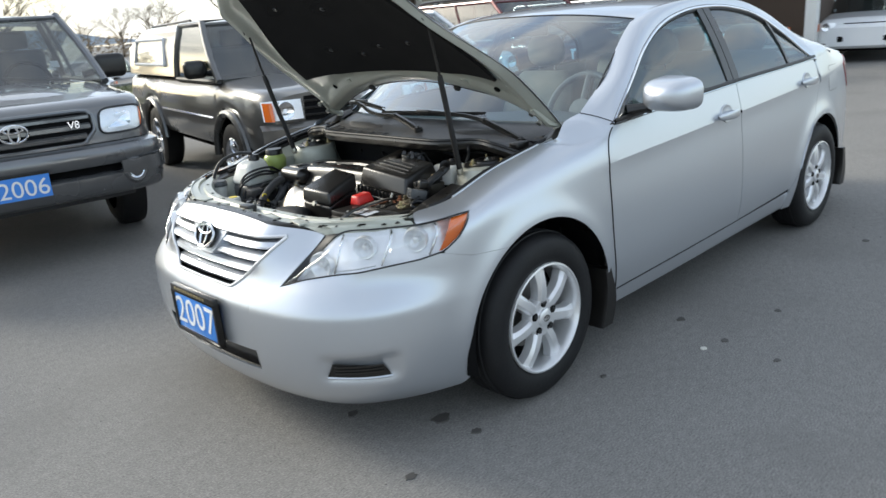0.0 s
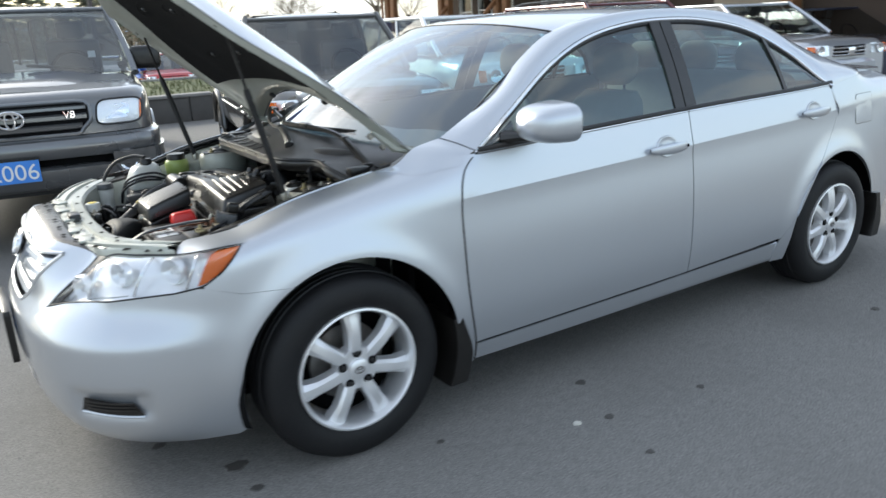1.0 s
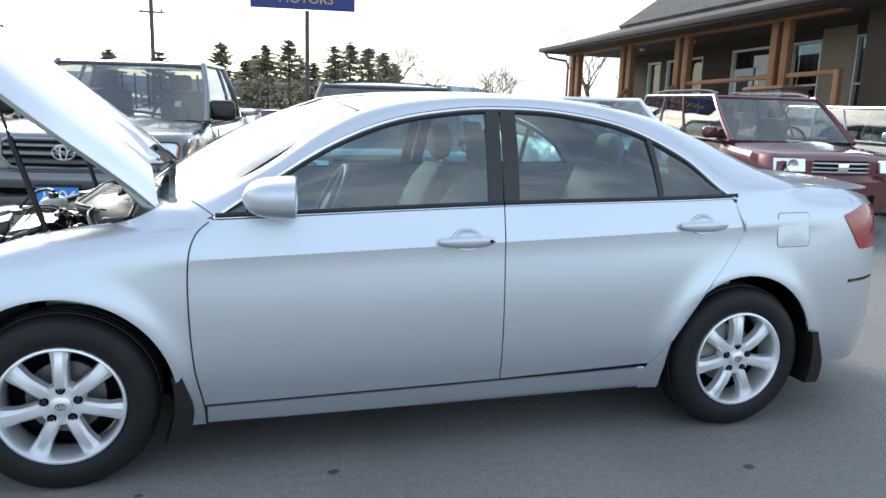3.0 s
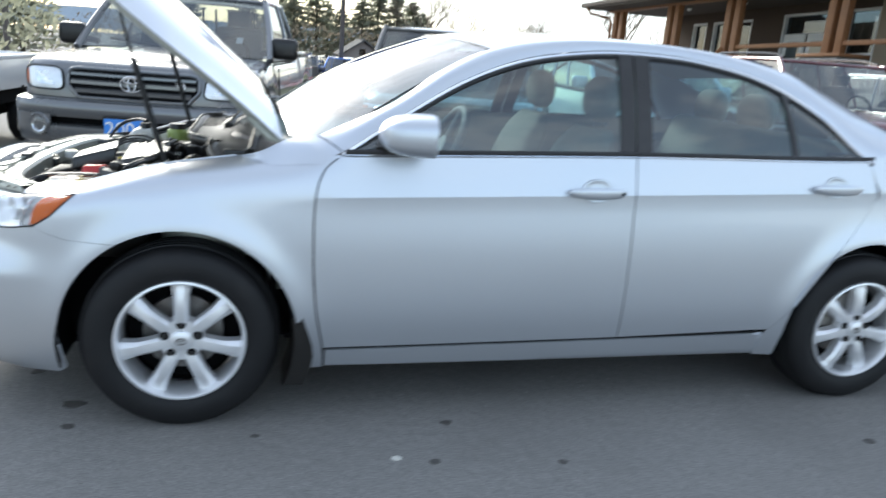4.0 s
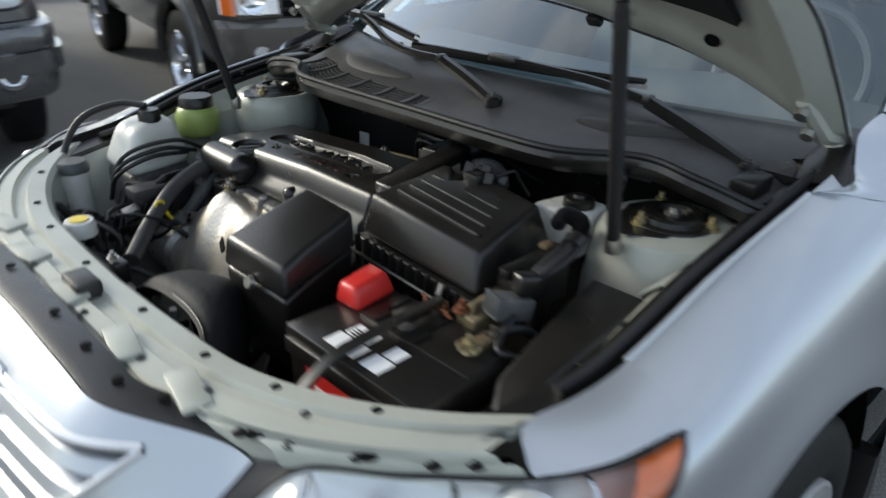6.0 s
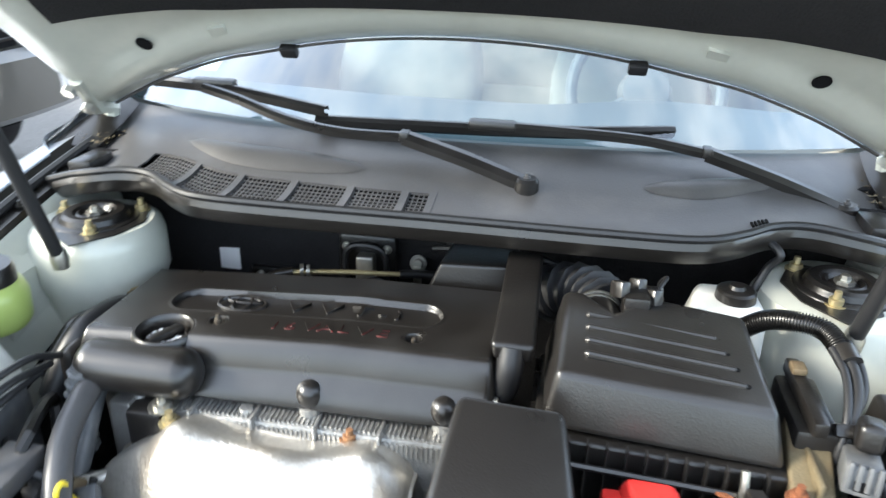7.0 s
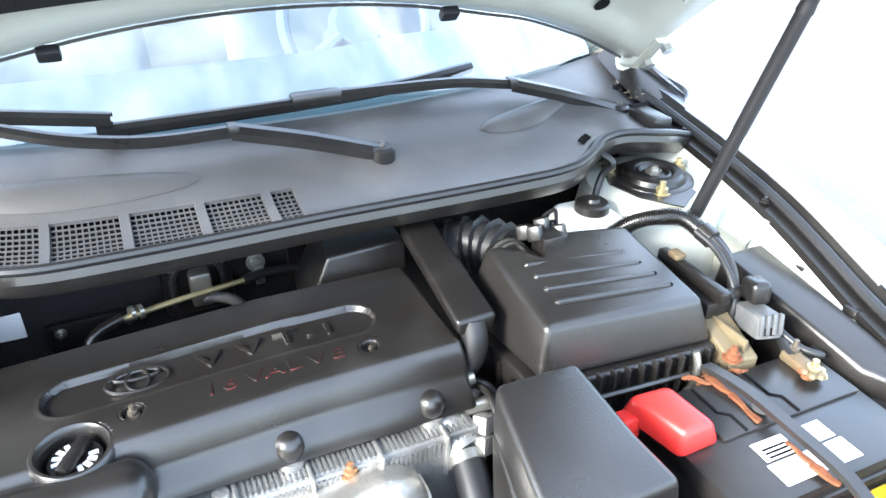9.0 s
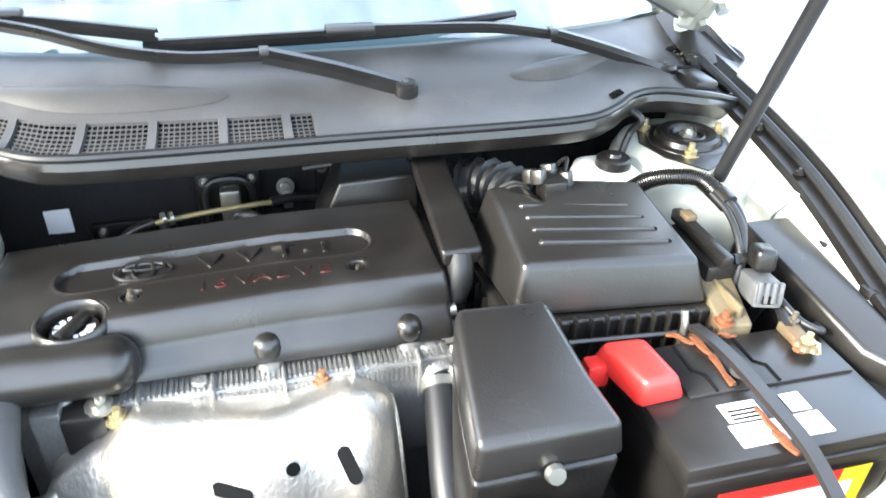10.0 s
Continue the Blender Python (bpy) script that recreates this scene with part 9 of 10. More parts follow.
STONE = mat("pier_stone", (0.17, 0.16, 0.15), 0.85, vary=0.35, scale=8, fine=50, bump=0.6)
BARK = mat("bark", (0.09, 0.07, 0.05), 0.9, vary=0.3, scale=8, fine=50, bump=0.6)
# lighter than real needles: haze over the backlit trees is put into the colour
CONIFER = leaf_mat("conifer_needles", (0.38, 0.38, 0.28), 0.62)
TWIG = leaf_mat("bare_twigs", (0.22, 0.18, 0.13), 0.4)
SIGN_BLUE = mat("sign_blue", (0.045, 0.06, 0.22), 0.5, vary=0.06)
SIGN_GOLD = mat("sign_gold", (0.62, 0.45, 0.12), 0.5, vary=0.05)
POLE_MAT = mat("weathered_pole", (0.10, 0.085, 0.075), 0.85, vary=0.2, scale=4)
# pale blue: the haze of distance is painted into the hills' colour
HILLS = mat("hazy_hills", (0.34, 0.40, 0.48), 1.0, vary=0.12, scale=0.02, fine=0.2)
HOUSE_W = mat("weathered_house_wall", (0.25, 0.215, 0.20), 0.8, vary=0.06)
STAIN = mat("oil_stain", (0.075, 0.07, 0.064), 0.7, vary=0.3, scale=30, fine=200)
PALE_CHIP = mat("pale_litter", (0.6, 0.58, 0.52), 0.8, vary=0.2)
rng = random.Random(11)

# oil spots and litter on the asphalt
for x, y, r, m, lab in ((-0.586, -0.389, 0.035, STAIN, ""), (0.787, -1.462, 0.022, STAIN, ""), (-0.398, -0.687, 0.055, STAIN, ""), (-0.722, -0.872, 0.03, STAIN, ""), (-0.378, -0.854, 0.03, STAIN, ""), (0.846, -1.211, 0.030, STAIN, ""), (0.719, -1.177, 0.022, PALE_CHIP, ""), (1.294, -1.262, 0.024, STAIN, ""),
                        (0.95, -0.95, 0.03, STAIN, ""), (-1.35, -1.15, 0.02, STAIN, ""), (-0.95, -1.5, 0.015, STAIN, ""), (2.6, -1.25, 0.03, STAIN, ""), (0.25, -0.98, 0.02, STAIN, ""), (-1.5, 1.3, 0.025, STAIN, "")):
    r *= 0.55
    g = Geo()
    ring = [(x + r * (0.7 + 0.5 * rng.random()) * math.cos(a) * 1.3, y + r * (0.7 + 0.5 * rng.random()) * math.sin(a), 0.004) for a in np.linspace(0, 2 * math.pi, 13, endpoint=False)]
    g.poly(ring)
    g.grid([ring, [(p[0] + (p[0] - x) * 0.1, p[1] + (p[1] - y) * 0.1, 0.0005) for p in ring]], close_u=True)
    if m is STAIN:
        solo("oil_stain", g, m, "small dark oil stain on the asphalt", "stain", group="oil stains on the lot")
    else:
        solo("paper_scrap", g, m, "pale scrap of litter on the asphalt", "litter")
# loose grit
g = Geo()
for k in range(900):
    x, y = rng.uniform(-3.2, 3.6), rng.uniform(-2.7, -0.5) if rng.random() < 0.7 else rng.uniform(-0.5, 2.6)
    r = rng.uniform(0.001, 0.003)
    g.box(-r, r, -r, r, 0, r, Matrix.Translation((x, y, 0.0)) @ pose(0, 0, 0, rng.uniform(-20, 20), 0, rng.uniform(0, 90)))
solo("loose_grit", g, ASPHALT, "loose grit scattered on the asphalt", "grit", kind="stuff", smooth=False)

# low block wall and grass strip behind the row
wall = thing("low_wall", "low dark block wall along the grass strip", "wall", kind="structure")
for k in range(30):
    x = -12 + 0.9 * k
    part("wall_block", Geo().box(x, x + 0.885, 10.4, 10.65, 0, 0.42).mesh("block", bevel=0.012), WALLBLOCK, wall)
part("wall_cap", Geo().box(-12, 15, 10.37, 10.68, 0.42, 0.47).mesh("cap", bevel=0.01), CONCRETE, wall)
g = Geo().grid([[(x, y, 0.40 + 0.05 * noise.noise((x * 0.3, y * 0.3, 0))) for x in np.linspace(-30, 14, 50)] for y in np.linspace(10.66, 16.5, 10)])
solo("grass_strip", g, GRASS, "rough grass strip behind the parked row", "grass", kind="structure")
g = Geo()
for k in range(5000):
    x, y = rng.uniform(-8, 10), rng.uniform(10.7, 16)
    h, a = rng.uniform(0.05, 0.14), rng.uniform(0, 6.28)
    b = Vector((x, y, 0.40))
    d = Vector((math.cos(a), math.sin(a), 0)) * 0.012
    g.poly([b - d, b + d, b + Vector((rng.uniform(-0.04, 0.04), rng.uniform(-0.04, 0.04), h))])
solo("grass_blades", g, GRASS, "uneven grass blades on the strip", "grass", kind="stuff", smooth=False)
solo("far_kerb", Geo().box(-30, 14, 16.5, 16.8, 0, 0.45).mesh("kerb", bevel=0.02), CONCRETE, "concrete kerb of the grass strip", "kerb", kind="structure")
solo("post_box", Geo().box(0.75, 1.15, 8.6, 9.0, 0, 1.0).mesh("box", bevel=0.02), WALLBLOCK, "dark utility box behind the pickup", "utility box")

# sign on its pole
sign = thing("street_sign", "blue dealership sign with gold lettering on a tall pole", "sign")
part("pole", Geo().tube([(3.1, 24.0, ground_z(3.1, 24)), (3.1, 24.0, 4.4)], [0.085, 0.075], 14), POLE_MAT, sign)
SM = pose(2.95, 23.8, 5.38, 90, 0, -6)
part("panel", Geo().box(-1.78, 1.78, -0.95, 0.95, -0.12, 0.12, SM).mesh("panel", bevel=0.02), SIGN_BLUE, sign)
writing("letters", "MOTORS", 0.46, SIGN_GOLD, sign, SM @ Matrix.Translation((0.1, -0.62, 0.125)), 0.006)
for k in range(9):
    part("name_bar", Geo().box(-1.15 + 0.27 * k, -0.97 + 0.27 * k, -0.22, 0.14, 0.12, 0.13, SM), SIGN_GOLD, sign)
part("panel_rim", Geo().tube([SM @ Vector(p) for p in ((-1.78, -0.95, 0.1), (1.78, -0.95, 0.1), (1.78, 0.95, 0.1), (-1.78, 0.95, 0.1), (-1.78, -0.95, 0.1))], 0.03, 6), SIGN_BLUE, sign)


# ---- porch building ----
A, B = Vector((12.05, 10.3, 0)), Vector((10.75, 20.4, 0))
BM = Matrix.Translation(A) @ Matrix.Rotation(math.atan2(B.y - A.y, B.x - A.x), 4, "Z") @ Matrix(((1, 0, 0, 0), (0, 1, 0, 0), (-0.045, 0, 1, 0.46), (0, 0, 0, 1)))   # rises with the lot; local x along the front, local -y... the lot lies on local +y
bld = thing("porch_building", "tan stucco office building with a cedar porch", "building", kind="structure")


def bx(name, x0, x1, y0, y1, z0, z1, m, par=None, bevel=0.0):
    g = Geo().box(x0, x1, y0, y1, -0.9 if z0 == 0 else z0, z1, BM)
    return part(name, g.mesh(name, bevel=bevel) if bevel else g, m, par or bld, smooth=False) if not bevel else part(name, g.mesh(name, bevel=bevel), m, par or bld)


FL = 0.75     # porch floor
bx("porch_floor", -1.2, 9.0, -2.2, 0.1, 0.0, FL, CONCRETE)
# front wall with openings cut by pieces: (x0, x1, sill, head) of the openings
WY = -2.2
OPEN = [(-0.9, 0.1, FL + 0.1, 2.75), (1.0, 1.9, FL + 0.15, 2.75), (2.3, 3.9, FL, 2.75), (5.0, 5.7, FL + 0.1, 2.7), (5.95, 6.6, FL + 0.1, 2.7), (6.85, 7.5, FL + 0.1, 2.7)]
xs = [-1.4] + [v for o in OPEN for v in o[:2]] + [8.2]
for a, b in zip(xs[::2], xs[1::2]):
    bx("wall_front", a, b, WY - 0.25, WY, 0, 3.3, BROWN_SIDING if a > 0.5 else STUCCO)
for x0, x1, s, h in OPEN:
    bx("wall_below", x0, x1, WY - 0.25, WY, 0, s, BROWN_SIDING)
    bx("wall_above", x0, x1, WY - 0.25, WY, h, 3.3, BROWN_SIDING)
    wn = part("window", Geo().box(x0, x1, WY - 0.14, WY - 0.13, s, h, BM), GLASS_DARK, bld)
    f = 0.055
    for q in ((x0, x0 + f, s, h), (x1 - f, x1, s, h), (x0 + f, x1 - f, s, s + f), (x0 + f, x1 - f, h - f, h), (x0 + f, x1 - f, s + (h - s) * 0.42, s + (h - s) * 0.42 + 0.04)):
        part("window_frame", Geo().box(q[0], q[1], WY - 0.16, WY - 0.02, q[2], q[3], BM), FRAME_W, wn)
    if x1 - x0 > 1.2:   # double doors
        for k in (0, 1):
            xa = x0 + 0.06 + k * (x1 - x0 - 0.06) / 2
            dr = part("door_leaf", Geo().box(xa, xa + (x1 - x0) / 2 - 0.10, WY - 0.12, WY - 0.07, s, h - 0.5, BM).mesh("door", bevel=0.01), FRAME_W, bld)
            part("door_pane", Geo().box(xa + 0.14, xa + (x1 - x0) / 2 - 0.24, WY - 0.075, WY - 0.062, s + 0.35, h - 0.7, BM), GLASS_DARK, dr)
            part("door_handle", Geo().lathe([(0.0, 0.05), (0.03, 0.04), (0.02, 0.0)], 10, BM @ Matrix.Translation((x0 + (x1 - x0) / 2 + (0.08 if k else -0.08), WY - 0.06, s + 1.0)) @ pose(0, 0, 0, -90, 0, 0)), STEEL, dr)
bx("wall_back", -6.5, 8.2, -9.0, -8.75, 0, 3.3, STUCCO)
bx("wall_side", 7.95, 8.2, -8.75, WY - 0.25, 0, 3.3, STUCCO)
bx("inner_floor", -6.5, 8.2, -8.75, WY - 0.25, 0.0, FL - 0.1, BROWN_SIDING)
# wing that comes forward: brown siding with a garage opening and windows
bx("wing_wall", -3.0, -1.4, -1.0, -0.75, 0, 3.35, STUCCO)
bx("wing_return", -1.65, -1.4, -2.45, -1.0, 0, 3.35, STUCCO)
WOP = [(-3.45, -2.62, 1.42, 2.62)]
bx("wing_front", -2.62, -1.5, -0.75, -0.5, 0, 3.5, BROWN_SIDING)
bx("wing_front", -4.1, -3.45, -0.75, -0.5, 0, 3.5, STUCCO)
bx("wing_front_low", -3.45, -2.62, -0.75, -0.5, 0, 1.42, STUCCO)
bx("wing_front_top", -3.45, -2.62, -0.75, -0.5, 2.62, 3.5, STUCCO)
wn = part("window", Geo().box(-3.45, -2.62, -0.64, -0.63, 1.42, 2.62, BM), GLASS_DARK, bld)
for q in ((-3.50, -3.40, 1.38, 2.68), (-2.67, -2.57, 1.38, 2.68), (-3.40, -2.67, 1.38, 1.48), (-3.40, -2.67, 2.58, 2.68), (-3.40, -2.67, 1.98, 2.05)):
    part("window_frame", Geo().box(q[0], q[1], -0.66, -0.47, q[2], q[3], BM), FRAME_W, wn)
bx("corner_post", -4.35, -4.1, -0.8, -0.4, 0, 3.4, CEDAR, bevel=0.02)
bx("wing_two", -7.2, -4.35, -1.1, -0.85, 0, 3.6, BROWN_SIDING)
for x0 in (-5.3, -6.1):
    wn = part("small_window", Geo().box(x0, x0 + 0.5, -0.86, -0.84, 1.85, 2.5, BM), GLASS_DARK, bld)
    for q in ((x0 - 0.05, x0 + 0.03, 1.8, 2.55), (x0 + 0.47, x0 + 0.55, 1.8, 2.55), (x0 + 0.03, x0 + 0.47, 1.8, 1.88), (x0 + 0.03, x0 + 0.47, 2.47, 2.55)):
        part("window_frame", Geo().box(q[0], q[1], -0.87, -0.78, q[2], q[3], BM), FRAME_W, wn)
bx("garage_frame", -7.4, -7.2, -1.1, -0.8, 0, 3.6, FRAME_W)
bx("wing_end", -7.4, -7.15, -8.75, -1.1, 0, 3.6, BROWN_SIDING)
# porch posts in pairs on stone piers
for px in (8.4, 5.75, 3.4, 0.25):
    for d in (-0.16, 0.16):
        bx("porch_post", px + d - 0.09, px + d + 0.09, -0.22, -0.04, FL + (0.75 if px < 1 else 0.0), 3.0, CEDAR, bevel=0.012)
    if px < 1:
        pier = bx("stone_pier", px - 0.5, px + 0.5, -0.55, 0.25, 0.0, FL + 0.70, STONE, bevel=0.02)
        for r in range(6):
            x = px - 0.52
            while x < px + 0.45:
                w = rng.uniform(0.14, 0.3)
                part("stone", Geo().box(x, min(x + w - 0.012, px + 0.52), 0.24, 0.275 + rng.uniform(0, 0.015), 0.02 + r * 0.24, 0.245 + r * 0.24 - 0.012, BM).mesh("stone", bevel=0.012, segs=1), STONE, pier)
                x += w
        bx("pier_cap", px - 0.56, px + 0.56, -0.6, 0.31, FL + 0.70, FL + 0.77, CEDAR, bevel=0.012)
for x0, x1 in ((0.5, 3.2), (-1.3, 0.0)):
    bx("porch_rail", x0, x1, -0.16, -0.08, FL + 0.95, FL + 1.05, CEDAR, bevel=0.01)
bx("rail_post", -1.35, -1.22, -0.18, -0.05, FL - 0.1, FL + 1.05, CEDAR, bevel=0.01)
for px, d in ((5.6, 1.5), (3.6, 1.4)):
    part("stair_rail", Geo().tube([BM @ Vector((px, -0.12, FL + 1.0)), BM @ Vector((px - 0.15, 0.9, 0.95))], 0.06, 8), CEDAR, bld)
bx("eave_beam", -1.3, 8.9, -0.24, -0.02, 2.92, 3.14, CEDAR, bevel=0.01)
# roof: lower porch slope and higher gable slope, soffit under
def roof_poly(name, pts, m, thick=0.12):
    return part(name, Geo().poly([BM @ Vector(p) for p in pts]), m, bld, thick=thick)
roof_poly("porch_roof", [(9.2, 0.75, 3.12), (-8.0, 0.75, 3.12), (-8.0, -1.9, 3.86), (8.7, -1.9, 3.86)], SHINGLE)
roof_poly("upper_roof", [(8.7, -1.9, 3.86), (-8.0, -1.9, 3.86), (-8.0, -5.2, 6.6), (6.6, -5.2, 6.6)], SHINGLE)
roof_poly("soffit", [(9.1, 0.70, 3.02), (-7.9, 0.70, 3.02), (-7.9, WY, 3.02), (9.0, WY, 3.02)], SOFFIT, 0.04)
roof_poly("hip_roof", [(9.2, 0.75, 3.12), (8.7, -1.9, 3.86), (8.7, -8.0, 3.86), (9.2, -10.6, 3.12)], SHINGLE)
roof_poly("upper_hip", [(8.7, -1.9, 3.86), (6.6, -5.2, 6.6), (8.7, -8.0, 3.86)], SHINGLE)
roof_poly("back_roof", [(8.7, -8.0, 3.86), (6.6, -5.2, 6.6), (-8.0, -5.2, 6.6), (-8.0, -8.0, 3.86)], SHINGLE)
bx("gutter", -8.0, 9.2, 0.70, 0.84, 3.02, 3.15, SOFFIT, bevel=0.02)
part("downpipe", Geo().tube([BM @ Vector(p) for p in ((9.0, 0.75, 3.05), (8.95, 0.6, 2.85), (8.75, 0.05, 2.75), (8.7, 0.0, 2.6), (8.7, 0.0, 0.1))], 0.04, 8), CEDAR, bld)
for r in range(10):   # shingle courses
    f = r / 10
    y, z = -1.9 - 3.3 * f, 3.87 + 2.74 * f
    part("shingle_course", Geo().tube([BM @ Vector((8.7 - 2.1 * f, y, z)), BM @ Vector((-8.0, y, z))], 0.02, 5), SHINGLE, bld)
for px in (1.4, 4.2, 6.4):
    part("soffit_lamp", Geo().lathe([(0.0, -0.09), (0.06, -0.07), (0.08, 0.0)], 14, BM @ Matrix.Translation((px, -1.1, 3.0))), FRAME_W, bld)


# ---- trees ----
def conifer(x, y, h, seed):
    r = random.Random(seed)
    b0 = ground_z(x, y)
    h -= b0
    t = thing("conifer_tree", "tall dark conifer against the sky", "tree", Matrix.Translation((x, y, b0)), group="conifers behind the lot")
    lean = r.uniform(-0.02, 0.02)
    part("trunk", Geo().tube([(x + lean * h * f, y, b0 + h * f) for f in (0, 0.5, 1.0)], [0.022 * h, 0.013 * h, 0.003 * h], 8), BARK, t)
    g = Geo()
    whorls = int(h * 4.2)
    for k in range(whorls):
        f = 0.12 + 0.86 * (k / whorls) ** 0.92
        turn = r.uniform(0, 6.283)
        for b in range(r.choice((4, 5, 5, 6))):
            reach = (0.60 * h * (1 - f) ** 0.85 + 0.22) * r.uniform(0.45, 1.1)
            a = turn + 6.283 * b / 6 + r.uniform(-0.4, 0.4)
            d, s = Vector((math.cos(a), math.sin(a), 0)), Vector((-math.sin(a), math.cos(a), 0))
            o = Vector((x + lean * h * f, y, b0 + h * f + r.uniform(-0.06, 0.06)))
            rise = r.uniform(-0.25, 0.12) * reach
            for q in range(9):
                u = (q + 0.5 + r.uniform(0, 0.5)) / 9
                c = o + d * reach * u + Vector((0, 0, rise * u - 0.10 * reach * math.sin(math.pi * u)))
                w = (0.125 + 0.10 * math.sin(math.pi * u)) * (0.5 + 0.5 * min(1, reach)) * r.uniform(0.7, 1.3)
                j = [Vector((r.uniform(-0.5, 0.5), r.uniform(-0.5, 0.5), r.uniform(-0.7, 0.4))) * w for _ in range(4)]
                g.poly([c - d * w * 1.4 + j[0], c + s * w * 1.3 + j[1] - Vector((0, 0, w * 0.5)), c + d * w * 1.6 + j[2]])
                g.poly([c - d * w * 1.4 + j[0], c - s * w * 1.3 + j[3] - Vector((0, 0, w * 0.5)), c + d * w * 1.6 + j[2]])
    part("crown", g, CONIFER, t, smooth=False, weld=False)
    return t


for x, y, h, s in ((-0.8, 84, 9.0, 1), (1.6, 86, 6.8, 2), (4.0, 83, 8.8, 3), (6.6, 85, 9.8, 4), (8.2, 90, 7.8, 11), (11.6, 84, 9.2, 5), (13.6, 86, 10.0, 6), (15.6, 84, 9.2, 7), (17.8, 86, 8.8, 8), (3.0, 92, 8.0, 9), (9.6, 88, 7.0, 10), (-6.0, 70, 6.4, 12), (-10.5, 72, 6.6, 13), (-17.0, 60, 9.0, 14), (-21.0, 62, 10.0, 15), (19.8, 90, 7.6, 16)):
    conifer(x, y, h * 0.82, s)


def bare_tree(x, y, h, seed, spread=0.45):
    r = random.Random(seed)
    t = thing("bare_tree", "leafless spreading tree in the distance", "tree", Matrix.Translation((x, y, ground_z(x, y))), group="bare trees in the distance")
    part("trunk", Geo().tube([(x, y, ground_z(x, y)), (x + 0.02 * h, y, 0.22 * h), (x, y, 0.4 * h)], [0.03 * h, 0.022 * h, 0.014 * h], 8), BARK, t)
    g = Geo()

    def branch(p, d, l, rad, n):
        e = p + d * l
        g.tube([p, p.lerp(e, 0.5) + Vector((r.uniform(-1, 1), r.uniform(-1, 1), 0)) * l * 0.06, e], [rad, rad * 0.75, rad * 0.45], 4, caps=False)
        if n:
            for _ in range(3 if n > 1 else 4):
                nd = (d + Vector((r.uniform(-1, 1), r.uniform(-1, 1), r.uniform(-0.4, 0.6))) * 0.75).normalized()
                branch(p.lerp(e, r.uniform(0.55, 1.0)), nd, l * r.uniform(0.55, 0.8), rad * 0.5, n - 1)
    for k in range(7):
        a = 2 * math.pi * k / 7 + r.uniform(-0.3, 0.3)
        branch(Vector((x, y, h * r.uniform(0.18, 0.38))), Vector((math.cos(a) * spread, math.sin(a) * spread, r.uniform(0.4, 0.9))).normalized(), h * 0.26, 0.009 * h, 4)
    part("crown", g, TWIG, t, smooth=False, weld=False)


for x, y, h, s in ((29, 74, 6.0, 21), (26.5, 76, 5.2, 22), (14, 48, 5.5, 23), (9.5, 40, 6.2, 24), (22, 40, 7.0, 25), (36, 60, 6.5, 26), (11.0, 26, 3.7, 27)):
    bare_tree(x, y, h, s)

# hedge line and scrub at the edge of the view
g = Geo()
for k in range(16000):
    x = rng.uniform(-60, 70)
    y = 66 + rng.uniform(-3, 3) + 0.1 * abs(x)
    z = rng.uniform(0, 1) ** 0.8 * (1.9 + 0.8 * noise.noise((x * 0.12, 3, 0)) + 0.6 * noise.noise((x * 0.5, 8, 0)) + 0.9 * smooth(-4, 0, x) * (1 - smooth(17, 22, x)))
    w = rng.uniform(0.08, 0.24)
    c = Vector((x, y, z + ground_z(x, y) * (1 - min(1.0, z / 2.0))))
    g.poly([c + Vector((rng.uniform(-w, w), rng.uniform(-w, w), rng.uniform(-w, w))) for _ in range(3)])
solo("far_scrub", g, TWIG, "brown scrub and hedges at the edge of the lot", "scrub", kind="stuff", smooth=False, weld=False)
g = Geo()
for k in range(5000):
    x = rng.uniform(-26, -5)
    y = 19 + rng.uniform(-0.8, 0.8)
    z = rng.uniform(0, 1) ** 0.7 * 2.3
    w = rng.uniform(0.10, 0.22)
    c = Vector((x, y, z + ground_z(x, y) * (1 - min(1.0, z / 2.0))))
    g.poly([c + Vector((rng.uniform(-w, w), rng.uniform(-w, w), rng.uniform(-w, w))) for _ in range(3)])
solo("hedge", g, CONIFER, "dense dark green hedge", "hedge", kind="stuff", smooth=False, weld=False)
g = Geo()
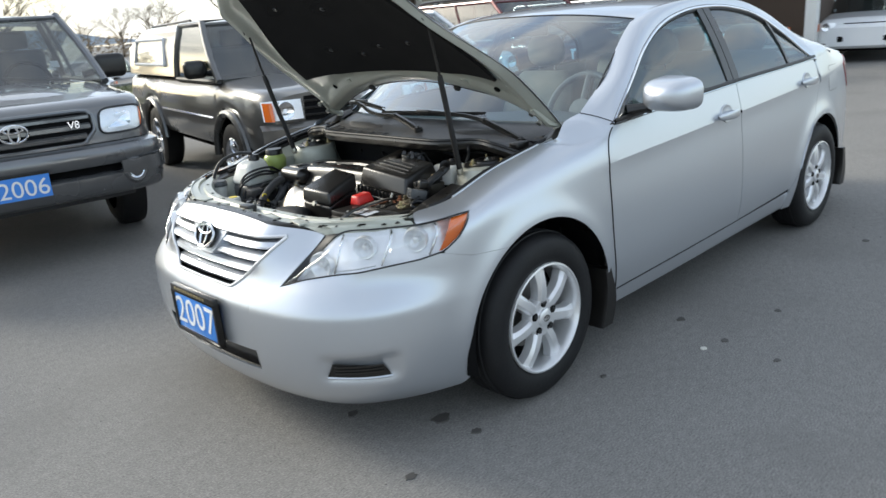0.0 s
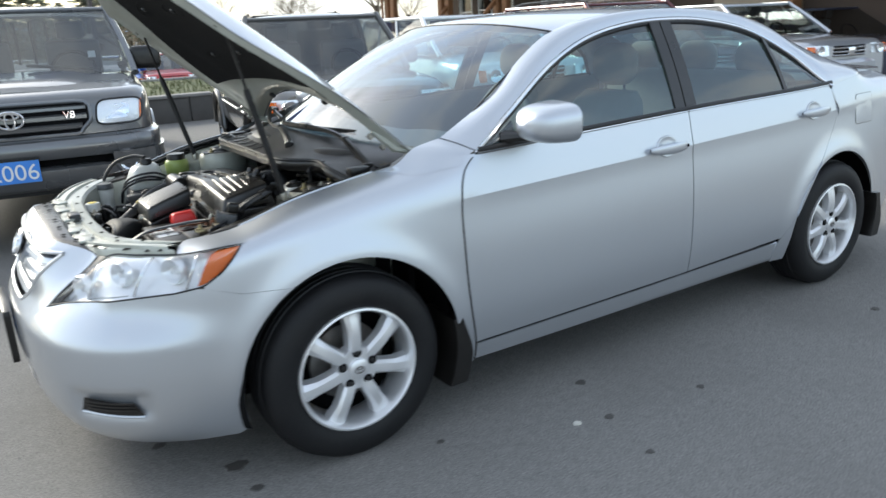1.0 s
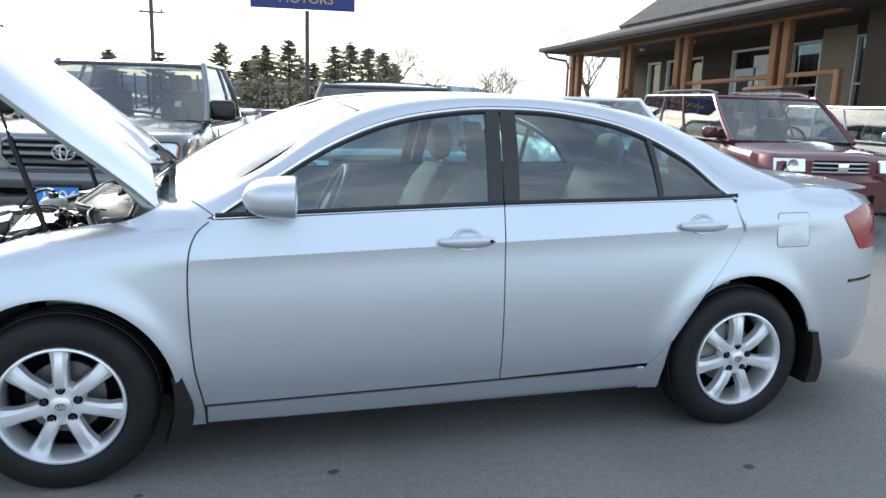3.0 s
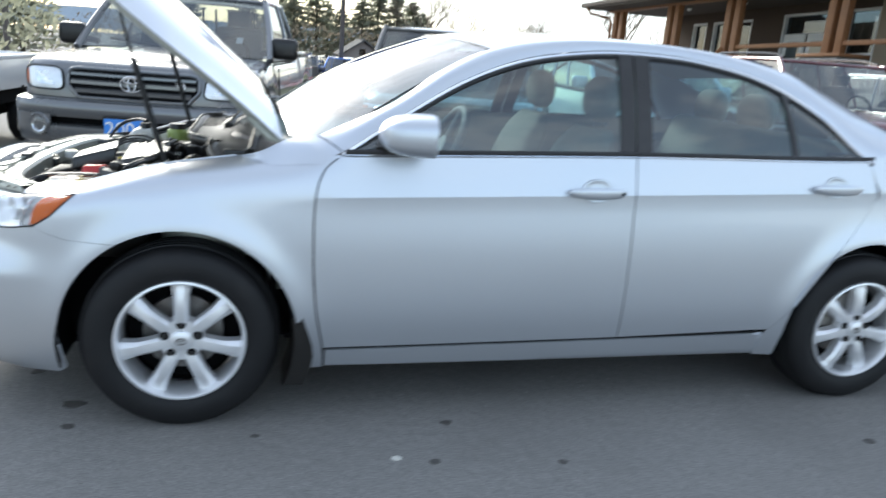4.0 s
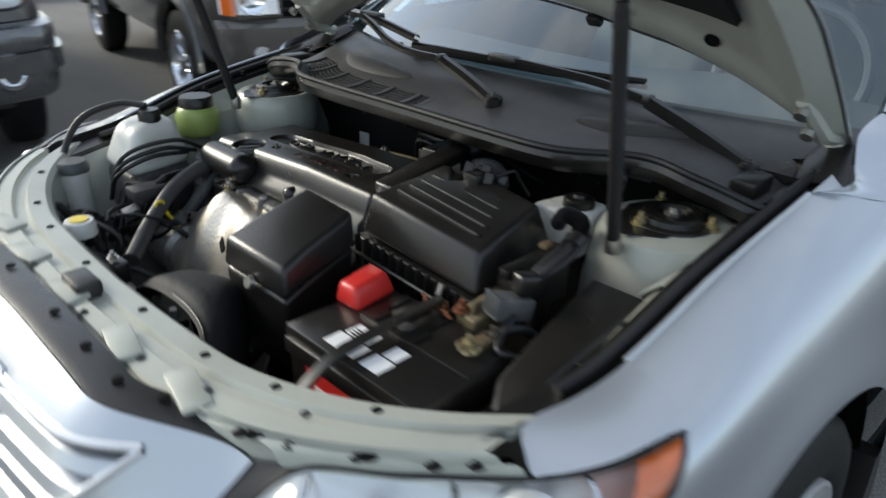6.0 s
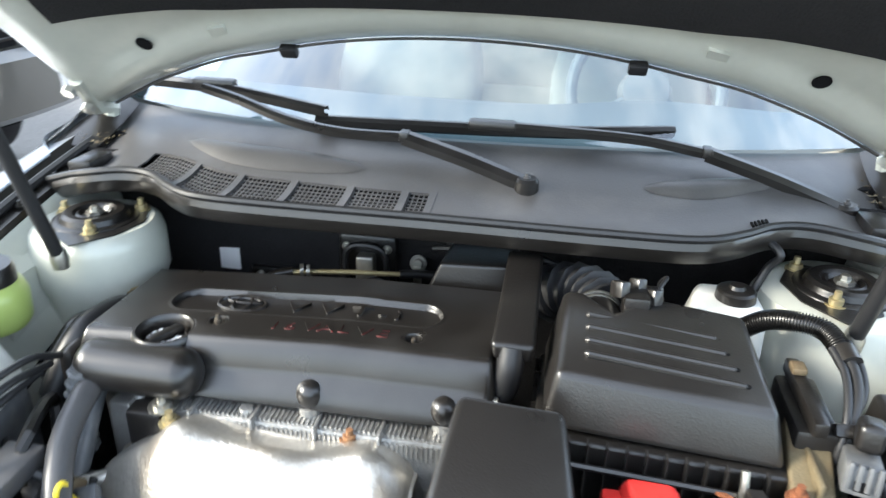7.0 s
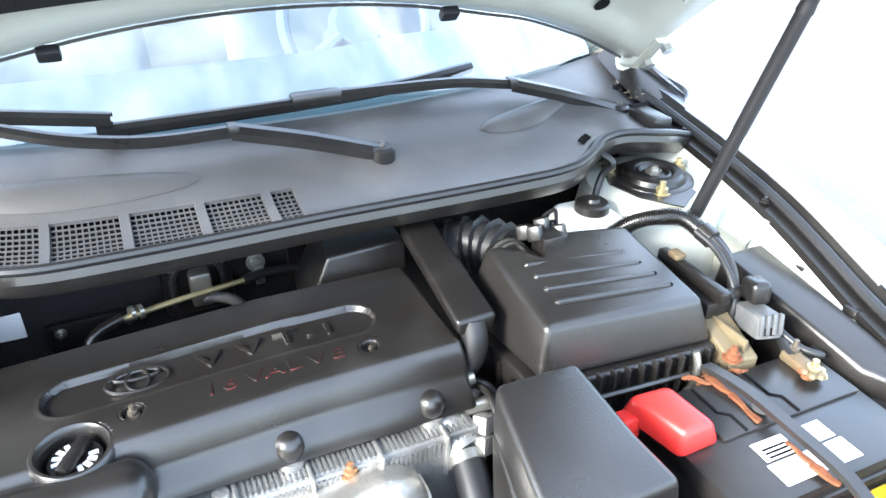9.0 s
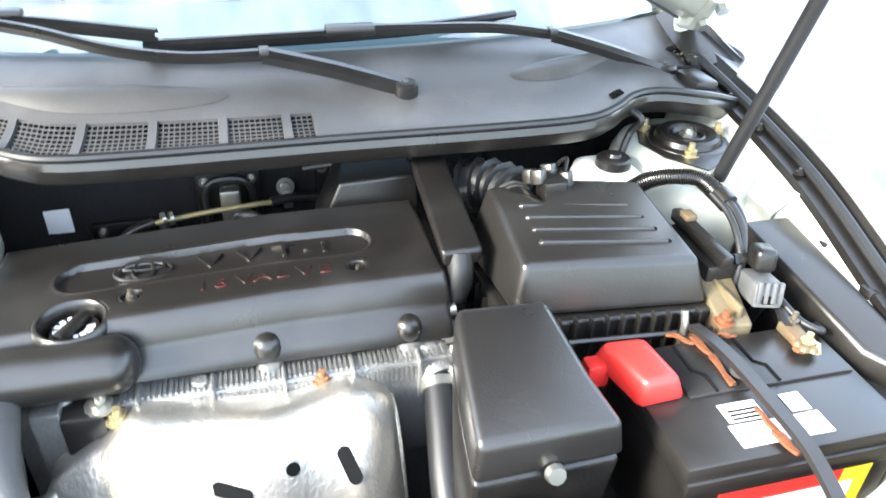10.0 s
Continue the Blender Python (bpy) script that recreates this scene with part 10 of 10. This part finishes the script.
rows = [[(x, 1500 + 100 * math.sin(x * 0.002), z * (1 - 0.85 * smooth(480, 700, x)) * 0.7 * (42 + 26 * noise.noise((x * 0.0016, 1, 0)) + 9 * noise.noise((x * 0.006, 5, 0)))) for x in np.linspace(-2400, 2400, 90)] for z in (-0.1, 0.5, 1.0)]
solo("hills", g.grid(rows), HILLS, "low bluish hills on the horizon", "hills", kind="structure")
# small gabled house in the distance
hs = thing("gabled_house", "small weathered house with a gabled roof", "house", Matrix.Translation((8.2, 58, -1.8)))
part("wall", Geo().box(6.7, 9.7, 57, 62, -1.8, 0.75), HOUSE_W, hs, smooth=False)
part("gable", Geo().poly([(6.7, 56.99, 0.75), (9.7, 56.99, 0.75), (8.2, 56.99, 1.75)]), HOUSE_W, hs, thick=0.1)
for s in (-1, 1):
    part("roof", Geo().poly([(8.2, 56.6, 1.88), (8.2, 62.4, 1.88), (8.2 + s * 1.85, 62.4, 0.65), (8.2 + s * 1.85, 56.6, 0.65)]), SHINGLE, hs, thick=0.12)
part("window", Geo().box(7.95, 8.45, 56.93, 56.98, 0.75, 1.2), GLASS_DARK, hs)
for x, y, h in ((-5.3, 57, 11.5), (-14.0, 46, 11.0)):
    up = thing("utility_pole", "wooden utility pole with a cross arm", "utility pole", Matrix.Translation((x, y, 0)))
    part("pole", Geo().tube([(x, y, ground_z(x, y)), (x, y, h)], [0.18, 0.13], 10), POLE_MAT, up)
    part("cross_arm", Geo().box(x - 0.9, x + 0.9, y - 0.06, y + 0.06, h * 0.62, h * 0.62 + 0.12), POLE_MAT, up)
    for k in range(3):
        part("insulator", Geo().lathe([(0.0, 0.2), (0.05, 0.18), (0.06, 0.0)], 8, Matrix.Translation((x - 0.7 + 0.7 * k, y, h * 0.62 + 0.1))), POLE_MAT, up)
for z in (7.0, 7.5):
    solo("overhead_wire", Geo().tube([(-80, 40, z + 3), (-40, 43, z + 1.0), (-14, 46, z), (-5.3, 57, z), (10, 75, z + 0.5), (40, 110, z + 2)], 0.02, 5), POLE_MAT, "thin overhead utility wire", "cable", group="overhead wires")
